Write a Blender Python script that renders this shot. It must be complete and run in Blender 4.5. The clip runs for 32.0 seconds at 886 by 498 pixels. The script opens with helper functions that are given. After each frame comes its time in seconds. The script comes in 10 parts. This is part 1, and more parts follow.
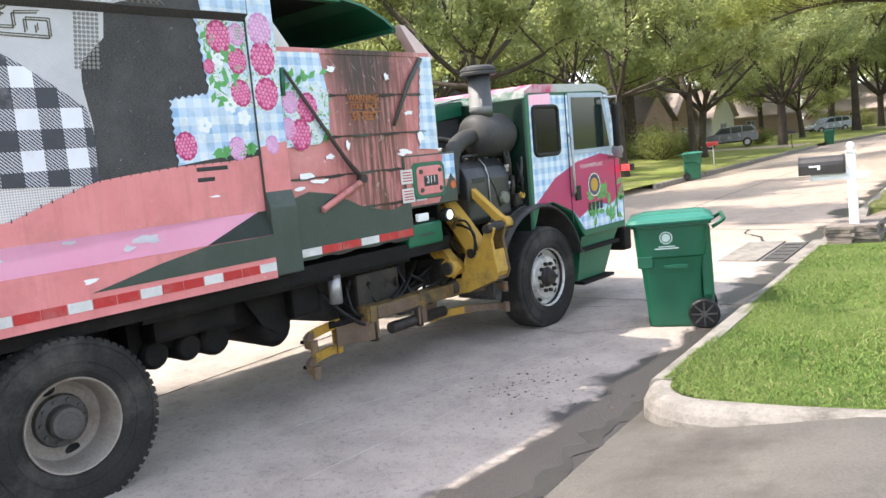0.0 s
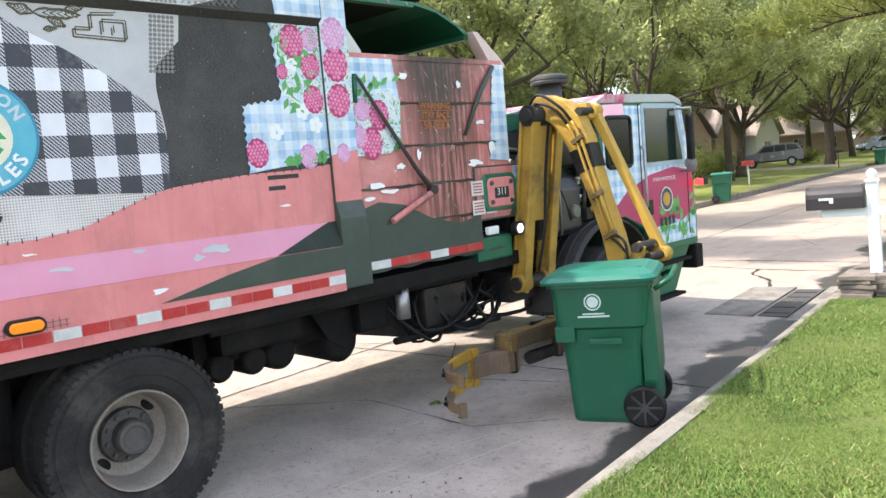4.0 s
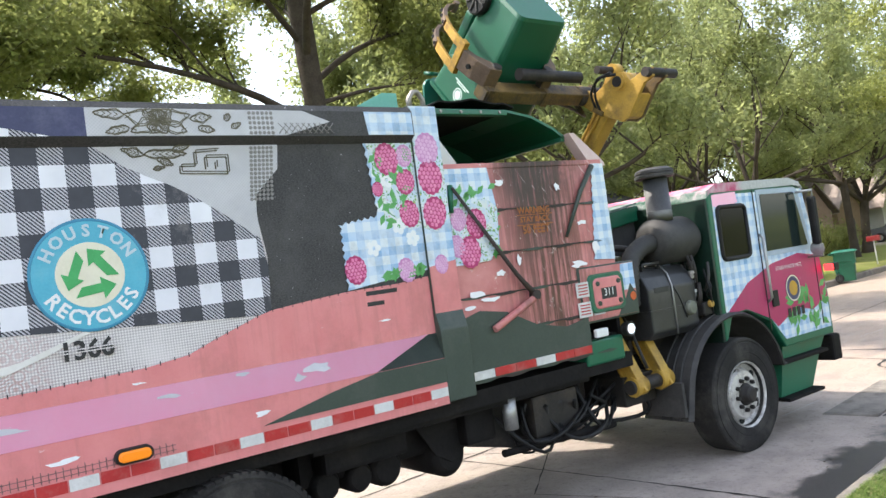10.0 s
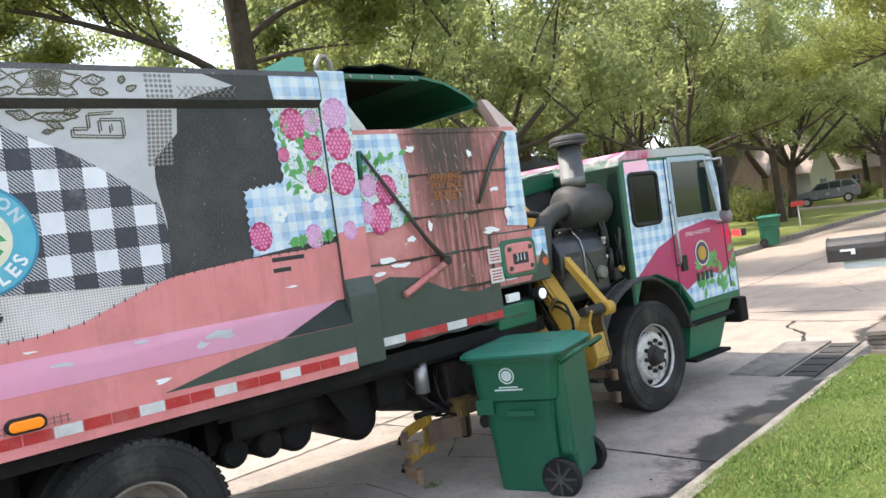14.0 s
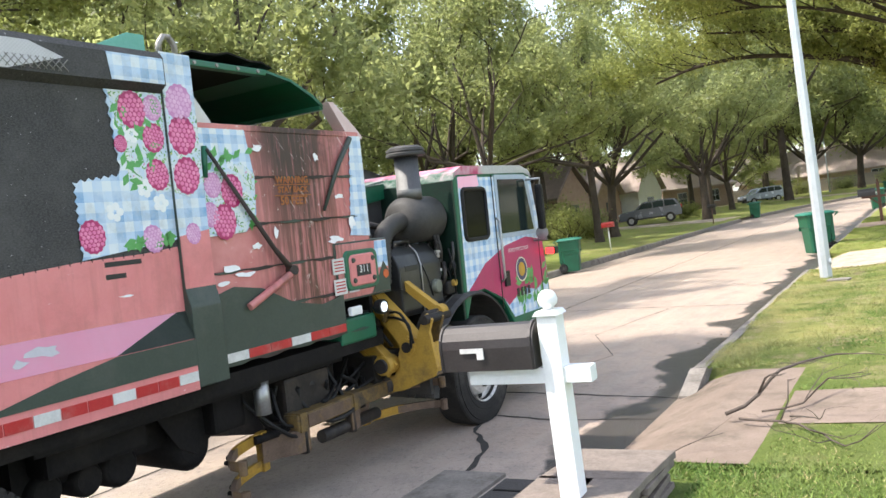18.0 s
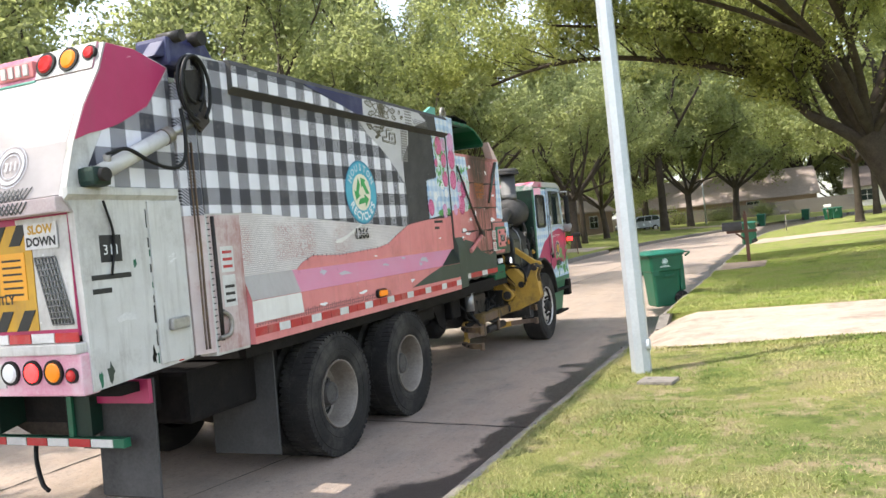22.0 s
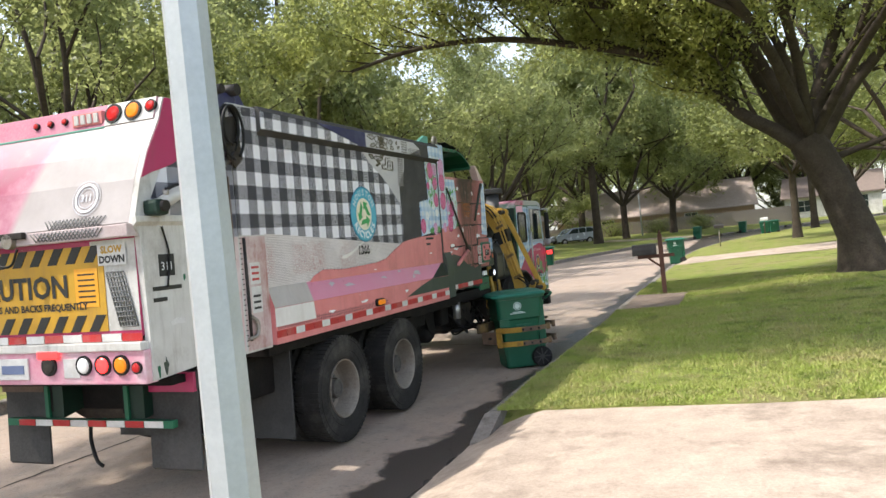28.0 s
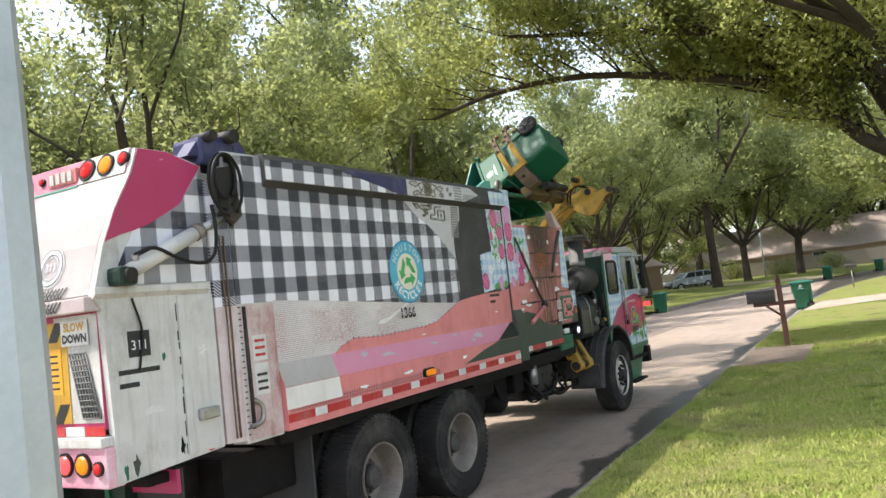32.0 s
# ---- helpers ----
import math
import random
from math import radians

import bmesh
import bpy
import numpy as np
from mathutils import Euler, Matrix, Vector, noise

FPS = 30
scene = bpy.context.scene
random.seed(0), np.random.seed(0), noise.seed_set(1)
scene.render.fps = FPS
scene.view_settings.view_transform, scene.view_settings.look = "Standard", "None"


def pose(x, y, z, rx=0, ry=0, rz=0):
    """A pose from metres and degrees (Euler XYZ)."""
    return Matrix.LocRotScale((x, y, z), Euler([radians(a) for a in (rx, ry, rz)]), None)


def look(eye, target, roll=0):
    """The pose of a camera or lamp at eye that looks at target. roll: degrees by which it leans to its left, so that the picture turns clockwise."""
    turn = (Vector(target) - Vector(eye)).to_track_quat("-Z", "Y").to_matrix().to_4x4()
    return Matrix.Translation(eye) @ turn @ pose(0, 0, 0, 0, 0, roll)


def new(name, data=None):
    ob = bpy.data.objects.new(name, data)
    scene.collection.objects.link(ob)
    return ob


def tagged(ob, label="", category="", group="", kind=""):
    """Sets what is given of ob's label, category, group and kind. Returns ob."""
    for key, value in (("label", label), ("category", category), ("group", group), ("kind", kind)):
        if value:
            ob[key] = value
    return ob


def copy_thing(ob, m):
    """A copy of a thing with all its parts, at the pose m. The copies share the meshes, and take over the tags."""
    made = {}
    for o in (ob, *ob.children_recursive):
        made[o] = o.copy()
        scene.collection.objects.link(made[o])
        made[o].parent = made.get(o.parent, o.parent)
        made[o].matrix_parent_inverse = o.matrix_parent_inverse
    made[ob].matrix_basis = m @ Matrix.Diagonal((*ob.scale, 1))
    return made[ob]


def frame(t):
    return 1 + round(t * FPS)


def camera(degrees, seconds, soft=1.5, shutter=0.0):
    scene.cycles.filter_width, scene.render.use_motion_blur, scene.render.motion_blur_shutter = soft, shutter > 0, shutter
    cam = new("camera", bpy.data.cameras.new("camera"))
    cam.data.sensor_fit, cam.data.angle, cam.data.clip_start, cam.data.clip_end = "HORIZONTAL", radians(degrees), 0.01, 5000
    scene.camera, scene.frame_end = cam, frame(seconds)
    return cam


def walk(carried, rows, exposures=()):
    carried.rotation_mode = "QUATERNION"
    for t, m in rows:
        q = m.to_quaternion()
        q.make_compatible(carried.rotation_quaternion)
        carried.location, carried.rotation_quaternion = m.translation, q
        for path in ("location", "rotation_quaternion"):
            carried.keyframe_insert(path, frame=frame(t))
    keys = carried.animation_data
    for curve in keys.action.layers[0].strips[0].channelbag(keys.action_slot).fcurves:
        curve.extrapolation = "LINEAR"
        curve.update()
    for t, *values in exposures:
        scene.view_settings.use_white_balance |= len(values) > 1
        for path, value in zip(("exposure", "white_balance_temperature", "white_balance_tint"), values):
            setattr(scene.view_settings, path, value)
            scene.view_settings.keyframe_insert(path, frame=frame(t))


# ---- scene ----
cam = camera(58.85, 32.0)


def view(x, y, z, yaw, pitch, roll):
    return pose(x, y, z, 90 + pitch, 0, yaw) @ pose(0, 0, 0, 0, 0, roll)


# seconds, eye x y z, yaw, pitch, roll; x = 0 is the kerb, y runs along the street
PATH = [
    (0, 1.988, -9.433, 1.765, 35.31, -6.16, -6.44),
    (0.5, 1.966, -8.953, 1.769, 35.18, -5.97, -5.84),
    (1, 1.895, -8.527, 1.737, 35.92, -6.10, -5.41),
    (1.5, 1.877, -8.232, 1.750, 36.81, -6.35, -4.97),
    (2, 1.969, -8.001, 1.774, 37.32, -6.57, -4.63),
    (2.5, 1.979, -7.803, 1.771, 37.17, -6.19, -4.39),
    (3, 1.912, -7.499, 1.751, 37.44, -5.26, -4.83),
    (3.5, 1.929, -7.241, 1.746, 37.74, -4.42, -5.46),
    (5.5, 2.281, -6.672, 1.808, 41.36, -7.08, -6.18),
    (6, 2.246, -6.672, 1.817, 42.24, -6.72, -5.94),
    (6.5, 2.233, -6.662, 1.822, 42.81, -5.36, -5.88),
    (7, 2.212, -6.671, 1.849, 42.80, -3.43, -5.78),
    (7.5, 2.205, -6.683, 1.846, 42.75, -0.98, -6.52),
    (8, 2.181, -6.697, 1.847, 42.91, 0.99, -7.26),
    (8.5, 2.163, -6.714, 1.851, 43.44, 2.21, -7.92),
    (9, 2.161, -6.714, 1.849, 44.24, 2.80, -8.41),
    (9.5, 2.161, -6.710, 1.854, 45.03, 2.95, -8.66),
    (10, 2.156, -6.704, 1.854, 45.61, 2.95, -8.69),
    (10.5, 2.163, -6.705, 1.849, 45.86, 2.90, -8.52),
    (11, 2.160, -6.705, 1.853, 45.79, 2.71, -8.43),
    (11.5, 2.175, -6.703, 1.846, 45.60, 2.39, -8.51),
    (12, 2.158, -6.680, 1.856, 45.34, 1.95, -8.70),
    (12.5, 2.173, -6.687, 1.855, 45.00, 1.40, -8.69),
    (13, 2.194, -6.666, 1.858, 44.41, 0.85, -8.72),
    (13.5, 2.252, -6.611, 1.856, 43.35, 0.25, -8.67),
    (14, 2.350, -6.547, 1.848, 41.95, -0.34, -8.68),
    (14.5, 2.388, -6.450, 1.826, 40.28, -0.84, -8.90),
    (15, 2.320, -6.176, 1.765, 38.68, -1.10, -9.59),
    (15.5, 2.180, -5.052, 1.711, 37.29, -1.74, -9.58),
    (17.5, 2.173, -2.327, 1.794, 31.83, -1.59, -7.82),
    (18, 2.196, -1.539, 1.815, 31.79, -1.08, -7.89),
    (18.5, 2.192, -0.855, 1.821, 32.19, -1.09, -7.58),
    (19, 2.205, -0.109, 1.843, 32.19, -1.16, -6.75),
    (19.5, 2.181, 0.606, 1.853, 31.76, -0.96, -6.14),
    (20, 2.162, 2.023, 1.776, 30.66, 0.05, -6.43),
    (20.5, 2.109, 3.077, 1.717, 29.21, 0.24, -6.19),
    (21, 2.113, 3.943, 1.687, 27.35, 0.14, -6.52),
    (21.5, 2.070, 4.831, 1.640, 25.77, -0.15, -6.62),
    (22, 2.139, 5.506, 1.689, 24.29, -0.58, -6.06),
    (22.5, 2.108, 6.106, 1.737, 23.29, -0.65, -5.45),
    (23, 2.112, 6.757, 1.774, 22.30, -0.66, -4.96),
    (23.5, 2.142, 7.419, 1.758, 21.70, -0.60, -5.57),
    (24, 2.215, 7.943, 1.824, 20.94, -1.43, -4.89),
    (24.5, 2.240, 8.464, 1.849, 20.49, -2.03, -4.92),
    (25, 2.264, 8.914, 1.866, 20.38, -2.23, -4.94),
    (25.5, 2.271, 9.296, 1.861, 20.46, -2.09, -4.49),
    (27.5, 2.428, 10.780, 1.846, 20.16, -0.69, -5.46),
    (28, 2.499, 11.046, 1.845, 20.55, -0.38, -5.85),
    (28.5, 2.558, 11.255, 1.858, 21.70, 0.10, -5.58),
    (29, 2.548, 11.493, 1.857, 23.28, 0.87, -5.90),
    (29.5, 2.524, 11.747, 1.857, 24.45, 1.77, -5.87),
    (30, 2.568, 11.984, 1.880, 25.16, 2.43, -6.20),
    (30.5, 2.563, 12.070, 1.897, 25.71, 2.81, -6.48),
    (31, 2.515, 12.168, 1.887, 26.36, 3.37, -7.21),
    (31.5, 2.507, 12.265, 1.871, 27.13, 3.92, -7.43),
    (32, 2.577, 12.344, 1.897, 28.32, 4.07, -7.35),
]
EXPOSURE = [(0, 2.02), (7.2, 2.02), (9.5, 1.86), (15, 1.88), (19, 1.86), (21.5, 1.82), (24, 1.52), (26, 1.43), (29, 1.52), (32, 1.64)]
walk(cam, [(r[0], view(*r[1:])) for r in PATH], EXPOSURE)

# the truck: seconds, x, y under its front axle, heading, lean to the kerb, pitch
TRUCK_ROWS = [
    (0, -3.093, -2.206, -6.65, 1.60, 0.00),
    (0.5, -3.036, -1.774, -6.65, 1.60, 0.00),
    (1, -3.007, -1.556, -6.65, 1.60, 0.00),
    (1.5, -2.986, -1.394, -6.65, 1.60, 0.00),
    (2, -2.960, -1.196, -6.65, 1.60, 0.00),
    (2.5, -2.924, -0.915, -6.65, 1.60, 0.00),
    (3, -2.875, -0.546, -6.65, 1.60, 0.00),
    (3.5, -2.822, -0.137, -6.65, 1.60, 0.00),
    (5.5, -2.571, 0.337, -7.47, 1.51, 0.08),
    (6, -2.571, 0.337, -7.54, 1.51, 0.01),
    (6.5, -2.571, 0.337, -7.52, 1.53, 0.00),
    (7, -2.571, 0.337, -7.53, 1.64, 0.16),
    (7.5, -2.571, 0.337, -7.57, 1.65, 0.02),
    (8, -2.571, 0.337, -7.62, 1.78, 0.01),
    (8.5, -2.571, 0.337, -7.58, 1.80, 0.01),
    (9, -2.571, 0.337, -7.53, 1.68, 0.01),
    (9.5, -2.570, 0.337, -7.60, 1.66, 0.01),
    (10, -2.570, 0.337, -7.62, 1.73, 0.01),
    (10.5, -2.570, 0.337, -7.63, 1.75, 0.06),
    (11, -2.570, 0.337, -7.63, 1.68, 0.05),
    (11.5, -2.570, 0.337, -7.64, 1.68, 0.07),
    (12, -2.569, 0.338, -7.70, 1.87, -0.10),
    (12.5, -2.569, 0.338, -7.68, 1.33, -0.01),
    (13, -2.569, 0.338, -7.63, 1.20, 0.01),
    (13.5, -2.569, 0.338, -7.50, 1.22, 0.03),
    (14, -2.569, 0.339, -7.37, 1.33, 0.01),
    (14.5, -2.569, 0.339, -7.21, 1.49, -0.20),
    (15, -2.569, 0.339, -6.98, 1.62, -0.55),
    (15.5, -2.690, 1.141, -6.68, 1.59, -0.76),
    (17.5, -2.812, 3.746, -1.15, 2.59, -0.34),
    (18, -2.883, 4.909, -0.45, 2.27, -0.14),
    (18.5, -2.968, 6.109, 0.34, 1.56, -0.07),
    (19, -3.004, 7.392, 0.99, 1.21, 0.00),
    (19.5, -2.933, 8.691, 1.55, 0.86, -0.37),
    (20, -3.011, 10.842, 1.87, 1.52, -0.27),
    (20.5, -2.989, 12.666, 1.83, 1.79, 0.01),
    (21, -2.970, 14.344, 1.70, 1.77, 0.03),
    (21.5, -2.915, 15.966, 1.51, 1.59, 0.15),
    (22, -2.836, 17.291, 1.24, 1.02, 0.05),
    (22.5, -2.743, 18.528, 0.98, 0.97, -0.06),
    (23, -2.698, 19.772, 0.86, 0.98, -0.03),
    (23.5, -2.650, 20.953, 0.88, 1.95, -0.35),
    (24, -2.597, 21.636, 0.96, 1.10, -0.24),
    (24.5, -2.587, 22.023, 1.00, 0.96, -0.29),
    (25, -2.548, 22.250, 0.94, 1.27, -0.48),
    (25.5, -2.559, 22.495, 0.78, 1.00, -0.21),
    (27.5, -2.290, 24.092, -1.29, 1.59, -0.38),
    (28, -2.290, 24.092, -1.50, 1.32, -0.29),
    (28.5, -2.291, 24.092, -1.72, 1.43, -0.24),
    (29, -2.290, 24.094, -1.69, 1.47, -0.41),
    (29.5, -2.289, 24.095, -1.67, 1.24, -0.35),
    (30, -2.289, 24.096, -1.64, 1.15, -0.24),
    (30.5, -2.289, 24.096, -1.69, 1.06, -0.18),
    (31, -2.289, 24.096, -1.68, 1.40, -0.33),
    (31.5, -2.289, 24.096, -1.67, 1.33, -0.32),
    (32, -2.289, 24.096, -1.64, 1.00, -0.29),
]

# ---- world, sun, exposure ----
world = bpy.data.worlds.new("sky")
scene.world = world
world.use_nodes = True
SUN_EL, SUN_AZ = 56.0, 237.0          # degrees; azimuth from +y towards +x
_n = world.node_tree.nodes
_sky = _n.new("ShaderNodeTexSky")
_sky.sky_type, _sky.sun_disc = "NISHITA", False
_sky.sun_elevation, _sky.sun_rotation = radians(SUN_EL), radians(SUN_AZ)
_sky.air_density, _sky.dust_density, _sky.ozone_density = 1.0, 1.6, 0.6
_n["Background"].inputs["Strength"].default_value = 0.15
_haze = _n.new("ShaderNodeHueSaturation")
_haze.inputs["Saturation"].default_value = 0.62
world.node_tree.links.new(_sky.outputs[0], _haze.inputs["Color"])
world.node_tree.links.new(_haze.outputs[0], _n["Background"].inputs["Color"])
sun_data = bpy.data.lights.new("sun", "SUN")
sun_data.energy, sun_data.angle, sun_data.color = 2.05, radians(0.9), (1.0, 0.935, 0.85)
sun = new("sun", sun_data)
_d = Vector((math.sin(radians(SUN_AZ)) * math.cos(radians(SUN_EL)), math.cos(radians(SUN_AZ)) * math.cos(radians(SUN_EL)), math.sin(radians(SUN_EL))))
sun.matrix_world = look(_d * 60, (0, 0, 0))


# ---- helpers of the scene ----
def thing(name, m, label, category, group="", kind=""):
    ob = new(name)
    ob.empty_display_size = 0.2
    ob.matrix_basis = m
    return tagged(ob, label, category, group, kind)


def mesh_of(name, bm, mat, smooth=False):
    me = bpy.data.meshes.new(name)
    bm.normal_update()
    bm.to_mesh(me)
    bm.free()
    for m in (mat if isinstance(mat, (list, tuple)) else [mat]):
        me.materials.append(m)
    if smooth:
        me.polygons.foreach_set("use_smooth", [True] * len(me.polygons))
    return me


def part(name, bm, mat, parent=None, label="", m=None, smooth=False):
    ob = new(name, mesh_of(name, bm, mat, smooth))
    if parent is not None:
        ob.parent = parent
    if m is not None:
        ob.matrix_basis = m
    return tagged(ob, label)


def again(ob, m, parent=None):
    """Another object on the same mesh."""
    o = new(ob.name.split(".")[0], ob.data)
    o.parent = parent if parent is not None else ob.parent
    o.matrix_basis = m
    return o


def box(x0, x1, y0, y1, z0, z1, bevel=0.0, bm=None):
    own = bm is None
    b = bmesh.new()
    bmesh.ops.create_cube(b, size=1.0, matrix=Matrix.Translation(((x0 + x1) / 2, (y0 + y1) / 2, (z0 + z1) / 2)) @ Matrix.Diagonal((x1 - x0, y1 - y0, z1 - z0, 1)))
    if bevel:
        bmesh.ops.bevel(b, geom=b.edges[:], offset=bevel, segments=2, affect="EDGES", profile=0.6)
    if own:
        return b
    return merge(bm, b)


def merge(bm, other, m=None):
    me = bpy.data.meshes.new("tmp")
    if m is not None:
        other.transform(m)
    other.to_mesh(me)
    other.free()
    bm.from_mesh(me)
    bpy.data.meshes.remove(me)
    return bm


def prism(points, a, b, axis="x", bevel=0.0):
    """Extrudes a polygon, given in the other two axes in order, from a to b along the axis."""
    bm = bmesh.new()
    def at(p, v):
        return {"x": (v, p[0], p[1]), "y": (p[0], v, p[1]), "z": (p[0], p[1], v)}[axis]
    lo = [bm.verts.new(at(p, a)) for p in points]
    hi = [bm.verts.new(at(p, b)) for p in points]
    n = len(points)
    bm.faces.new(lo)
    bm.faces.new(hi[::-1])
    for i in range(n):
        bm.faces.new((lo[i], hi[i], hi[(i + 1) % n], lo[(i + 1) % n]))
    bmesh.ops.recalc_face_normals(bm, faces=bm.faces[:])
    if bevel:
        bmesh.ops.bevel(bm, geom=bm.edges[:], offset=bevel, segments=2, affect="EDGES", profile=0.6)
    return bm


def lathe(profile, seg=32, axis="z", cap=True):
    """Turns a profile of (radius, height) round the axis."""
    bm = bmesh.new()
    rings = []
    for r, h in profile:
        ring = []
        for i in range(seg):
            a = 2 * math.pi * i / seg
            c, s = r * math.cos(a), r * math.sin(a)
            ring.append(bm.verts.new({"z": (c, s, h), "x": (h, c, s), "y": (s, h, c)}[axis]))
        rings.append(ring)
    for p, q in zip(rings, rings[1:]):
        for i in range(seg):
            bm.faces.new((p[i], p[(i + 1) % seg], q[(i + 1) % seg], q[i]))
    if len(profile) == 2:
        bm.faces.new(rings[0][::-1])
        bm.faces.new(rings[-1])
    elif profile[0][0] > 1e-4 and profile[-1][0] > 1e-4:
        for i in range(seg):
            bm.faces.new((rings[-1][i], rings[-1][(i + 1) % seg], rings[0][(i + 1) % seg], rings[0][i]))
    elif cap and profile[0][0] > 1e-4:
        bm.faces.new(rings[0][::-1])
    elif cap and profile[-1][0] > 1e-4:
        bm.faces.new(rings[-1])
    bmesh.ops.remove_doubles(bm, verts=bm.verts[:], dist=1e-6)
    bmesh.ops.recalc_face_normals(bm, faces=bm.faces[:])
    return bm


def tube(path, radius, seg=8, bm=None, cap=True):
    """A round bar along a path; radius may be one number or one a point."""
    bm = bm or bmesh.new()
    pts = [Vector(p) for p in path]
    rad = radius if isinstance(radius, (list, tuple)) else [radius] * len(pts)
    rings, side = [], None
    for i, p in enumerate(pts):
        d = (pts[min(i + 1, len(pts) - 1)] - pts[max(i - 1, 0)]).normalized()
        if side is None:
            side = d.orthogonal().normalized()
        side = (side - d * side.dot(d)).normalized()
        up = d.cross(side)
        rings.append([bm.verts.new(p + rad[i] * (math.cos(2 * math.pi * k / seg) * side + math.sin(2 * math.pi * k / seg) * up)) for k in range(seg)])
    for a, b in zip(rings, rings[1:]):
        for k in range(seg):
            f = bm.faces.new((a[k], a[(k + 1) % seg], b[(k + 1) % seg], b[k]))
            f.smooth = True
    if cap:
        bm.faces.new(rings[0][::-1])
        bm.faces.new(rings[-1])
    return bm


def arc(cx, cy, r, a0, a1, n):
    return [(cx + r * math.cos(radians(a0 + (a1 - a0) * i / n)), cy + r * math.sin(radians(a0 + (a1 - a0) * i / n))) for i in range(n + 1)]


def grid_sheet(xs, ys, fz):
    bm = bmesh.new()
    rows = [[bm.verts.new(fz(x, y)) for x in xs] for y in ys]
    for a, b in zip(rows, rows[1:]):
        for i in range(len(xs) - 1):
            bm.faces.new((a[i], a[i + 1], b[i + 1], b[i]))
    return bm


def words(text, size, mat, parent, m, name="lettering", thick=0.0, bold=0.0):
    cu = bpy.data.curves.new("text", "FONT")
    cu.body, cu.size, cu.align_x, cu.align_y, cu.extrude, cu.resolution_u = text, size, "CENTER", "CENTER", thick, 2
    cu.offset = bold
    tmp = new("text_tmp", cu)
    me = bpy.data.meshes.new_from_object(tmp.evaluated_get(bpy.context.evaluated_depsgraph_get()))
    bpy.data.objects.remove(tmp)
    bpy.data.curves.remove(cu)
    me.materials.clear()
    me.materials.append(mat)
    ob = new(name, me)
    ob.parent, ob.matrix_basis = parent, m
    return tagged(ob, kind="stuff" if len(text) > 1 else "")


# ---- materials ----
MATS = {}


def shader(name, rough=0.6, metal=0.0, spec=0.5):
    m = bpy.data.materials.new(name)
    m.use_nodes = True
    t = m.node_tree
    b = t.nodes["Principled BSDF"]
    b.inputs["Roughness"].default_value, b.inputs["Metallic"].default_value = rough, metal
    b.inputs["Specular IOR Level"].default_value = spec
    MATS[name] = m
    return m, t, b


def node(t, kind, inputs=(), **attrs):
    n = t.nodes.new(kind)
    for k, v in attrs.items():
        if k == "operation":
            n.operation = v
        elif k == "blend":
            n.data_type, n.blend_type = "RGBA", v
        elif k == "feature":
            n.feature = v
        elif k == "clamp":
            n.use_clamp = v
    for k, v in dict(inputs).items():
        s = n.inputs[k]
        if isinstance(v, bpy.types.NodeSocket):
            t.links.new(v, s)
        else:
            s.default_value = v
    return n


def math_n(t, op, a, b=0.0, clamp=False):
    return node(t, "ShaderNodeMath", {0: a, 1: b}, operation=op, clamp=clamp).outputs[0]


def mixc(t, f, a, b, blend="MIX"):
    n = node(t, "ShaderNodeMix", {0: f}, blend=blend)
    for i, v in ((6, a), (7, b)):
        if isinstance(v, bpy.types.NodeSocket):
            t.links.new(v, n.inputs[i])
        else:
            n.inputs[i].default_value = (*v, 1.0)
    return n.outputs[2]


def noise_n(t, scale, detail=4.0, rough=0.6, vec=None):
    ins = {"Scale": scale, "Detail": detail, "Roughness": rough}
    if vec is not None:
        ins["Vector"] = vec
    return node(t, "ShaderNodeTexNoise", ins).outputs[0]


def ramp(t, f, lo, hi):
    n = node(t, "ShaderNodeMapRange", {0: f, 1: lo, 2: hi})
    return n.outputs[0]


def coords(t):
    return node(t, "ShaderNodeTexCoord").outputs["Object"]


def split(t, vec):
    return node(t, "ShaderNodeSeparateXYZ", {0: vec}).outputs


def bump(t, b, h, strength, dist=0.01):
    n = node(t, "ShaderNodeBump", {"Height": h, "Strength": strength, "Distance": dist})
    t.links.new(n.outputs[0], b.inputs["Normal"])


def surface(name, a, c, scale=6.0, fine=60.0, rough=0.6, metal=0.0, bumpy=0.15, spec=0.5, dirt=None, dirt_amount=0.35):
    """Two tones mottled at a large and a fine scale, with relief; dirt: a third tone in patches."""
    m, t, b = shader(name, rough, metal, spec)
    v = coords(t)
    big, small = noise_n(t, scale, 5.0, 0.6, v), noise_n(t, fine, 3.0, 0.6, v)
    f = math_n(t, "ADD", math_n(t, "MULTIPLY", ramp(t, big, 0.3, 0.7), 0.6), math_n(t, "MULTIPLY", ramp(t, small, 0.3, 0.7), 0.4))
    col = mixc(t, f, a, c)
    if dirt:
        d = noise_n(t, scale * 0.45, 8.0, 0.72, v)
        col = mixc(t, math_n(t, "MULTIPLY", ramp(t, d, 0.5, 0.68), dirt_amount), col, dirt)
    t.links.new(col, b.inputs["Base Color"])
    t.links.new(math_n(t, "ADD", math_n(t, "MULTIPLY", math_n(t, "SUBTRACT", big, 0.5), 0.25), rough), b.inputs["Roughness"])
    bump(t, b, math_n(t, "ADD", math_n(t, "MULTIPLY", big, 0.4), small), bumpy)
    return m


def glowing(name, col, strength):
    m, t, b = shader(name, 0.3)
    b.inputs["Base Color"].default_value = (*col, 1)
    b.inputs["Emission Color"].default_value = (*col, 1)
    b.inputs["Emission Strength"].default_value = strength
    return m


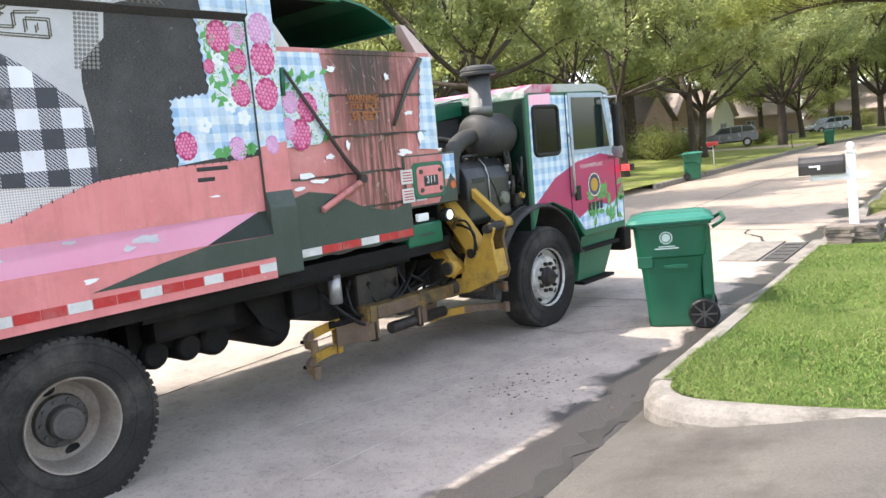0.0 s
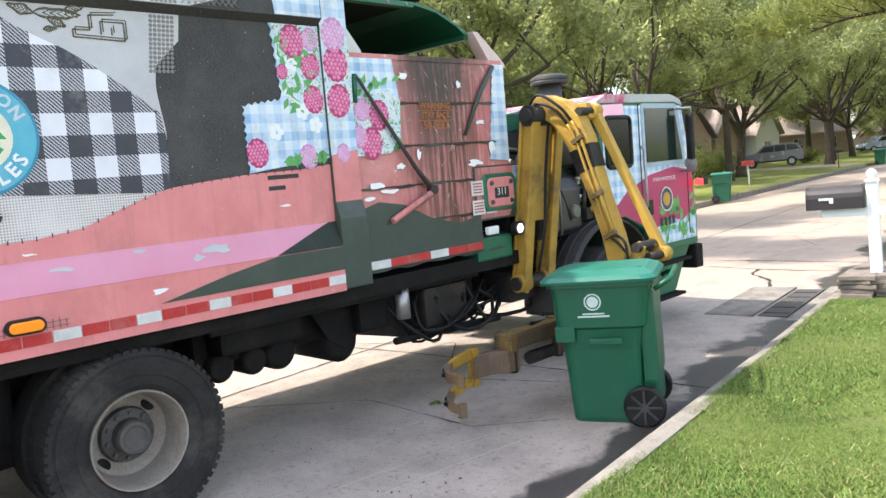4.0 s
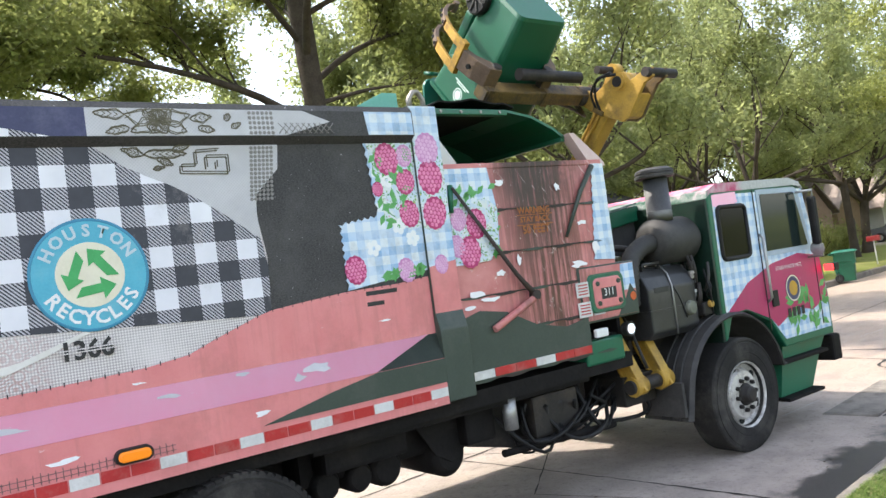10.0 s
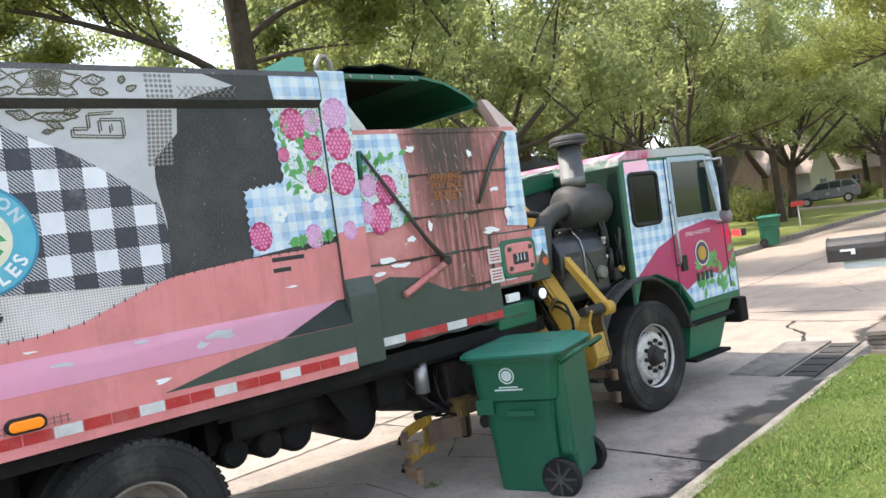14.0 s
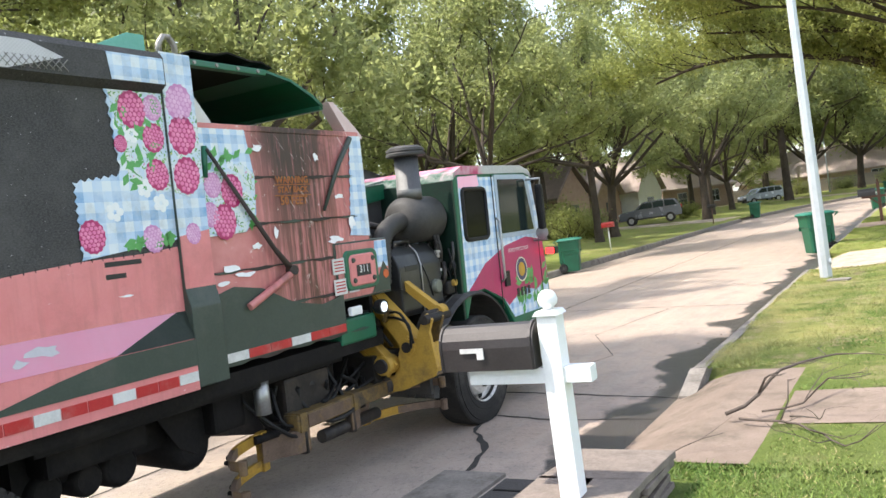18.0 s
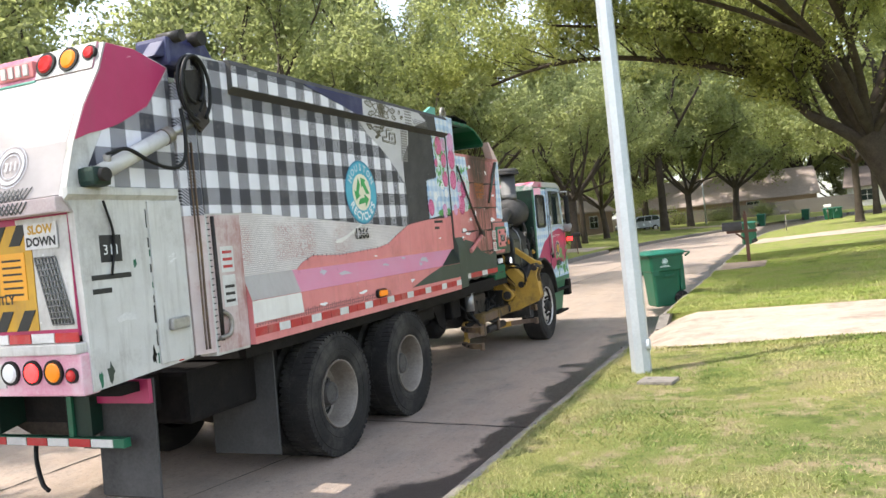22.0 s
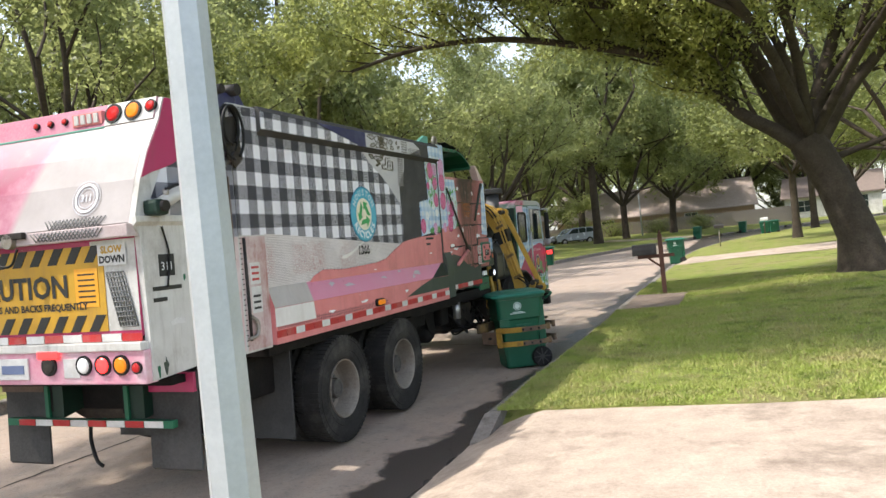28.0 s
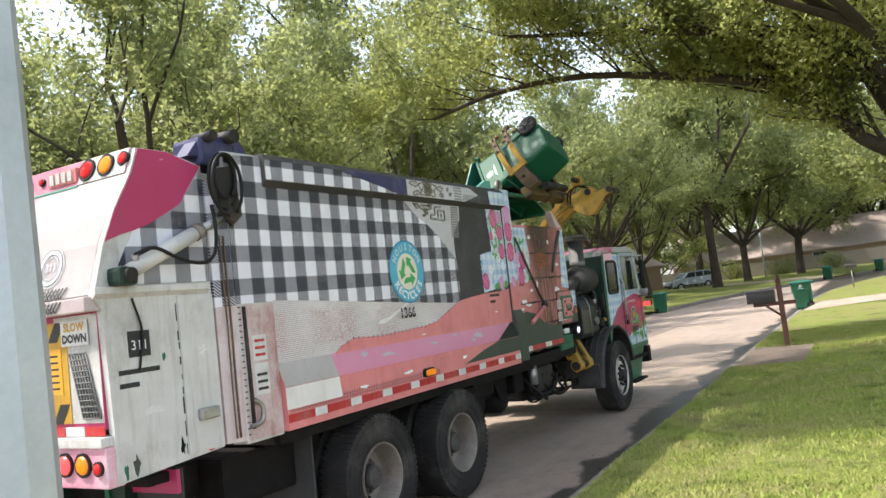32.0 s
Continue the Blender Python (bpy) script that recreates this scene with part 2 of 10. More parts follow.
RUBBER = surface("tyre_rubber", (0.014, 0.0135, 0.013), (0.038, 0.035, 0.032), 5, 80, 0.85, 0, 0.25, 0.2, (0.12, 0.11, 0.095), 0.45)
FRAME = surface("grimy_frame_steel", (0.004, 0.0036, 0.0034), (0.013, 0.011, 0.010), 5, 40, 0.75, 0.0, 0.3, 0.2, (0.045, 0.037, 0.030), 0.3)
GREEN = surface("green_paint", (0.006, 0.095, 0.045), (0.010, 0.135, 0.07), 3, 50, 0.4, 0, 0.04, 0.5, (0.06, 0.09, 0.07), 0.4)
DARKGREEN = surface("worn_dark_green", (0.027, 0.041, 0.031), (0.047, 0.065, 0.050), 4, 60, 0.5, 0, 0.08, 0.5, (0.10, 0.10, 0.085), 0.4)


def wrap(name, a, c, dirt, scuff, rough=0.42, streaky=0.5):
    """Vinyl film: mottled colour, grimy runs down it, pale scuffs along it, soft wrinkles."""
    m, t, b = shader(name, rough)
    v = coords(t)
    x, y, z = split(t, v)
    big, small = noise_n(t, 4, 5, 0.6, v), noise_n(t, 90, 3, 0.6, v)
    col = mixc(t, math_n(t, "ADD", math_n(t, "MULTIPLY", ramp(t, big, 0.3, 0.7), 0.6), math_n(t, "MULTIPLY", small, 0.4)), a, c)
    runs = noise_n(t, 1.0, 5, 0.7, node(t, "ShaderNodeCombineXYZ", {0: math_n(t, "MULTIPLY", x, 14.0), 1: math_n(t, "MULTIPLY", y, 14.0), 2: math_n(t, "MULTIPLY", z, 1.3)}).outputs[0])
    patch = noise_n(t, 1.7, 7, 0.72, v)
    f = math_n(t, "MULTIPLY", math_n(t, "ADD", math_n(t, "MULTIPLY", ramp(t, runs, 0.50, 0.72), 0.7), ramp(t, patch, 0.50, 0.70)), streaky, True)
    col = mixc(t, f, col, dirt)
    sc = noise_n(t, 1.0, 6, 0.7, node(t, "ShaderNodeCombineXYZ", {0: math_n(t, "MULTIPLY", x, 9.0), 1: math_n(t, "MULTIPLY", math_n(t, "ADD", y, math_n(t, "MULTIPLY", z, 0.6)), 3.2), 2: math_n(t, "MULTIPLY", math_n(t, "SUBTRACT", z, math_n(t, "MULTIPLY", y, 0.25)), 15.0)}).outputs[0])
    col = mixc(t, math_n(t, "MULTIPLY", ramp(t, sc, 0.665, 0.69), 0.75), col, scuff)
    t.links.new(col, b.inputs["Base Color"])
    t.links.new(math_n(t, "ADD", math_n(t, "MULTIPLY", patch, 0.35), rough - 0.17), b.inputs["Roughness"])
    bump(t, b, math_n(t, "ADD", math_n(t, "MULTIPLY", noise_n(t, 7, 3, 0.5, v), 1.0), math_n(t, "MULTIPLY", small, 0.15)), 0.16)
    return m


PINK = wrap("salmon_wrap", (0.635, 0.186, 0.187), (0.73, 0.262, 0.257), (0.42, 0.15, 0.135), (0.80, 0.62, 0.60))
HOTPINK = wrap("bright_pink_wrap", (0.98, 0.46, 0.62), (0.99, 0.56, 0.70), (0.92, 0.44, 0.56), (0.97, 0.90, 0.91), 0.32, 0.3)
MAGENTA = wrap("magenta_wrap", (0.38, 0.014, 0.09), (0.47, 0.035, 0.13), (0.30, 0.06, 0.10), (0.72, 0.45, 0.50))
WHITEP = wrap("chalky_white_paint", (0.50, 0.49, 0.46), (0.66, 0.65, 0.62), (0.19, 0.16, 0.13), (0.76, 0.75, 0.74), 0.5)


def felt():
    m, t, b = shader("charcoal_felt_wrap", 0.7, 0, 0.3)
    v = coords(t)
    x, y, z = split(t, v)
    fibre = noise_n(t, 1.0, 4, 0.7, node(t, "ShaderNodeCombineXYZ", {1: math_n(t, "MULTIPLY", y, 70.0), 2: math_n(t, "MULTIPLY", z, 130.0)}).outputs[0])
    c = mixc(t, ramp(t, fibre, 0.3, 0.7), (0.026, 0.025, 0.025), (0.085, 0.081, 0.079))
    c = mixc(t, math_n(t, "MULTIPLY", ramp(t, noise_n(t, 2.5, 6, 0.7, v), 0.45, 0.7), 0.45), c, (0.12, 0.115, 0.11))
    c = mixc(t, ramp(t, noise_n(t, 55, 2, 0.5, v), 0.74, 0.77), c, (0.40, 0.39, 0.38))
    t.links.new(c, b.inputs["Base Color"])
    bump(t, b, fibre, 0.3)
    return m


CHARCOAL = felt()
YELLOW = surface("worn_yellow_paint", (0.33, 0.185, 0.024), (0.52, 0.32, 0.055), 4, 70, 0.55, 0, 0.2, 0.4, (0.085, 0.055, 0.034), 0.85)
CHIPPED = surface("chipped_yellow_beam", (0.050, 0.036, 0.026), (0.21, 0.13, 0.034), 10, 60, 0.6, 0, 0.25, 0.4, (0.035, 0.027, 0.021), 1.0)
STEEL = surface("bare_steel", (0.22, 0.20, 0.18), (0.40, 0.37, 0.33), 8, 90, 0.5, 0.6, 0.15, 0.5, (0.10, 0.06, 0.035), 0.7)
RIMW = surface("dirty_cream_rim", (0.17, 0.142, 0.115), (0.32, 0.285, 0.245), 7, 60, 0.6, 0.1, 0.12, 0.4, (0.15, 0.105, 0.075), 0.7)
HUBG = surface("greasy_grey_hub", (0.055, 0.050, 0.046), (0.12, 0.112, 0.105), 14, 70, 0.55, 0.2, 0.25, 0.4, (0.03, 0.024, 0.02), 0.8)
RIMA = surface("stained_aluminium_rim", (0.44, 0.41, 0.375), (0.74, 0.72, 0.69), 16, 70, 0.42, 0.35, 0.15, 0.5, (0.07, 0.05, 0.038), 0.95)
OILYGREEN = surface("oily_green_paint", (0.004, 0.013, 0.009), (0.006, 0.034, 0.020), 4, 50, 0.5, 0, 0.06, 0.4, (0.015, 0.015, 0.013), 0.8)
BLACKP = surface("black_plastic", (0.006, 0.006, 0.006), (0.016, 0.0155, 0.015), 6, 90, 0.5, 0, 0.08, 0.25, (0.07, 0.065, 0.06), 0.3)
FENDER = surface("scuffed_fender_plastic", (0.024, 0.023, 0.022), (0.055, 0.052, 0.049), 5, 70, 0.6, 0, 0.08, 0.35, (0.12, 0.11, 0.10), 0.4)
CART = surface("cart_green_plastic", (0.003, 0.070, 0.034), (0.006, 0.100, 0.050), 3, 120, 0.42, 0, 0.03, 0.45, (0.04, 0.11, 0.075), 0.3)
CARTLID = surface("cart_lid_plastic", (0.008, 0.115, 0.075), (0.02, 0.17, 0.115), 4, 120, 0.45, 0, 0.03, 0.45, (0.10, 0.22, 0.17), 0.3)
REDTAPE = surface("red_reflective_tape", (0.38, 0.012, 0.018), (0.50, 0.03, 0.03), 9, 90, 0.4, 0, 0.04, 0.5, (0.4, 0.25, 0.22), 0.4)
WHITETAPE = surface("white_reflective_tape", (0.52, 0.51, 0.49), (0.74, 0.73, 0.71), 9, 90, 0.35, 0, 0.04, 0.5, (0.35, 0.32, 0.3), 0.45)
GALV = surface("galvanised_pole", (0.42, 0.45, 0.47), (0.55, 0.58, 0.60), 3, 40, 0.45, 0.35, 0.06, 0.5, (0.34, 0.36, 0.38), 0.4)
WHITEWOOD = surface("white_painted_wood", (0.76, 0.76, 0.75), (0.84, 0.84, 0.83), 5, 70, 0.55, 0, 0.05, 0.4, (0.6, 0.59, 0.56), 0.35)
BARK = surface("oak_bark", (0.035, 0.026, 0.020), (0.095, 0.078, 0.062), 3, 22, 0.95, 0, 0.9, 0.2)
CONCRETE = surface("driveway_concrete", (0.30, 0.24, 0.192), (0.53, 0.435, 0.352), 3.0, 38, 0.9, 0, 0.6, 0.2, (0.16, 0.125, 0.10), 0.75)
SLABCONC = surface("weathered_brown_slab", (0.15, 0.112, 0.088), (0.27, 0.212, 0.172), 3.0, 70, 0.9, 0, 0.5, 0.2, (0.09, 0.075, 0.055), 0.85)
# first driveway's concrete: stains, and tree shade over it put into the tone
SHADECONC = surface("stained_shaded_concrete", (0.075, 0.068, 0.06), (0.15, 0.134, 0.116), 1.6, 60, 0.9, 0, 0.5, 0.2, (0.06, 0.051, 0.043), 0.85)
KERBC = surface("kerb_concrete", (0.16, 0.142, 0.124), (0.30, 0.27, 0.235), 5.0, 45, 0.9, 0, 0.5, 0.2, (0.085, 0.074, 0.062), 0.9)
INK = surface("black_ink", (0.012, 0.012, 0.012), (0.02, 0.02, 0.02), 9, 90, 0.5)
# faint emission lifts the amber lenses, though the side marker is unlit
AMBER = glowing("amber_lens", (0.72, 0.20, 0.006), 0.14)
REDLENS = surface("red_lens", (0.45, 0.012, 0.015), (0.55, 0.02, 0.02), 20, 90, 0.2, 0, 0.03)
REDLIT = glowing("lit_red_lens", (1.0, 0.03, 0.03), 1.2)
CLEARLENS = surface("clear_lens", (0.7, 0.71, 0.7), (0.82, 0.82, 0.8), 20, 90, 0.15, 0, 0.03)
WORKLAMP = glowing("lit_work_lamp", (0.75, 0.8, 0.92), 0.9)
GLASSD = None


def make_glass():
    m, t, b = shader("dark_cab_glass", 0.05, 0, 0.35)
    b.inputs["Base Color"].default_value = (0.015, 0.024, 0.022, 1)
    v = coords(t)
    t.links.new(math_n(t, "ADD", math_n(t, "MULTIPLY", noise_n(t, 9, 4, 0.6, v), 0.12), 0.02), b.inputs["Roughness"])
    return m


GLASSD = make_glass()
GLASSK = surface("black_tinted_glass", (0.004, 0.005, 0.005), (0.007, 0.008, 0.008), 3, 40, 0.10, 0, 0.0, 0.12)

# ---- street: road x < 0, kerb at x = 0, lawn x > 0 ----
ROAD_W = 8.2


def grass_mat():
    m, t, b = shader("lawn_grass", 0.9, 0, 0.2)
    v = coords(t)
    big, mid, fine = noise_n(t, 0.35, 5, 0.6, v), noise_n(t, 3.0, 5, 0.65, v), noise_n(t, 55, 4, 0.7, v)
    g = mixc(t, ramp(t, fine, 0.3, 0.7), (0.050, 0.085, 0.014), (0.13, 0.175, 0.037))
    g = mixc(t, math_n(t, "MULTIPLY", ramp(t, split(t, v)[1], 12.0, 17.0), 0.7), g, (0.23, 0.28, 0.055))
    dry = math_n(t, "ADD", math_n(t, "MULTIPLY", ramp(t, split(t, v)[1], 3.0, 9.0), ramp(t, split(t, v)[1], 19.0, 15.5)), math_n(t, "ADD", math_n(t, "MULTIPLY", ramp(t, split(t, v)[1], 6.0, 11.0), 0.34), 0.12), True)
    g = mixc(t, math_n(t, "MULTIPLY", math_n(t, "MULTIPLY", ramp(t, big, 0.36, 0.60), 0.8), dry), g, (0.27, 0.245, 0.085))
    g = mixc(t, math_n(t, "MULTIPLY", math_n(t, "MULTIPLY", ramp(t, mid, 0.52, 0.64), 0.9), dry), g, (0.30, 0.235, 0.14))
    bare = ramp(t, noise_n(t, 1.1, 6, 0.72, v), 0.50, 0.61)
    g = mixc(t, math_n(t, "MULTIPLY", math_n(t, "MULTIPLY", bare, ramp(t, split(t, v)[1], 4.0, 14.0)), 0.6), g, (0.26, 0.20, 0.115))
    # darker green patches paint dappled tree shade into the lawn colour
    g = mixc(t, math_n(t, "MULTIPLY", ramp(t, noise_n(t, 1.7, 5, 0.7, v), 0.46, 0.36), 0.6), g, (0.045, 0.072, 0.014))
    t.links.new(g, b.inputs["Base Color"])
    bump(t, b, math_n(t, "ADD", math_n(t, "MULTIPLY", mid, 0.5), fine), 0.8, 0.03)
    return m


def road_mat():
    m, t, b = shader("street_concrete", 0.7, 0, 0.5)
    v = coords(t)
    big, mid, fine = noise_n(t, 0.25, 6, 0.6, v), noise_n(t, 2.2, 6, 0.65, v), noise_n(t, 70, 4, 0.75, v)
    c = mixc(t, ramp(t, big, 0.35, 0.65), (0.325, 0.242, 0.187), (0.41, 0.304, 0.235))
    c = mixc(t, math_n(t, "MULTIPLY", ramp(t, mid, 0.48, 0.66), 0.55), c, (0.19, 0.165, 0.145))
    # near slabs greyer; their paleness also makes up for dark truck shade
    near = ramp(t, math_n(t, "ADD", split(t, v)[1], math_n(t, "MULTIPLY", noise_n(t, 0.8, 4, 0.6, v), 2.4)), 5.6, 3.4)
    c = mixc(t, math_n(t, "MULTIPLY", near, 0.85), c, mixc(t, ramp(t, mid, 0.40, 0.62), (0.43, 0.366, 0.322), (0.302, 0.253, 0.222)))
    along = noise_n(t, 1.0, 6, 0.65, node(t, "ShaderNodeCombineXYZ", {0: math_n(t, "MULTIPLY", split(t, v)[0], 5.0), 1: math_n(t, "MULTIPLY", split(t, v)[1], 0.5)}).outputs[0])
    c = mixc(t, math_n(t, "MULTIPLY", ramp(t, along, 0.46, 0.66), 0.45), c, (0.40, 0.33, 0.268))
    c = mixc(t, math_n(t, "MULTIPLY", ramp(t, fine, 0.35, 0.70), 0.35), c, (0.43, 0.37, 0.315))
    grit = node(t, "ShaderNodeTexVoronoi", {"Vector": v, "Scale": 62.0}).outputs["Distance"]
    c = mixc(t, math_n(t, "MULTIPLY", ramp(t, grit, 0.30, 0.12), 0.5), c, (0.52, 0.47, 0.42))
    c = mixc(t, math_n(t, "MULTIPLY", ramp(t, noise_n(t, 24.0, 4, 0.7, v), 0.55, 0.66), 0.55), c, (0.15, 0.132, 0.118))
    spots = noise_n(t, 9.0, 5, 0.7, v)
    c = mixc(t, math_n(t, "MULTIPLY", ramp(t, spots, 0.62, 0.70), 0.6), c, (0.12, 0.105, 0.09))
    # damp gutter strip beside the kerb, ragged
    x = split(t, v)[0]
    ragged = math_n(t, "ADD", x, math_n(t, "MULTIPLY", math_n(t, "SUBTRACT", noise_n(t, 0.9, 5, 0.6, v), 0.5), 1.5))
    damp = ramp(t, ragged, -0.56, -0.46)
    c = mixc(t, math_n(t, "MULTIPLY", damp, 0.95), c, (0.045, 0.040, 0.036))
    t.links.new(c, b.inputs["Base Color"])
    t.links.new(math_n(t, "SUBTRACT", 0.72, math_n(t, "MULTIPLY", damp, 0.35)), b.inputs["Roughness"])
    bump(t, b, math_n(t, "ADD", math_n(t, "ADD", mid, fine), math_n(t, "MULTIPLY", grit, 0.8)), 0.45, 0.012)
    return m


GRASS, ROADM = grass_mat(), road_mat()
CRACK = surface("tar_and_weeds_in_joint", (0.018, 0.016, 0.014), (0.05, 0.045, 0.038), 3, 40, 0.9)


def bend(y):
    """Sideways shift of the street, which curves to the right in the distance."""
    d = max(0.0, min(y, 110.0) - 48.0)
    return 0.0055 * d * d + max(0.0, y - 110.0) * 0.68


def lawn_z(x, y):
    """Height of the verges: level with the kerb, then rising gently."""
    d = x if x > 0 else -ROAD_W - x
    base = 0.14 + 0.035 * min(max(d - 1.0, 0.0), 14.0) * (0.7 if x > 0 else 1.0)
    return base + 0.012 * math.sin(1.3 * x + 0.7 * y) + 0.01 * math.sin(2.9 * y - x)


def road_z(x):
    """The crowned street: highest in the middle, lowest in the gutters."""
    return 0.028 - 0.095 * (abs(x + ROAD_W / 2) / (ROAD_W / 2)) ** 1.6


def spaced(a, b, step):
    n = max(1, round((b - a) / step))
    return [a + (b - a) * i / n for i in range(n + 1)]


# openings of the right-hand kerb for driveways: (from, to) along the street
DRIVES = [(-13.0, -4.86), (3.5, 6.35), (15.3, 18.4), (42.7, 47.6)]
FAR_DRIVES = [(13.5, 19.0), (52.0, 57.0), (85.0, 89.0)]


def drive_z(x, y):
    """Driveways climb from the gutter to the lawn's height."""
    rise = 1.3 if y < 0 else 0.55
    return -0.062 + (lawn_z(x, y) + 0.056) * min(1.0, max(0.0, (x + 0.03) / rise))


def ground():
    xs = [-900, -300, -120, -60, -40, -30, -24, -20, -17, -14, -12, -10.5, -9.4, -ROAD_W - 0.16]
    ys = sorted(set([-900, -300, -120, -60, -40] + spaced(-30, 110, 1.0) + [130, 160, 220, 400, 1200]))
    g = part("ground", grid_sheet([-900, -300, -90, 90, 300, 900], [-900, -200, -60, 60, 150, 300, 1200], lambda x, y: (x, y, -0.35)), GRASS)
    tagged(g, "grass-covered ground around the street", "ground", kind="structure")
    road = part("road", grid_sheet(spaced(-ROAD_W, 0.0, 0.41), spaced(-60, 400, 4.0), lambda x, y: (x + bend(y), y, road_z(x))), ROADM)
    tagged(road, "pale grey concrete residential street with damp gutter", "road", kind="structure")
    a = part("lawn", grid_sheet(xs, ys, lambda x, y: (x + bend(y), y, lawn_z(x, y))), GRASS)
    tagged(a, "green lawns across the street", "lawn", kind="structure")
    for y0, y1 in zip([-60] + [d[1] for d in DRIVES], [d[0] for d in DRIVES] + [400]):
        yy = [y for y in ys if y0 + 0.5 < y < y1 - 0.5]
        def corner(x, y, y0=y0, y1=y1):
            hard = (y1 == DRIVES[0][0]) or (y0 == DRIVES[0][1])
            d, z = 0.0, lawn_z(x, y)
            if y in (y0, y1):
                d = (0.17 if hard and x < 2.5 else -0.05) * (1 if y == y0 else -1)
                if hard and x < 0.5:
                    x = 0.5
                elif not hard:
                    z = min(z, drive_z(x, y)) - 0.03
            return (x + bend(y), y + d, z)
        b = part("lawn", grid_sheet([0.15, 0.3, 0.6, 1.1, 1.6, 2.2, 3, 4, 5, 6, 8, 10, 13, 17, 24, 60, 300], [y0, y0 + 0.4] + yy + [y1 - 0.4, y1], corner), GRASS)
        tagged(b, "sunlit mown lawn behind the kerb", "lawn", kind="structure")
    # driveways
    for (y0, y1), lab in zip(DRIVES, ("broad pale concrete driveway apron", "short cracked concrete slab by the mailbox", "wide pale concrete driveway with a joint", "distant concrete driveway")):
        far = 1.1 if y0 == 3.5 else 16.0
        def slope(x, y):
            return (x + bend(y), y, drive_z(x, y))
        d = part("driveway", grid_sheet([v for v in (-0.03, 0.2, 0.4, 0.6, 0.9, 1.1, 1.35, 2.5, 5, 9, 16.0) if v <= far], spaced(y0, y1 + (0.45 if y0 < -5 else 0.0), 0.8), slope), SHADECONC if y0 < -5 else (SLABCONC if y0 == 3.5 else CONCRETE))
        tagged(d, lab, "driveway", kind="structure")
    w = part("walkway", grid_sheet([1.12, 2, 4, 8], spaced(4.4, 5.3, 0.45), lambda x, y: (x, y, lawn_z(x, y) + 0.012)), SLABCONC)
    tagged(w, "concrete slab in the lawn beside the driveway", "walkway", kind="structure")
    w = part("walkway", grid_sheet([0.17, 0.6, 1.3], spaced(27.0, 30.2, 0.8), lambda x, y: (x, y, lawn_z(x, y) + 0.012)), SLABCONC)
    tagged(w, "concrete slab in the lawn beside the mailbox", "walkway", kind="structure")
    b = part("lawn", grid_sheet([1.08, 1.6, 2.2, 3, 4, 5, 6, 8, 10, 13, 17, 24, 60], [3.4, 4.0, 4.8, 5.5, 6.45], lambda x, y: (x, y, lawn_z(x, y))), GRASS)
    tagged(b, "mown lawn behind the slab by the mailbox", "lawn", kind="structure")
    for y0, y1 in FAR_DRIVES:
        d = part("driveway", grid_sheet([-26, -18, -12, -9.6, -ROAD_W], spaced(y0, y1, 1.5), lambda x, y: (x + bend(y), y, -0.06 + (lawn_z(x, y) + 0.07) * min(1.0, max(0.0, (-ROAD_W - x) / 1.3)))), CONCRETE)
        tagged(d, "concrete driveway across the street", "driveway", kind="structure")


def kerb_run(y0, y1, side):
    """A run of kerb in lengths of three metres with rounded top edge; side +1 right, -1 left."""
    run = thing("kerb", pose(0, 0, 0), "weathered concrete kerb along the lawn", "kerb", kind="structure")
    n = max(1, round((y1 - y0) / 3.0))
    step = (y1 - y0) / n
    prof = [(0.0, -0.12), (0.0, 0.09), (0.015, 0.125), (0.05, 0.14), (0.16, 0.14), (0.16, -0.12)]
    bm = prism([(p[0], p[1]) for p in prof], 0.006, step - 0.006, "y")
    me = mesh_of("kerb_stone", bm, KERBC)
    rnd = random.Random(int(y0 * 10) + side)
    for i in range(n):
        o = new("kerb_stone", me)
        o.parent = run
        ya, yb = y0 + i * step, y0 + (i + 1) * step
        turn = -math.degrees(math.atan2(bend(yb) - bend(ya), step))
        m = pose(bend(ya), ya, rnd.uniform(-0.006, 0.006), 0, 0, turn + rnd.uniform(-0.15, 0.15))
        o.matrix_basis = m if side > 0 else pose(bend(yb) - ROAD_W, yb, 0, 0, 0, turn + 180)


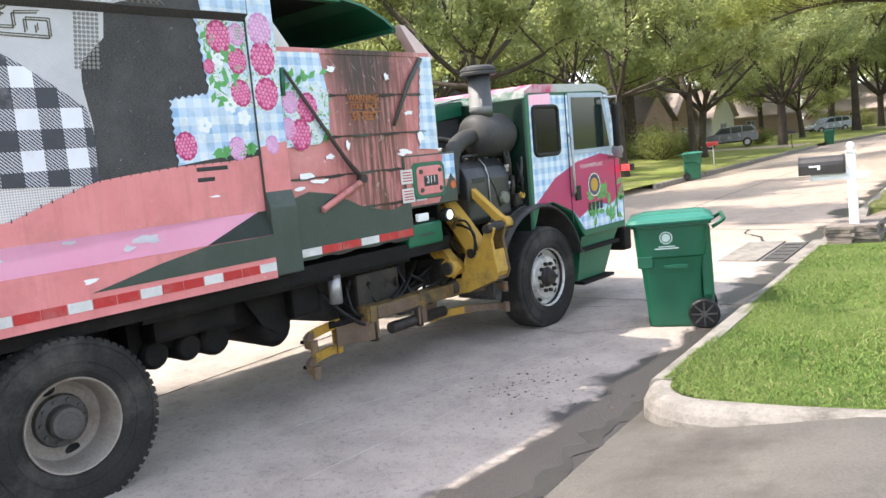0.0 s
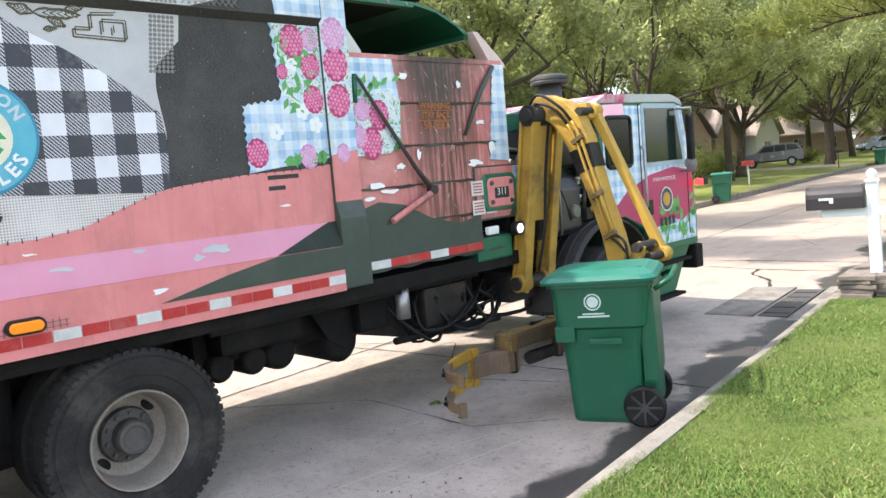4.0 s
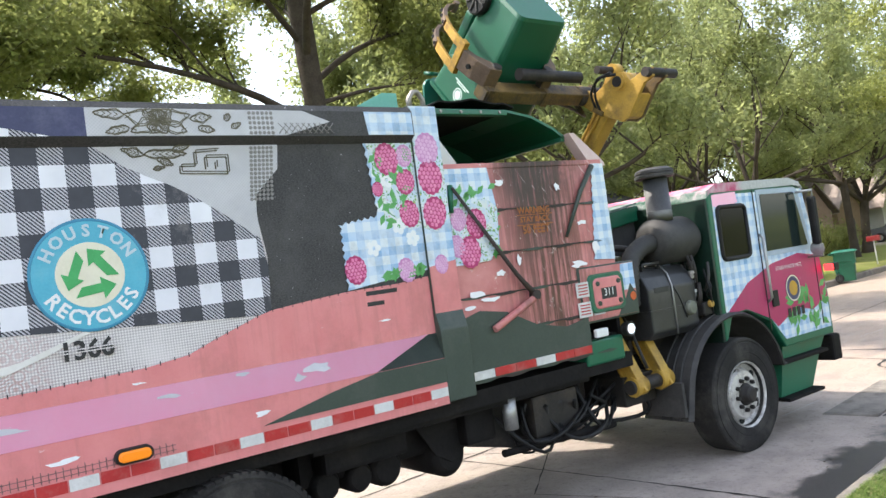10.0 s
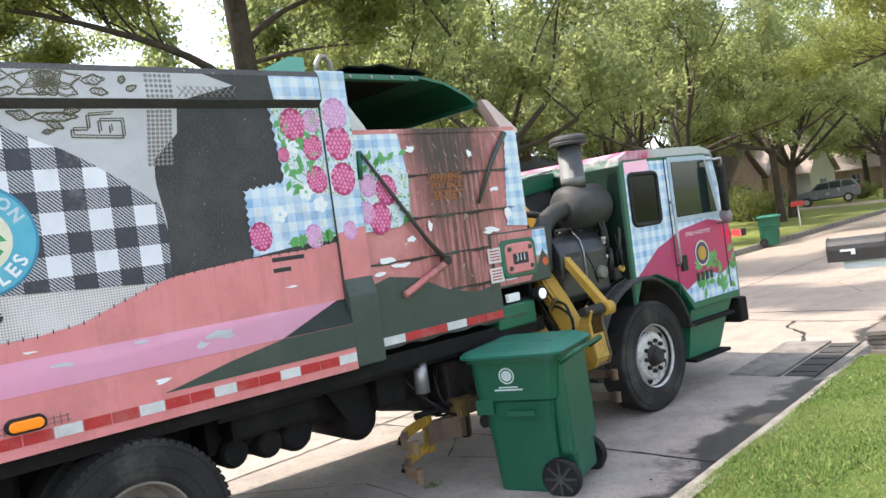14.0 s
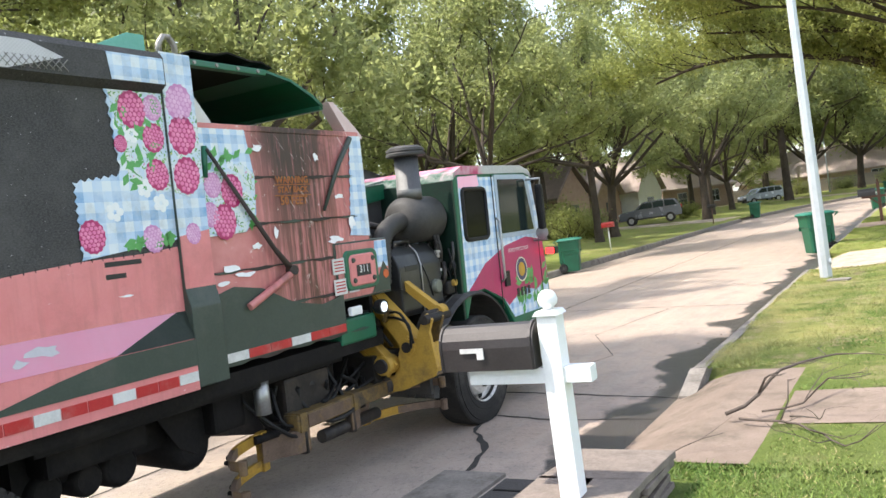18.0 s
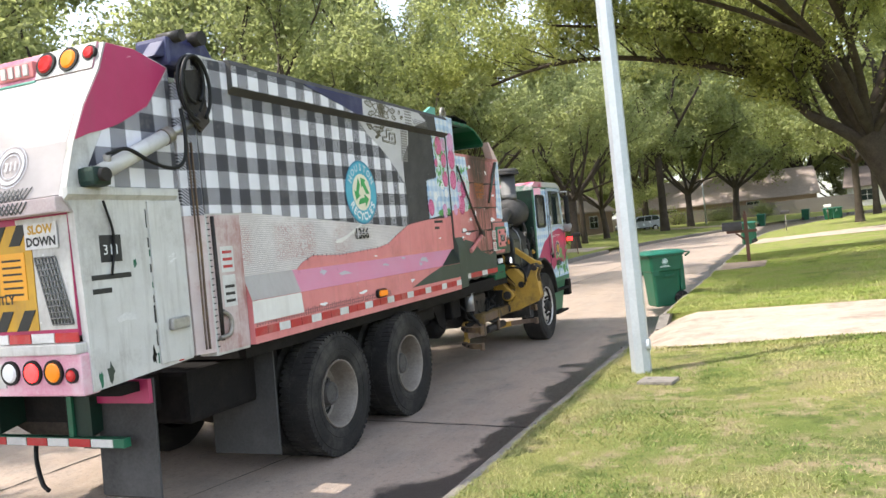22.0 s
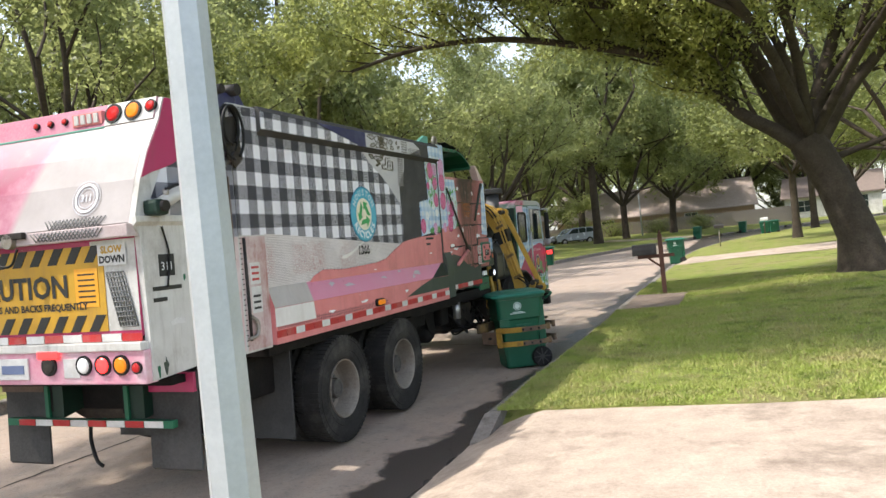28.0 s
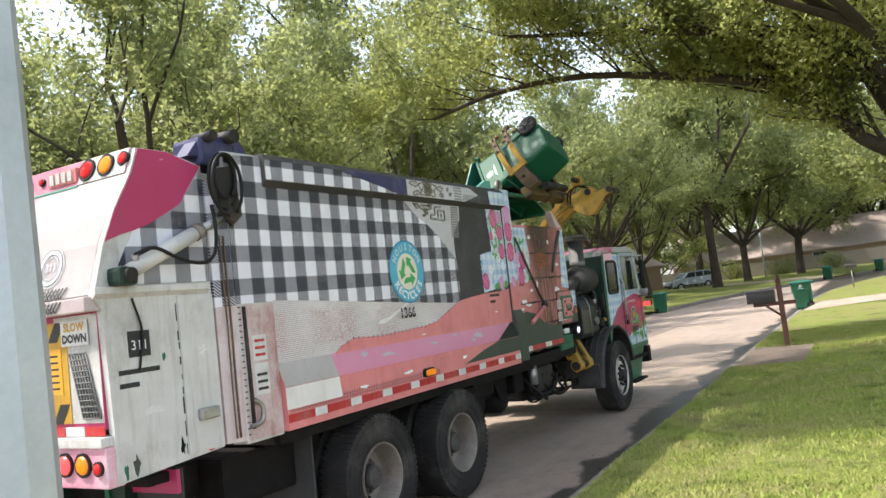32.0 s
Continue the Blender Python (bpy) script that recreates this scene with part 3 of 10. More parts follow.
def kerbs():
    for y0, y1 in zip([-40] + [d[1] + (0.5 if i == 0 else 0.02) for i, d in enumerate(DRIVES)], [d[0] - (0.4 if i == 0 else 0.02) for i, d in enumerate(DRIVES)] + [125]):
        kerb_run(y0, y1, 1)
    for y0, y1 in zip([-40] + [d[1] for d in FAR_DRIVES], [d[0] for d in FAR_DRIVES] + [160]):
        kerb_run(y0, y1, -1)
    # kerb ends sloping down into the driveways
    for i, (y0, y1) in enumerate(DRIVES):
        for ye, s in ((y0, 1), (y1, -1)):
            if ye > -5 and (i or s < 0) and ye != DRIVES[0][1]:
                part_ = part("kerb", prism([(ye - 0.02 * s, -0.12), (ye - 0.02 * s, 0.135), (ye + 0.5 * s, -0.02), (ye + 0.5 * s, -0.12)], bend(ye), bend(ye) + 0.16, "x"), KERBC)
                tagged(part_, "kerb end sloping down to the driveway", "kerb", kind="structure")
    # rounded kerb returns into the driveways: an arc, then a tapering run along the lawn's edge
    for y0, y1 in DRIVES[:1]:
        for yc, s in ((y0, -1), (y1, 1)):
            if yc < -10:
                continue
            r = 0.5
            path = [(r - r * math.cos(radians(a)), yc + s * (r - r * math.sin(radians(a))), math.cos(radians(a)), -s * math.sin(radians(a))) for a in range(0, 91, 15)]
            path = [(x, y, -math.cos(radians(15 * i)), -s * math.sin(radians(15 * i))) for i, (x, y, _, _) in enumerate(path)]
            path += [(x, yc + 0.05 * (x - 0.5) ** 2, 0.0, -s) for x in (0.7, 1.0, 1.45, 1.9, 2.4)]
            b = bmesh.new()
            rings = []
            for x, y, ox, oy in path:
                top = lawn_z(0.3, y) if x < 1.2 else lawn_z(x, y)
                rings.append([b.verts.new((x - ox * d, y - oy * d, z)) for d, z in ((-0.02, -0.12), (-0.01, top - 0.10), (0.012, top - 0.05), (0.045, top - 0.012), (0.10, top + 0.006), (0.17, top + 0.004), (0.21, top - 0.02), (0.21, -0.12))])
            for p, q in zip(rings, rings[1:]):
                for j in range(7):
                    b.faces.new((p[j], p[j + 1], q[j + 1], q[j]))
            b.faces.new(rings[0])
            b.faces.new(rings[-1][::-1])
            bmesh.ops.recalc_face_normals(b, faces=b.faces[:])
            tagged(part("kerb", b, KERBC), "rounded kerb return at the driveway", "kerb", kind="structure")


def strip(path, width, z, mat, parent, seed=1, name="joint"):
    """A thin ragged line on the road: a tarred joint or a crack."""
    rnd = random.Random(seed)
    bm = bmesh.new()
    pts = []
    for (x0, y0), (x1, y1) in zip(path, path[1:]):
        n = max(2, int(math.hypot(x1 - x0, y1 - y0) / 0.12))
        pts += [(x0 + (x1 - x0) * i / n, y0 + (y1 - y0) * i / n) for i in range(n)]
    pts.append(path[-1])
    prev = None
    for i, (x, y) in enumerate(pts):
        a, b = pts[max(i - 1, 0)], pts[min(i + 1, len(pts) - 1)]
        dx, dy = b[0] - a[0], b[1] - a[1]
        ln = math.hypot(dx, dy) or 1
        w = width * rnd.uniform(0.35, 1.2) / 2
        j = rnd.uniform(-0.35, 0.35) * width
        row = [bm.verts.new((px + bend(py), py, road_z(px) + z)) for px, py in ((x - dy / ln * (w + j), y + dx / ln * (w + j)), (x + dy / ln * (w - j), y - dx / ln * (w - j)))]
        if prev:
            bm.faces.new((prev[0], prev[1], row[1], row[0]))
        prev = row
    return part(name, bm, mat, parent)


def road_marks():
    marks = thing("road_joints", pose(0, 0, 0), "tarred joints and weedy cracks in the street concrete", "road joint", kind="structure")
    strip([(-4.05, -40), (-4.05, -8), (-4.0, 2), (-4.06, 110)], 0.035, 0.004, CRACK, marks, 1)
    for i, y in enumerate((-20, -13.6, -7.2, -0.9, 6.1, 12.3, 24.4, 36.6, 48.8, 61, 73, 86)):
        strip([(-ROAD_W, y + 0.1), (-4.0, y), (-0.02, y - 0.15)], 0.03 if y != 6.1 else 0.045, 0.0042, CRACK, marks, 10 + i)
    strip([(-2.6, 5.4), (-1.74, 5.15), (-0.98, 5.04), (-0.05, 5.2)], 0.03, 0.0044, CRACK, marks, 40, "crack")
    strip([(-1.6, 5.1), (-1.58, 4.66), (-1.25, 4.25), (-1.06, 3.8), (-1.0, 3.4)], 0.06, 0.0046, CRACK, marks, 46, "crack")
    strip([(-0.10, -13.0), (-0.06, -8.0), (-0.12, -5.0), (-0.05, -4.2), (-0.04, -2.0)], 0.16, 0.0046, CRACK, marks, 42, "crack")
    strip([(-5.5, -1.0), (-3.2, -0.4), (-2.4, -1.6), (-1.2, -1.3)], 0.014, 0.0044, CRACK, marks, 44, "crack")
    strip([(-1.9, 6.2), (-1.4, 8.0), (-2.2, 9.5), (-1.8, 12.0)], 0.015, 0.0044, CRACK, marks, 45, "crack")
    strip([(-3.9, -3.2), (-2.6, -2.4), (-1.4, -2.6), (-0.9, -2.2)], 0.012, 0.0044, CRACK, marks, 41, "crack")
    chalk = surface("pale_scuff", (0.42, 0.40, 0.38), (0.52, 0.50, 0.47), 6, 60, 0.9)
    for i, (x, y, dx, dy) in enumerate(((-1.7, -4.9, 0.5, 2.2), (-1.2, -3.9, 0.3, 1.3), (-2.2, -5.6, 0.5, 1.6), (-1.9, -2.9, 0.6, 1.4), (-1.45, -6.3, 0.2, 1.5), (-2.4, 0.9, 0.3, 1.8), (-1.6, 1.2, 0.1, 1.2), (-2.8, 6.5, 0.3, 2.4))):
        strip([(x, y), (x + dx * 0.45, y + dy * 0.5), (x + dx, y + dy)], 0.010, 0.0043, chalk, marks, 60 + i, "scuff")
    strip([(0.02, 15.2), (0.0, 16.4), (0.03, 17.6), (0.0, 18.5)], 0.09, 0.012, CRACK, marks, 47, "crack")
    j = bmesh.new()
    for y in spaced(15.32, 18.38, 0.15):
        merge(j, box(3.47, 3.495, y, y + 0.152, drive_z(3.48, y) - 0.02, drive_z(3.48, y) + 0.006))
    part("joint", j, CRACK, marks)
    # storm drain inlet: pale slab and dark patched cover beside the kerb
    slab = box(-1.22, -0.68, 1.7, 3.55, -0.10, -0.016, 0.006)
    tagged(part("drain_slab", slab, KERBC), "stained concrete slab beside the storm drain", "drain slab", kind="structure")
    tagged(part("gutter_slab", box(-0.32, -0.006, 1.6, 3.75, -0.12, -0.046, 0.006), KERBC), "worn concrete gutter slab at the storm drain", "gutter slab", kind="structure")
    cover = thing("drain_cover", pose(0, 0, 0), "dark asphalt-patched storm drain cover in the gutter", "drain cover", kind="structure")
    part("plate", box(-0.66, -0.34, 1.75, 3.50, -0.14, -0.040, 0.006), surface("asphalt_patch", (0.045, 0.042, 0.04), (0.085, 0.078, 0.07), 4, 120, 0.9, 0, 0.5), cover)
    for i in range(5):
        part("bar", box(-0.63, -0.37, 1.92 + i * 0.33, 1.945 + i * 0.33, -0.041, -0.036), FRAME, cover)


def blades():
    """Short mown blades on the stretch of lawn that the camera passes."""
    rs = np.random.RandomState(4)
    k = 820000
    x = 0.12 + rs.rand(k) ** 1.7 * 5.0
    y = np.where(rs.rand(k) < 0.30, rs.uniform(-4.8, 3.5, k), rs.uniform(-4.8, 34.0, k))
    ok = np.ones(k, bool)
    for a, b in DRIVES:
        ok &= ~((y > a - 0.05) & (y < b + 0.05) & ((x < 1.15) | (b - a > 3)))
    ok &= ~((y > 4.4) & (y < 5.3) & (x > 1.1)) & ~((y > 27.0) & (y < 30.2) & (x < 1.3))
    ok &= ~((x > 0.05) & (x < 0.85) & (y > 1.75) & (y < 3.1)) & ~((y < -4.66) | ((x < 0.5) & (y < -4.36) & (np.hypot(x - 0.5, y + 4.36) > 0.31)))
    patch = np.sin(1.7 * x + 0.9 * y) + np.sin(2.3 * y - 1.1 * x + 1.0) + np.sin(0.8 * y + 2.2 * x)
    ok &= rs.rand(k) < np.clip(0.85 - 0.6 * (patch > 1.1), 0, 1)
    x, y = x[ok], y[ok]
    n = len(x)
    d = np.maximum(x - 1.0, 0.0)
    z = 0.14 + 0.035 * np.minimum(d, 14.0) * 0.7 + 0.012 * np.sin(1.3 * x + 0.7 * y) + 0.01 * np.sin(2.9 * y - x) - 0.004
    a = rs.uniform(0, 2 * np.pi, n)
    far = np.clip((y - 12.0) / 8.0, 0.0, 1.0)
    w, h = rs.uniform(0.0018, 0.0038, n) * (1 + 0.25 * x + 1.0 * far), rs.uniform(0.012, 0.034, n) * (1 + 0.5 * far)
    lean = rs.normal(0, 0.022, (n, 2))
    co = np.empty((n, 3, 3))
    co[:, 0] = np.stack([x - w * np.cos(a), y - w * np.sin(a), z], 1)
    co[:, 1] = np.stack([x + w * np.cos(a), y + w * np.sin(a), z], 1)
    co[:, 2] = np.stack([x + lean[:, 0], y + lean[:, 1], z + h], 1)
    me = bpy.data.meshes.new("grass")
    me.vertices.add(3 * n)
    me.vertices.foreach_set("co", co.ravel())
    me.loops.add(3 * n)
    me.loops.foreach_set("vertex_index", np.arange(3 * n, dtype=np.int32))
    me.polygons.add(n)
    me.polygons.foreach_set("loop_start", np.arange(0, 3 * n, 3, dtype=np.int32))
    me.polygons.foreach_set("loop_total", np.full(n, 3, dtype=np.int32))
    me.update(calc_edges=True)
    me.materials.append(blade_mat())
    tagged(new("grass", me), "short mown grass with dry patches", "grass", kind="stuff")


def blade_mat():
    m, t, b = shader("grass_blade", 0.6, 0, 0.3)
    r = node(t, "ShaderNodeNewGeometry").outputs["Random Per Island"]
    v = coords(t)
    c = mixc(t, r, (0.038, 0.085, 0.011), (0.165, 0.255, 0.046))
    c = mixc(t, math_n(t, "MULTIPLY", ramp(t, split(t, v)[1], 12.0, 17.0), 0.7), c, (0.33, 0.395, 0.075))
    dry = math_n(t, "ADD", math_n(t, "MULTIPLY", ramp(t, split(t, v)[1], 3.0, 9.0), ramp(t, split(t, v)[1], 19.0, 15.5)), math_n(t, "ADD", math_n(t, "MULTIPLY", ramp(t, split(t, v)[1], 6.0, 11.0), 0.34), 0.12), True)
    c = mixc(t, math_n(t, "MULTIPLY", ramp(t, noise_n(t, 0.9, 5, 0.65, v), 0.40, 0.60), math_n(t, "MULTIPLY", dry, 0.9)), c, (0.42, 0.37, 0.15))
    c = mixc(t, math_n(t, "MULTIPLY", math_n(t, "MULTIPLY", ramp(t, noise_n(t, 1.1, 6, 0.72, v), 0.50, 0.61), ramp(t, split(t, v)[1], 4.0, 14.0)), 0.5), c, (0.38, 0.32, 0.155))
    # the lawn's dapple shade again, mixed into the blades as darker green
    c = mixc(t, math_n(t, "MULTIPLY", ramp(t, noise_n(t, 1.7, 5, 0.7, v), 0.46, 0.36), 0.55), c, (0.055, 0.10, 0.016))
    c = mixc(t, math_n(t, "GREATER_THAN", math_n(t, "FRACT", math_n(t, "MULTIPLY", r, 17.0)), 0.94), c, (0.36, 0.30, 0.14))
    t.links.new(c, b.inputs["Base Color"])
    return m


def debris():
    """Crumbs and dead leaves in the gutter and on the street."""
    rs = random.Random(8)
    bm = bmesh.new()
    for i in range(420):
        x, y = (-abs(rs.gauss(0, 0.28)) - 0.02, rs.uniform(-6, 24)) if i % 9 else (rs.uniform(-3.0, -0.4), rs.uniform(-4.5, -1.0))
        if i % 4 == 0:
            x, y = rs.gauss(-1.05, 0.16), rs.gauss(-4.2, 0.35)
        s = rs.uniform(0.006, 0.02)
        b = bmesh.new()
        b.faces.new([b.verts.new(p) for p in ((-s, 0, 0.003), (0, -s * 0.5, 0.004), (s, 0, 0.006), (0, s * 0.5, 0.01))])
        merge(bm, b, pose(x, y, road_z(x), 0, 0, rs.uniform(0, 360)))
    d = part("street_debris", bm, surface("dead_leaf_crumbs", (0.03, 0.022, 0.016), (0.14, 0.10, 0.06), 30, 90, 0.9))
    tagged(d, "dead leaf crumbs and grit on the street", "debris", kind="stuff")
    w = bmesh.new()
    for i in range(60):
        b = bmesh.new()
        a, s = rs.uniform(0, 6.28), rs.uniform(0.03, 0.09)
        b.faces.new([b.verts.new(p) for p in ((0, 0, 0), (0.006 * math.sin(a), -0.006 * math.cos(a), 0), (s * math.cos(a), s * math.sin(a), rs.uniform(0.01, 0.04)))])
        merge(w, b, pose(-2.0 + rs.gauss(0, 0.03), -2.25 + rs.gauss(0, 0.03), road_z(-2.0)))
    tagged(part("weed_tuft", w, blade_mat()), "small tuft of weed growing in the street", "weed", kind="stuff")


ground()
kerbs()
road_marks()
blades()
debris()

# ---- wheeled carts ----
def loft(rings):
    bm = bmesh.new()
    vs = [[bm.verts.new(p) for p in r] for r in rings]
    n = len(rings[0])
    for a, b in zip(vs, vs[1:]):
        for i in range(n):
            bm.faces.new((a[i], a[(i + 1) % n], b[(i + 1) % n], b[i]))
    bm.faces.new(vs[0][::-1])
    bm.faces.new(vs[-1])
    bmesh.ops.recalc_face_normals(bm, faces=bm.faces[:])
    return bm


def rounded(x0, x1, y0, y1, r, z, n=4):
    out = []
    for cx, cy, a in ((x1 - r, y1 - r, 0), (x0 + r, y1 - r, 90), (x0 + r, y0 + r, 180), (x1 - r, y0 + r, 270)):
        out += [(px, py, z) for px, py in arc(cx, cy, r, a, a + 90, n)]
    return out


def make_cart(m, label, lid_open=0.0, group="wheeled carts"):
    """A 96-gallon cart 1.1 m high; its back, with wheels and hinge, faces +x. The lid is returned too."""
    c = thing("wheeled_cart", m, label, "wheeled bin", group)
    rings = [rounded(-0.27, 0.20, -0.25, 0.25, 0.06, 0.02), rounded(-0.28, 0.22, -0.26, 0.26, 0.06, 0.05), rounded(-0.31, 0.25, -0.285, 0.285, 0.07, 0.55),
             rounded(-0.325, 0.27, -0.30, 0.30, 0.07, 0.70), rounded(-0.345, 0.29, -0.325, 0.325, 0.07, 0.72), rounded(-0.36, 0.33, -0.335, 0.335, 0.07, 1.00),
             rounded(-0.385, 0.36, -0.36, 0.36, 0.08, 1.005), rounded(-0.385, 0.36, -0.36, 0.36, 0.08, 1.035)]
    body = part("body", loft(rings), CART, c)
    # wheel notch block and moulded ribs
    part("wheel_housing", box(0.16, 0.34, -0.20, 0.20, 0.10, 0.40, 0.03), CART, body)
    part("back_panel", box(0.24, 0.345, -0.27, 0.27, 0.30, 0.98, 0.03), CART, body)
    for y in (-0.335, 0.325):
        part("lug", box(-0.34, -0.20, y - 0.004, y + 0.014, 0.62, 0.73, 0.006), CART, body)
        part("rib", box(-0.10, 0.12, y - 0.002, y + 0.012, 0.60, 0.64, 0.005), CART, body)
    lid = loft([rounded(-0.42, 0.38, -0.385, 0.385, 0.09, 0.0), rounded(-0.425, 0.385, -0.39, 0.39, 0.09, 0.018), rounded(-0.40, 0.36, -0.37, 0.37, 0.09, 0.045), rounded(-0.30, 0.30, -0.27, 0.27, 0.08, 0.075), rounded(-0.1, 0.1, -0.1, 0.1, 0.05, 0.085)])
    for y in (-0.20, 0.20):
        merge(lid, box(-0.28, 0.28, y - 0.012, y + 0.012, 0.06, 0.083, 0.005))
    lid.transform(Matrix.Translation((-0.38, 0, 0)))
    lo = part("lid", lid, CARTLID, c, "lighter green ribbed lid", pose(0.38, 0, 1.036, 0, lid_open, 0))
    bar = tube([(0.36, -0.33, 0.97), (0.46, -0.32, 1.03), (0.47, -0.28, 1.04), (0.47, 0.28, 1.04), (0.46, 0.32, 1.03), (0.36, 0.33, 0.97)], 0.018)
    part("handle", bar, CART, c)
    tyre = lathe([(0.03, -0.03), (0.13, -0.035), (0.145, -0.02), (0.145, 0.02), (0.13, 0.035), (0.03, 0.03)], 24, "y")
    w = part("wheel", tyre, BLACKP, c, "black spoked wheel", pose(0.235, -0.29, 0.145))
    hub = bmesh.new()
    for i in range(8):
        merge(hub, box(-0.008, 0.008, -0.043, -0.030, 0.02, 0.118), pose(0, 0, 0, 0, 45 * i, 0))
    merge(hub, lathe([(0.028, -0.05), (0.028, -0.03)], 12, "y"))
    h = part("hub", hub, FENDER, w)
    w2 = again(w, pose(0.235, 0.29, 0.145, 0, 0, 180), c)
    again(h, pose(0, 0, 0), w2)
    part("axle", tube([(0.235, -0.27, 0.145), (0.235, 0.27, 0.145)], 0.012), STEEL, c)
    # printed seal with lines under it
    seal = bmesh.new()
    merge(seal, lathe([(0.050, -0.001), (0.050, 0.001), (0.060, 0.001), (0.060, -0.001)], 28, "y"))
    merge(seal, lathe([(0.0, -0.001), (0.040, -0.001), (0.040, 0.001), (0.0, 0.001)], 20, "y"))
    part("seal", seal, CARTPRINT, c, "white printed city seal", pose(-0.06, -0.3335, 0.90, 2.5, 0, 0))
    lines = bmesh.new()
    merge(lines, box(-0.075, 0.075, -0.001, 0.001, 0.012, 0.022))
    merge(lines, box(-0.11, 0.11, -0.001, 0.001, -0.008, 0.004))
    part("printed_line", lines, CARTPRINT, c, "", pose(-0.06, -0.3305, 0.80, 2.5, 0, 0))
    return c, lo


CARTPRINT = surface("white_print_on_plastic", (0.40, 0.52, 0.47), (0.62, 0.70, 0.66), 30, 120, 0.6)

# ---- the truck; in its own space the front axle is at y = 0, x points to the kerb side ----
def cloth_mats():
    """Printed cloth patterns of the wrap, laid out in the truck's own metres."""
    # black and white check with woven grey halves
    m, t, b = shader("gingham_check_wrap", 0.45)
    v = coords(t)
    x, y, z = split(t, v)
    cell = 0.252
    fy = math_n(t, "GREATER_THAN", math_n(t, "FRACT", math_n(t, "ADD", math_n(t, "DIVIDE", y, cell), 100.056)), 0.5)
    fz = math_n(t, "GREATER_THAN", math_n(t, "FRACT", math_n(t, "ADD", math_n(t, "DIVIDE", z, 0.236), 100.479)), 0.5)
    twill = math_n(t, "GREATER_THAN", math_n(t, "FRACT", math_n(t, "MULTIPLY", math_n(t, "ADD", y, z), 46.0)), 0.5)
    # lavender in the whites stands for the bluish skylight on this side
    white = mixc(t, ramp(t, noise_n(t, 3, 5, 0.6, v), 0.35, 0.7), (0.70, 0.69, 0.73), (0.82, 0.81, 0.85))
    grey = mixc(t, twill, (0.030, 0.030, 0.042), (0.46, 0.45, 0.49))
    black = mixc(t, noise_n(t, 14, 4, 0.6, v), (0.022, 0.022, 0.032), (0.045, 0.045, 0.06))
    one = math_n(t, "ADD", fy, fz)
    c = mixc(t, math_n(t, "GREATER_THAN", one, 0.5), white, grey)
    c = mixc(t, math_n(t, "GREATER_THAN", one, 1.5), c, black)
    c = mixc(t, math_n(t, "MULTIPLY", ramp(t, noise_n(t, 2.2, 8, 0.75, v), 0.56, 0.68), 0.35), c, (0.42, 0.38, 0.36))
    t.links.new(c, b.inputs["Base Color"])
    bump(t, b, noise_n(t, 5, 4, 0.6, v), 0.05)
    # pale blue check
    m2, t, b = shader("blue_check_cloth_wrap", 0.45)
    v = coords(t)
    x, y, z = split(t, v)
    cell = 0.118
    fy = math_n(t, "GREATER_THAN", math_n(t, "FRACT", math_n(t, "ADD", math_n(t, "DIVIDE", y, cell), 100.2)), 0.5)
    fz = math_n(t, "GREATER_THAN", math_n(t, "FRACT", math_n(t, "ADD", math_n(t, "DIVIDE", z, cell), 100.1)), 0.5)
    one = math_n(t, "ADD", fy, fz)
    c = mixc(t, math_n(t, "GREATER_THAN", one, 0.5), (0.72, 0.765, 0.79), (0.43, 0.58, 0.76))
    c = mixc(t, math_n(t, "GREATER_THAN", one, 1.5), c, (0.20, 0.38, 0.62))
    c = mixc(t, math_n(t, "MULTIPLY", ramp(t, noise_n(t, 4, 6, 0.7, v), 0.38, 0.66), 0.75), c, (0.64, 0.71, 0.77))
    c = mixc(t, math_n(t, "MULTIPLY", ramp(t, noise_n(t, 2.2, 7, 0.75, v), 0.54, 0.68), 0.5), c, (0.34, 0.36, 0.36))
    t.links.new(c, b.inputs["Base Color"])
    # grey lace: meshed print over cream
    m3, t, b = shader("lace_print_wrap", 0.5)
    v = coords(t)
    x, y, z = split(t, v)
    mesh = math_n(t, "MULTIPLY", math_n(t, "SINE", math_n(t, "MULTIPLY", math_n(t, "ADD", y, z), 210.0)), math_n(t, "SINE", math_n(t, "MULTIPLY", math_n(t, "SUBTRACT", y, z), 210.0)))
    c = mixc(t, ramp(t, mesh, -0.2, 0.3), (0.40, 0.36, 0.35), (0.72, 0.67, 0.65))
    flowers = node(t, "ShaderNodeTexVoronoi", {"Vector": v, "Scale": 15.0}).outputs["Distance"]
    bands = math_n(t, "MULTIPLY", ramp(t, math_n(t, "ABSOLUTE", math_n(t, "SUBTRACT", math_n(t, "FRACT", math_n(t, "MULTIPLY", y, 1.15)), 0.5)), 0.36, 0.28), ramp(t, y, -5.55, -5.75))
    bands = math_n(t, "MULTIPLY", bands, ramp(t, math_n(t, "ABSOLUTE", math_n(t, "SUBTRACT", z, 1.84)), 0.16, 0.12))
    c = mixc(t, math_n(t, "MULTIPLY", math_n(t, "MULTIPLY", ramp(t, math_n(t, "SINE", math_n(t, "MULTIPLY", flowers, 26.0)), 0.0, 0.5), bands), 0.6), c, (0.40, 0.19, 0.17))
    c = mixc(t, math_n(t, "MULTIPLY", ramp(t, noise_n(t, 1.6, 6, 0.7, v), 0.45, 0.62), 0.55), c, (0.72, 0.67, 0.65))
    t.links.new(c, b.inputs["Base Color"])
    # off-white embroidered linen
    m4, t, b = shader("linen_print_wrap", 0.5)
    v = coords(t)
    x, y, z = split(t, v)
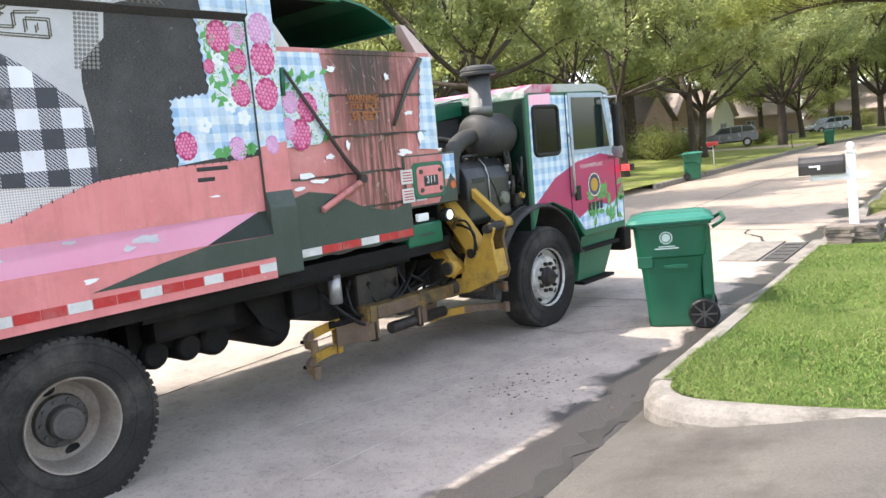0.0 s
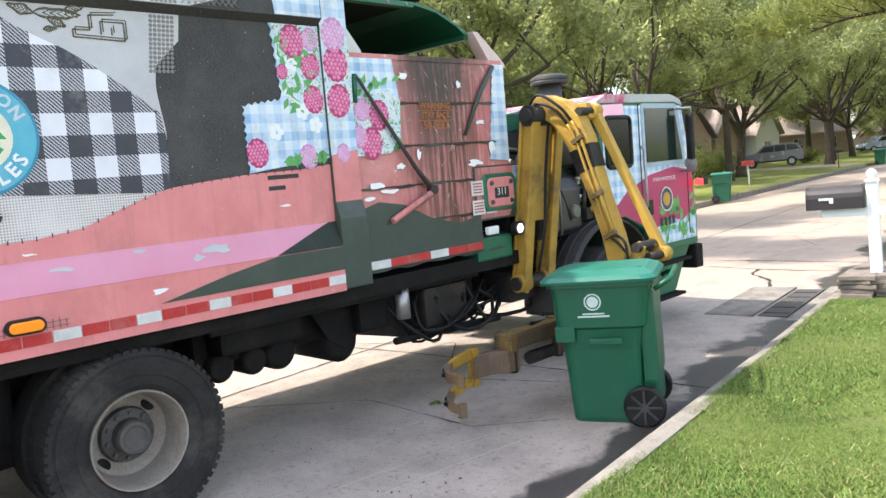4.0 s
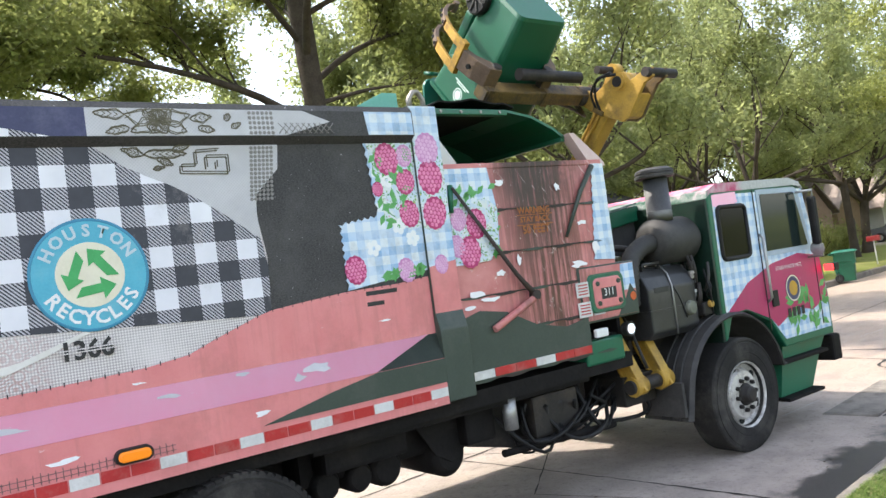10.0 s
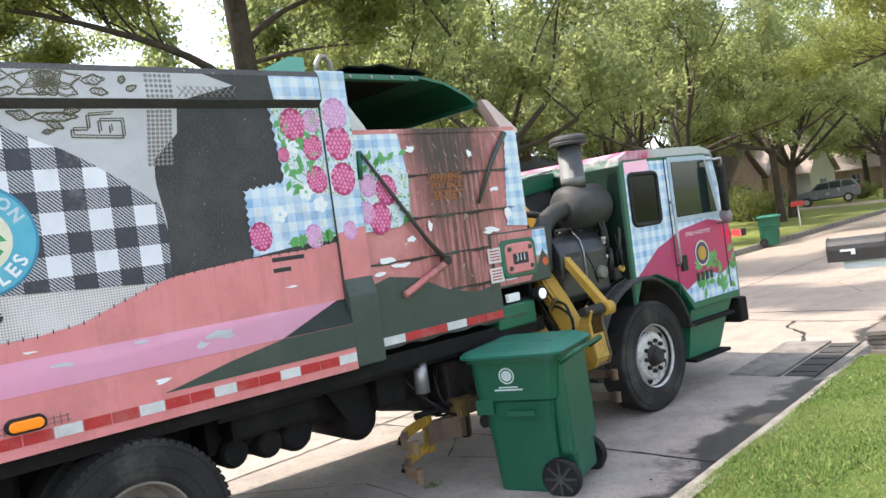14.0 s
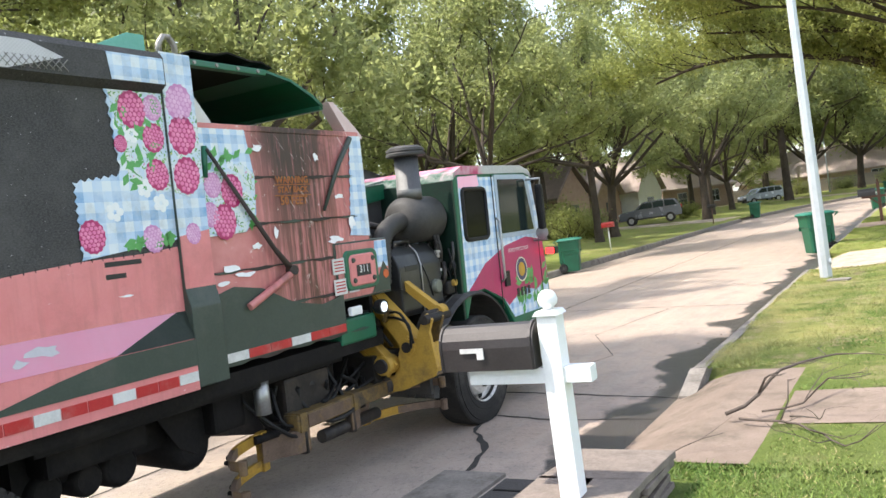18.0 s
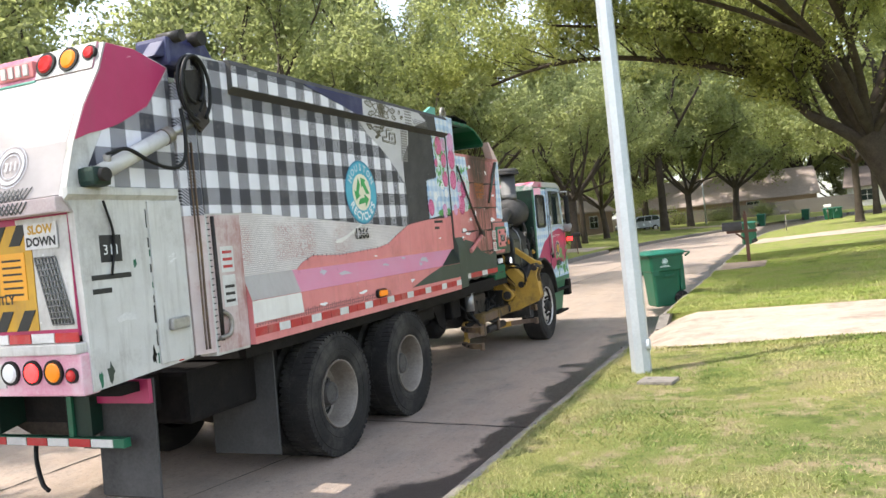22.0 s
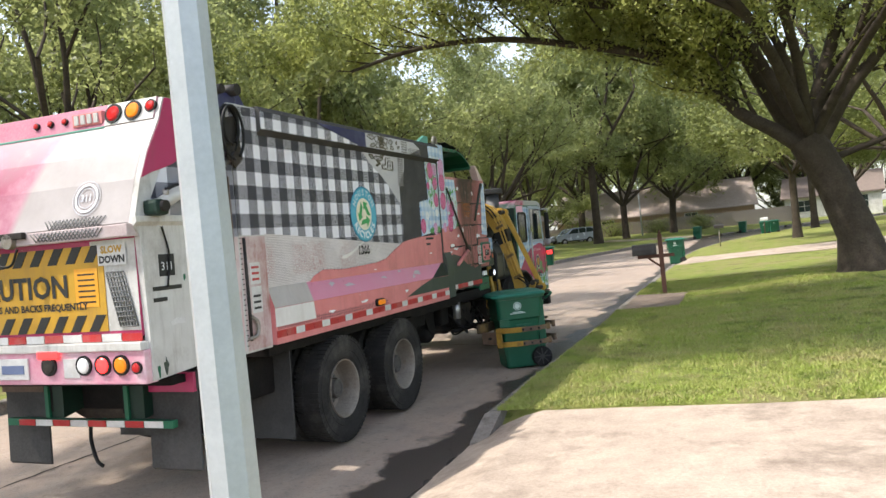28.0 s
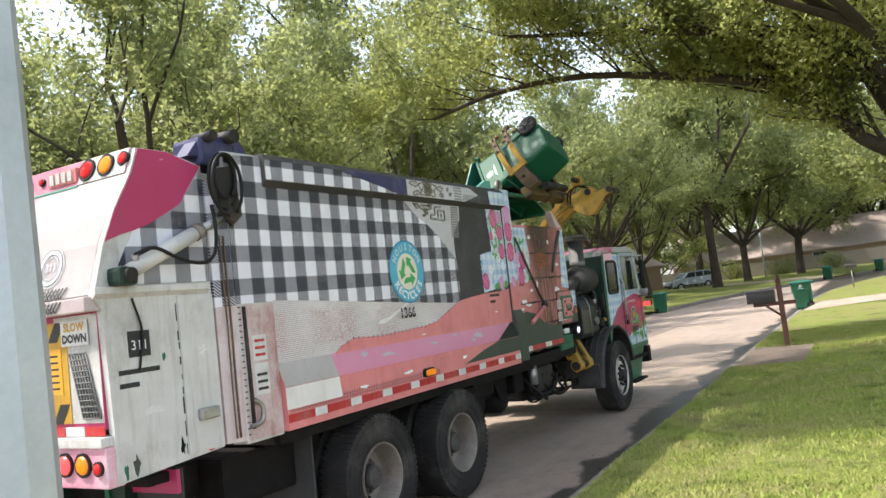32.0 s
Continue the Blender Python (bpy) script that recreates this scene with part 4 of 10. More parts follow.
    c = mixc(t, ramp(t, noise_n(t, 4, 5, 0.6, v), 0.3, 0.7), (0.47, 0.455, 0.465), (0.62, 0.605, 0.615))
    weave = math_n(t, "MULTIPLY", math_n(t, "SINE", math_n(t, "MULTIPLY", y, 330.0)), math_n(t, "SINE", math_n(t, "MULTIPLY", z, 330.0)))
    c = mixc(t, math_n(t, "MULTIPLY", ramp(t, weave, 0.0, 0.6), 0.35), c, (0.34, 0.33, 0.34))
    c = mixc(t, math_n(t, "MULTIPLY", ramp(t, noise_n(t, 2, 8, 0.75, v), 0.55, 0.7), 0.4), c, (0.35, 0.32, 0.29))
    t.links.new(c, b.inputs["Base Color"])
    # hopper paint streaked by rust and run-off
    m5, t, b = shader("streaked_salmon_hopper", 0.5)
    v = coords(t)
    x, y, z = split(t, v)
    st = node(t, "ShaderNodeCombineXYZ", {0: 0.0, 1: math_n(t, "MULTIPLY", y, 26.0), 2: math_n(t, "MULTIPLY", z, 1.6)}).outputs[0]
    streak = noise_n(t, 1.0, 5, 0.65, st)
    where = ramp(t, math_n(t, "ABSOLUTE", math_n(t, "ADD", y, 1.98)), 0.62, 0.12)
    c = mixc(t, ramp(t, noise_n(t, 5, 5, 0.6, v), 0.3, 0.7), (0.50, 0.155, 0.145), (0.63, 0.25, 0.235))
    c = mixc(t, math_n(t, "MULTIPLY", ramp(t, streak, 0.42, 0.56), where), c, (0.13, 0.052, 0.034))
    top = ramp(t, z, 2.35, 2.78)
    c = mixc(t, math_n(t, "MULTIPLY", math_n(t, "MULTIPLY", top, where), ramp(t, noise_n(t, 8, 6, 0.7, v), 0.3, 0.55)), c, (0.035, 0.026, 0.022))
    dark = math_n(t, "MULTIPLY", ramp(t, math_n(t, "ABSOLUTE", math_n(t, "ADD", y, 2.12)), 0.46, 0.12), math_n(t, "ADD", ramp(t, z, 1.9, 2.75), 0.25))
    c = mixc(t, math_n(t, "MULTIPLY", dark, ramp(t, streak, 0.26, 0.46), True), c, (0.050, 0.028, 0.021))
    chips = ramp(t, noise_n(t, 9, 7, 0.8, v), 0.62, 0.65)
    c = mixc(t, math_n(t, "MULTIPLY", chips, 0.8), c, (0.74, 0.60, 0.56))
    scratch = noise_n(t, 1.0, 4, 0.6, node(t, "ShaderNodeCombineXYZ", {0: 0.0, 1: math_n(t, "MULTIPLY", math_n(t, "ADD", y, math_n(t, "MULTIPLY", z, 0.8)), 45.0), 2: math_n(t, "MULTIPLY", math_n(t, "SUBTRACT", z, math_n(t, "MULTIPLY", y, 0.8)), 3.0)}).outputs[0])
    c = mixc(t, math_n(t, "MULTIPLY", math_n(t, "MULTIPLY", ramp(t, scratch, 0.64, 0.68), ramp(t, noise_n(t, 3, 3, 0.6, v), 0.48, 0.60)), 0.8), c, (0.72, 0.58, 0.54))
    t.links.new(c, b.inputs["Base Color"])
    bump(t, b, math_n(t, "ADD", streak, math_n(t, "MULTIPLY", noise_n(t, 6, 3, 0.5, v), 1.5)), 0.25)
    return m, m2, m3, m4, m5


def floral():
    """Leafy cloth: cream ground strewn with green leaves, mauve and yellow spots."""
    m, t, b = shader("floral_cloth_wrap", 0.45)
    v = coords(t)
    w = node(t, "ShaderNodeVectorMath", {0: v, 1: node(t, "ShaderNodeTexNoise", {"Vector": v, "Scale": 9.0}).outputs[1]}, operation="ADD").outputs[0]
    c = mixc(t, ramp(t, noise_n(t, 16, 3, 0.6, v), 0.4, 0.6), (0.66, 0.70, 0.68), (0.52, 0.62, 0.72))
    vo = node(t, "ShaderNodeTexVoronoi", {"Vector": w, "Scale": 13.0})
    tint = split(t, vo.outputs["Color"])
    leaf = mixc(t, tint[2], (0.05, 0.22, 0.06), (0.26, 0.46, 0.14))
    c = mixc(t, math_n(t, "MULTIPLY", ramp(t, vo.outputs["Distance"], 0.46, 0.40), math_n(t, "GREATER_THAN", tint[0], 0.38)), c, leaf)
    c = mixc(t, math_n(t, "MULTIPLY", ramp(t, vo.outputs["Distance"], 0.30, 0.26), math_n(t, "GREATER_THAN", tint[1], 0.80)), c, (0.62, 0.24, 0.42))
    c = mixc(t, math_n(t, "MULTIPLY", ramp(t, vo.outputs["Distance"], 0.16, 0.12), math_n(t, "LESS_THAN", tint[1], 0.18)), c, (0.80, 0.62, 0.10))
    t.links.new(c, b.inputs["Base Color"])
    return m


CHECK, BLUECHECK, LACE, LINEN, HOPPERP = cloth_mats()
FLORAL = floral()
NAVY = surface("navy_wrap", (0.020, 0.022, 0.075), (0.045, 0.045, 0.12), 6, 90, 0.4, 0, 0.05, 0.5, (0.2, 0.2, 0.3), 0.3)
BERRY = surface("raspberry_print", (0.36, 0.012, 0.10), (0.48, 0.03, 0.16), 14, 90, 0.4, 0, 0.03)
BERRY2 = surface("mauve_berry_print", (0.50, 0.18, 0.40), (0.62, 0.30, 0.52), 14, 90, 0.4, 0, 0.03)
BERRYLIT = surface("berry_seed_print", (0.64, 0.085, 0.27), (0.80, 0.30, 0.46), 14, 90, 0.4, 0, 0.03)
MAUVELIT = surface("mauve_seed_print", (0.62, 0.30, 0.52), (0.76, 0.48, 0.66), 14, 90, 0.4, 0, 0.03)
LEAFP = surface("leaf_print", (0.05, 0.26, 0.06), (0.14, 0.42, 0.12), 14, 90, 0.4, 0, 0.03)
CREAM = surface("cream_print", (0.72, 0.66, 0.50), (0.80, 0.75, 0.60), 12, 90, 0.4, 0, 0.03, 0.5, (0.5, 0.42, 0.3), 0.3)
TEAL = surface("sky_blue_emblem", (0.06, 0.36, 0.50), (0.10, 0.45, 0.58), 8, 90, 0.4, 0, 0.03, 0.5, (0.3, 0.5, 0.55), 0.25)
WHITEINK = surface("white_print", (0.74, 0.75, 0.74), (0.82, 0.83, 0.82), 20, 90, 0.45)
GREENINK = surface("recycling_green_print", (0.035, 0.30, 0.08), (0.06, 0.40, 0.12), 10, 90, 0.4)
CAUTY = wrap("caution_yellow_film", (0.46, 0.25, 0.02), (0.58, 0.33, 0.025), (0.25, 0.15, 0.05), (0.80, 0.66, 0.35), 0.45, 0.45)


def smear():
    """Tailgate film rubbed from pink to white along a slanting line."""
    m, t, b = shader("rubbed_pink_white_tailgate", 0.4)
    v = coords(t)
    x, y, z = split(t, v)
    n = noise_n(t, 2.5, 6, 0.65, v)
    edge = math_n(t, "SUBTRACT", math_n(t, "ADD", math_n(t, "MULTIPLY", math_n(t, "SUBTRACT", z, 2.54), 0.42), 0.05), x)
    f = math_n(t, "MULTIPLY", ramp(t, edge, 0.0, 0.08), ramp(t, math_n(t, "ADD", math_n(t, "MULTIPLY", n, 1.2), math_n(t, "SUBTRACT", 2.75, z)), 0.10, 0.65))
    white = mixc(t, ramp(t, n, 0.35, 0.7), (0.45, 0.415, 0.405), (0.37, 0.33, 0.32))
    c = mixc(t, f, white, mixc(t, ramp(t, n, 0.36, 0.66), (0.34, 0.075, 0.135), (0.50, 0.27, 0.32)))
    t.links.new(c, b.inputs["Base Color"])
    return m


SMEARPINK = smear()


def cab_roof():
    """Cab roof rubbed through from green to pink and chalky white along its length."""
    m, t, b = shader("worn_cab_roof", 0.5)
    v = coords(t)
    y = split(t, v)[1]
    n, fine = noise_n(t, 6.0, 6, 0.65, v), noise_n(t, 40, 3, 0.6, v)
    w = math_n(t, "ADD", y, math_n(t, "MULTIPLY", math_n(t, "SUBTRACT", n, 0.5), 0.35))
    white = mixc(t, ramp(t, fine, 0.3, 0.7), (0.36, 0.37, 0.36), (0.52, 0.52, 0.50))
    pink = mixc(t, ramp(t, n, 0.4, 0.62), (0.46, 0.05, 0.14), (0.55, 0.34, 0.38))
    green = mixc(t, ramp(t, n, 0.42, 0.6), (0.02, 0.10, 0.055), (0.30, 0.33, 0.31))
    c = mixc(t, ramp(t, w, -0.05, 0.02), green, mixc(t, ramp(t, w, 0.42, 0.55), pink, white))
    t.links.new(c, b.inputs["Base Color"])
    bump(t, b, n, 0.05)
    return m


CABROOF = cab_roof()
# near-black: shade inside hopper, hood and holes is put into the colour
INSIDE = surface("shaded_inside_black", (0.005, 0.006, 0.0055), (0.016, 0.018, 0.016), 3, 40, 0.8, 0, 0.1, 0.2, (0.06, 0.05, 0.04), 0.4)
GRIME = surface("greasy_machinery", (0.008, 0.007, 0.0065), (0.032, 0.027, 0.023), 8, 60, 0.6, 0.1, 0.2, 0.4, (0.12, 0.09, 0.07), 0.4)
SILVER = surface("cast_aluminium", (0.30, 0.30, 0.29), (0.46, 0.45, 0.44), 8, 60, 0.4, 0.7, 0.1, 0.5, (0.12, 0.11, 0.10), 0.5)
RUSTP = surface("rusty_worn_claw", (0.085, 0.055, 0.038), (0.17, 0.115, 0.08), 8, 60, 0.65, 0.2, 0.2, 0.4, (0.30, 0.18, 0.04), 0.4)
MUDFLAP = surface("dusty_rubber_mudflap", (0.034, 0.033, 0.032), (0.075, 0.073, 0.070), 2, 50, 0.85, 0, 0.1, 0.3, (0.15, 0.145, 0.14), 0.4)

BX = 1.13          # wall plane of the body
truck = thing("garbage_truck", pose(0, 0, 0), "side-loading garbage truck wrapped in pink, gingham and berry prints", "garbage truck")


def sheet(points, x, mat, name, label="", thick=0.004, parent=None):
    """A piece of the printed wrap: a thin sheet on the kerb-side wall."""
    return part(name, prism(points, x, x + thick, "x"), mat, parent or truck, label)


def zigzag(a, b, n, d):
    """Pinked edge between two points."""
    out = []
    nx, nz = -(b[1] - a[1]), b[0] - a[0]
    ln = math.hypot(nx, nz)
    for i in range(2 * n):
        f = i / (2 * n)
        k = d if i % 2 else 0.0
        out.append((a[0] + (b[0] - a[0]) * f + nx / ln * k, a[1] + (b[1] - a[1]) * f + nz / ln * k))
    return out


FLAKEW = surface("bare_white_primer", (0.78, 0.76, 0.77), (0.88, 0.87, 0.88), 12, 90, 0.5, 0, 0.05)
PALEP = wrap("worn_pale_film", (0.70, 0.67, 0.62), (0.80, 0.78, 0.74), (0.52, 0.48, 0.43), (0.85, 0.84, 0.82), 0.45, 0.4)


def flake(y, z, w, h, seed):
    """Ragged outline of a patch where the film has peeled."""
    rnd = random.Random(int(seed * 100 + y * 57 + z * 31))
    return [(y + w * math.cos(a) * k, z + h * math.sin(a) * k) for a, k in ((i * 0.571, rnd.uniform(0.45, 1.1)) for i in range(11))]


def truck_body():
    y0, y1 = -7.25, -3.21
    # box body: floor, walls, roof
    for s, mat in ((1, LACE), (-1, DARKGREEN)):
        a, b = sorted((s * (BX - 0.05), s * BX))
        part("body_wall", box(a, b, y0, y1, 1.60, 2.95), mat, truck)
        a, b = sorted((s * 1.05, s * 1.20))
        part("lower_wall", prism([(s * 1.06, 1.12), (s * 1.195, 1.12), (s * 1.195, 1.43), (s * BX, 1.61), (s * 1.06, 1.61)], y0, y1, "y"), PINK if s > 0 else DARKGREEN, truck, "salmon lower wall with a slanting ledge" if s > 0 else "")
        part("top_rail", prism([(s * 1.06, 2.93), (s * BX, 2.93), (s * 1.20, 2.97), (s * 1.20, 3.13), (s * 1.175, 3.17), (s * 1.06, 3.17)], y0, y1, "y"), CHARCOAL if s > 0 else DARKGREEN, truck, "box-section top rail")
    part("roof", prism([(-1.10, 3.08), (-0.7, 3.20), (0.7, 3.20), (1.10, 3.08), (1.10, 3.05), (-1.10, 3.05)], y0, y1, "y"), DARKGREEN, truck)
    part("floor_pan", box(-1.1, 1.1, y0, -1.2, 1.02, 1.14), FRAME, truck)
    # printed cloth pieces on the wall
    x = BX
    sheet([(y0, 2.08), (-6.73, 2.05), (-5.85, 1.99), (-5.25, 1.95), (-4.48, 1.905), (-4.38, 1.92), (-4.365, 2.17), (-4.395, 2.36), (-4.56, 2.49), (-4.73, 2.61), (-4.88, 2.70), (-5.0, 2.755), (-5.14, 2.82), (-5.28, 2.93), (y0, 2.93)], x, CHECK, "gingham_sheet", "black and white gingham print")
    sheet([(-5.28, 2.93), (-5.14, 2.82), (-5.0, 2.755), (-4.88, 2.70), (-4.73, 2.61), (-4.56, 2.49), (-4.395, 2.36), (-4.40, 2.52), (-4.39, 2.625), (-4.23, 2.78), (-4.21, 2.93)], x + 0.002, LINEN, "linen_sheet", "off-white linen print")
    sheet([(-4.385, 1.90), (-3.86, 1.95), (-3.21, 1.96), (-3.21, 2.93), (-4.215, 2.93), (-4.235, 2.78), (-4.395, 2.625), (-4.40, 2.5), (-4.365, 2.25)], x + 0.001, CHARCOAL, "felt_sheet", "charcoal felt print")
    salmon = [(-6.56, 1.605), (-3.21, 1.605), (-3.21, 2.0), (-3.46, 1.978), (-3.86, 1.97), (-4.18, 1.945), (-4.38, 1.925), (-4.48, 1.90), (-4.74, 1.81), (-4.91, 1.745), (-5.15, 1.715), (-5.43, 1.705), (-5.88, 1.69), (-6.30, 1.71), (-6.48, 1.66)]
    sheet(salmon, x + 0.004, PINK, "salmon_sheet", "salmon pink field with a stitched edge")
    # stitches along the edge
    st = bmesh.new()
    for (a, b), (c, d) in zip(salmon[2:-1], salmon[3:]):
        n = max(1, int(abs(c - a) / 0.062))
        for i in range(n):
            f = i / n
            py, pz = a + (c - a) * f, b + (d - b) * f
            merge(st, box(x + 0.008, x + 0.010, py - 0.0028, py + 0.0028, pz - 0.010, pz + 0.014))
    tagged(part("stitching", st, INK, truck), "black stitches", kind="stuff")
    # blue checked patch with pinked edge, L-shaped
    L1 = zigzag((-3.855, 2.40), (-3.855, 1.99), 8, 0.018) + [(-3.85, 1.975), (-3.21, 2.045), (-3.21, 2.93), (-3.60, 2.93)] + zigzag((-3.60, 2.92), (-3.56, 2.46), 7, 0.018) + zigzag((-3.56, 2.45), (-3.855, 2.41), 6, 0.018)
    sheet(L1, x + 0.008, BLUECHECK, "checked_patch", "pale blue checked cloth patch with pinked edge")
    sheet([(-3.50, 2.42), (-3.30, 2.33), (-3.21, 2.34), (-3.21, 2.93), (-3.58, 2.93), (-3.52, 2.66)], x + 0.009, FLORAL, "floral_patch", "leafy flowered cloth print")
    # pillar between body and hopper
    part("pillar", prism([(1.0, 1.13), (1.20, 1.13), (1.20, 1.62), (1.16, 1.75), (1.155, 3.19), (1.0, 3.19)], -3.21, -2.97, "y", 0.008), DARKGREEN, truck)
    part("pillar", prism([(-1.0, 1.13), (-1.18, 1.13), (-1.16, 3.19), (-1.0, 3.19)], -3.21, -2.97, "y"), GREEN, truck)
    sheet([(-3.205, 2.06), (-2.975, 2.09), (-2.975, 3.185), (-3.205, 3.185)], 1.157, BLUECHECK, "checked_strip", "checked cloth print on the pillar")
    sheet([(-3.205, 1.64), (-2.975, 1.66), (-2.975, 2.09), (-3.205, 2.06)], 1.160, PINK, "salmon_strip")
    sheet([(-3.205, 2.33), (-3.10, 2.30), (-2.975, 2.40), (-2.975, 2.80), (-3.06, 2.98), (-3.205, 2.93)], 1.160, FLORAL, "floral_patch")
    hook = tube([(1.10, -3.15, 3.18), (1.10, -3.15, 3.25), (1.10, -3.11, 3.30), (1.10, -3.07, 3.30), (1.10, -3.03, 3.25), (1.10, -3.03, 3.18)], 0.02)
    part("lifting_eye", hook, STEEL, truck)
    # rail prints
    rx = 1.201
    sheet([(-7.25, 2.975), (-5.50, 2.975), (-5.67, 3.01), (-6.35, 3.12), (-7.25, 3.125)], rx, CHECK, "gingham_sheet")
    sheet([(-6.30, 3.12), (-5.67, 3.01), (-5.50, 2.975), (-5.32, 2.975), (-5.32, 3.128), (-6.3, 3.128)], rx + 0.001, NAVY, "navy_sheet", "navy blue print")
    sheet([(-5.32, 2.975), (-4.17, 2.975), (-3.86, 3.06), (-4.05, 3.128), (-5.32, 3.128)], rx + 0.001, LINEN, "linen_sheet")
    sheet([(-3.58, 2.975), (-3.22, 2.975), (-3.22, 3.128), (-3.60, 3.128)], rx, BLUECHECK, "checked_strip")
    # embroidery on the linen
    em = bmesh.new()
    rnd = random.Random(5)
    def thread(points, r=0.0032):
        tube([(rx + 0.005 if p[1] > 2.95 else x + 0.008, p[0], min(3.124, max(2.982 if p[1] > 2.95 else 2.775, p[1]))) for p in points], r, 4, em)
    def petal(cy, cz, turn, length, width, veins=0, r=0.0042):
        """A pointed, wavy petal or leaf drawn twice, with veins."""
        ca, sa = math.cos(radians(turn)), math.sin(radians(turn))
        put = lambda u, w: (cy + u * ca - w * sa, cz + 0.82 * (u * sa + w * ca))
        for k in (1.0, 0.72):
            half = [(length * f, k * width * math.sin(math.pi * f ** 0.8) * (1 + 0.22 * math.sin(11 * f + turn))) for f in (0.0, 0.12, 0.25, 0.4, 0.55, 0.7, 0.85, 1.0)]
            thread([put(u, w) for u, w in half], r if k == 1 else r * 0.7)
            thread([put(u, -w) for u, w in half], r if k == 1 else r * 0.7)
        for i in range(veins):
            f = 0.2 + 0.6 * i / max(1, veins - 1)
            thread([put(length * f, 0), put(length * (f + 0.14), width * 0.5)], r * 0.6)
            thread([put(length * f, 0), put(length * (f + 0.14), -width * 0.5)], r * 0.6)
    # one large peony on the rail with leaves beside it, more leaves under the rail
    for turn, ln, w in ((90, 0.10, 0.05), (55, 0.12, 0.05), (125, 0.12, 0.05), (15, 0.19, 0.055), (165, 0.19, 0.055), (-25, 0.17, 0.05), (205, 0.17, 0.05), (-65, 0.09, 0.05), (245, 0.09, 0.05)):
        petal(-4.94, 3.055, turn, ln, w, 2)
    for k in range(9):
        thread([(-4.985 + 0.012 * k, 3.115), (-4.965 + 0.007 * k, 3.045)], 0.0034)
    for cy, cz, turn, ln, w in ((-5.12, 3.09, 175, 0.16, 0.035), (-5.10, 3.02, 195, 0.13, 0.03), (-4.76, 3.07, 8, 0.13, 0.035), (-4.72, 3.02, -12, 0.10, 0.028), (-4.55, 3.06, 70, 0.06, 0.02), (-4.52, 3.02, 30, 0.07, 0.02)):
        petal(cy, cz, turn, ln, w, 4)
    for cy, cz, turn, ln, w in ((-5.02, 2.885, 0, 0.24, 0.035), (-5.02, 2.88, 160, 0.13, 0.03), (-4.86, 2.90, 25, 0.12, 0.025), (-4.95, 2.86, -30, 0.10, 0.025), (-4.98, 2.80, 10, 0.07, 0.015)):
        petal(cy, cz, turn, ln, w, 5)
    for a, b, c, d in ((-4.83, 2.77, -4.55, 2.76), (-4.55, 2.76, -4.55, 2.86), (-4.55, 2.86, -4.68, 2.86), (-4.68, 2.86, -4.68, 2.79), (-4.83, 2.77, -4.83, 2.81), (-4.83, 2.81, -4.74, 2.81), (-4.74, 2.81, -4.74, 2.89), (-4.74, 2.89, -4.60, 2.90), (-4.62, 2.79, -4.62, 2.83)):
        tube([(x + 0.008, a, b), (x + 0.008, c, d)], 0.0045, 4, em)
        tube([(x + 0.008, a + 0.014, b + 0.014), (x + 0.008, c + 0.014, d + 0.014)], 0.0035, 4, em)
    part("embroidery", em, surface("olive_thread_print", (0.085, 0.075, 0.045), (0.17, 0.15, 0.10), 20, 90, 0.6), truck, "dark embroidered scroll print")
    tagged(bpy.data.objects["embroidery"], "dark embroidered scroll print", kind="stuff")
    knit = bmesh.new()
    for i in range(13):
        for j in range(6):
            merge(knit, lathe([(0.0, 0.003), (0.0105, 0.003), (0.012, 0.0)], 6, "x"), pose(x + 0.007, -4.42 + 0.026 * j + 0.003 * i, 2.60 + 0.026 * i))
            if i < 5:
                merge(knit, lathe([(0.0, 0.003), (0.0105, 0.003), (0.012, 0.0)], 6, "x"), pose(rx + 0.005, -4.40 + 0.028 * j, 2.99 + 0.03 * i))
    for k in range(9):
        tube([(rx + 0.005, -4.22 + 0.04 * k, 2.985), (rx + 0.005, -4.16 + 0.04 * k, 3.05)], 0.003, 4, knit)
        tube([(rx + 0.005, -4.16 + 0.04 * k, 2.985), (rx + 0.005, -4.22 + 0.04 * k, 3.05)], 0.003, 4, knit)
    tagged(part("knit_print", knit, surface("knit_print", (0.16, 0.15, 0.14), (0.30, 0.28, 0.26), 20, 90, 0.6), truck), "grey knitted stitch print", kind="stuff")
    # ledge prints: bright pink, dark green wedge, white end
    sheet_ledge = [(-6.62, 0), (-3.75, 0), (-3.25, 1), (-6.62, 1)]
    def ledge(pts, mat, name, lab="", up=0.004):
        bm = bmesh.new()
        vs = [bm.verts.new((1.195 + (BX - 1.195) * f + up, y, 1.43 + 0.18 * f + up)) for y, f in pts]
        bm.faces.new(vs)
        bmesh.ops.solidify(bm, geom=bm.faces[:], thickness=0.003)
        bmesh.ops.recalc_face_normals(bm, faces=bm.faces[:])
        return part(name, bm, mat, truck, lab)
    ledge(sheet_ledge, HOTPINK, "pink_ledge_sheet", "bright pink scuffed ledge")
    ledge([(-3.75, 0), (-3.21, 0), (-3.21, 1), (-3.25, 1)], DARKGREEN, "green_wedge")
    ledge([(-7.25, 0), (-6.62, 0), (-6.62, 1), (-7.25, 1)], PALEP, "white_ledge_sheet")
    for y, f, w, h in ((-4.15, 0.55, 0.10, 0.20), (-4.28, 0.35, 0.05, 0.14), (-5.05, 0.6, 0.07, 0.10), (-5.85, 0.5, 0.13, 0.12), (-6.2, 0.7, 0.06, 0.16), (-4.62, 0.8, 0.05, 0.08)):
        ledge(flake(y, f, w, h, 7), FLAKEW, "peeled_patch", "", 0.0075)
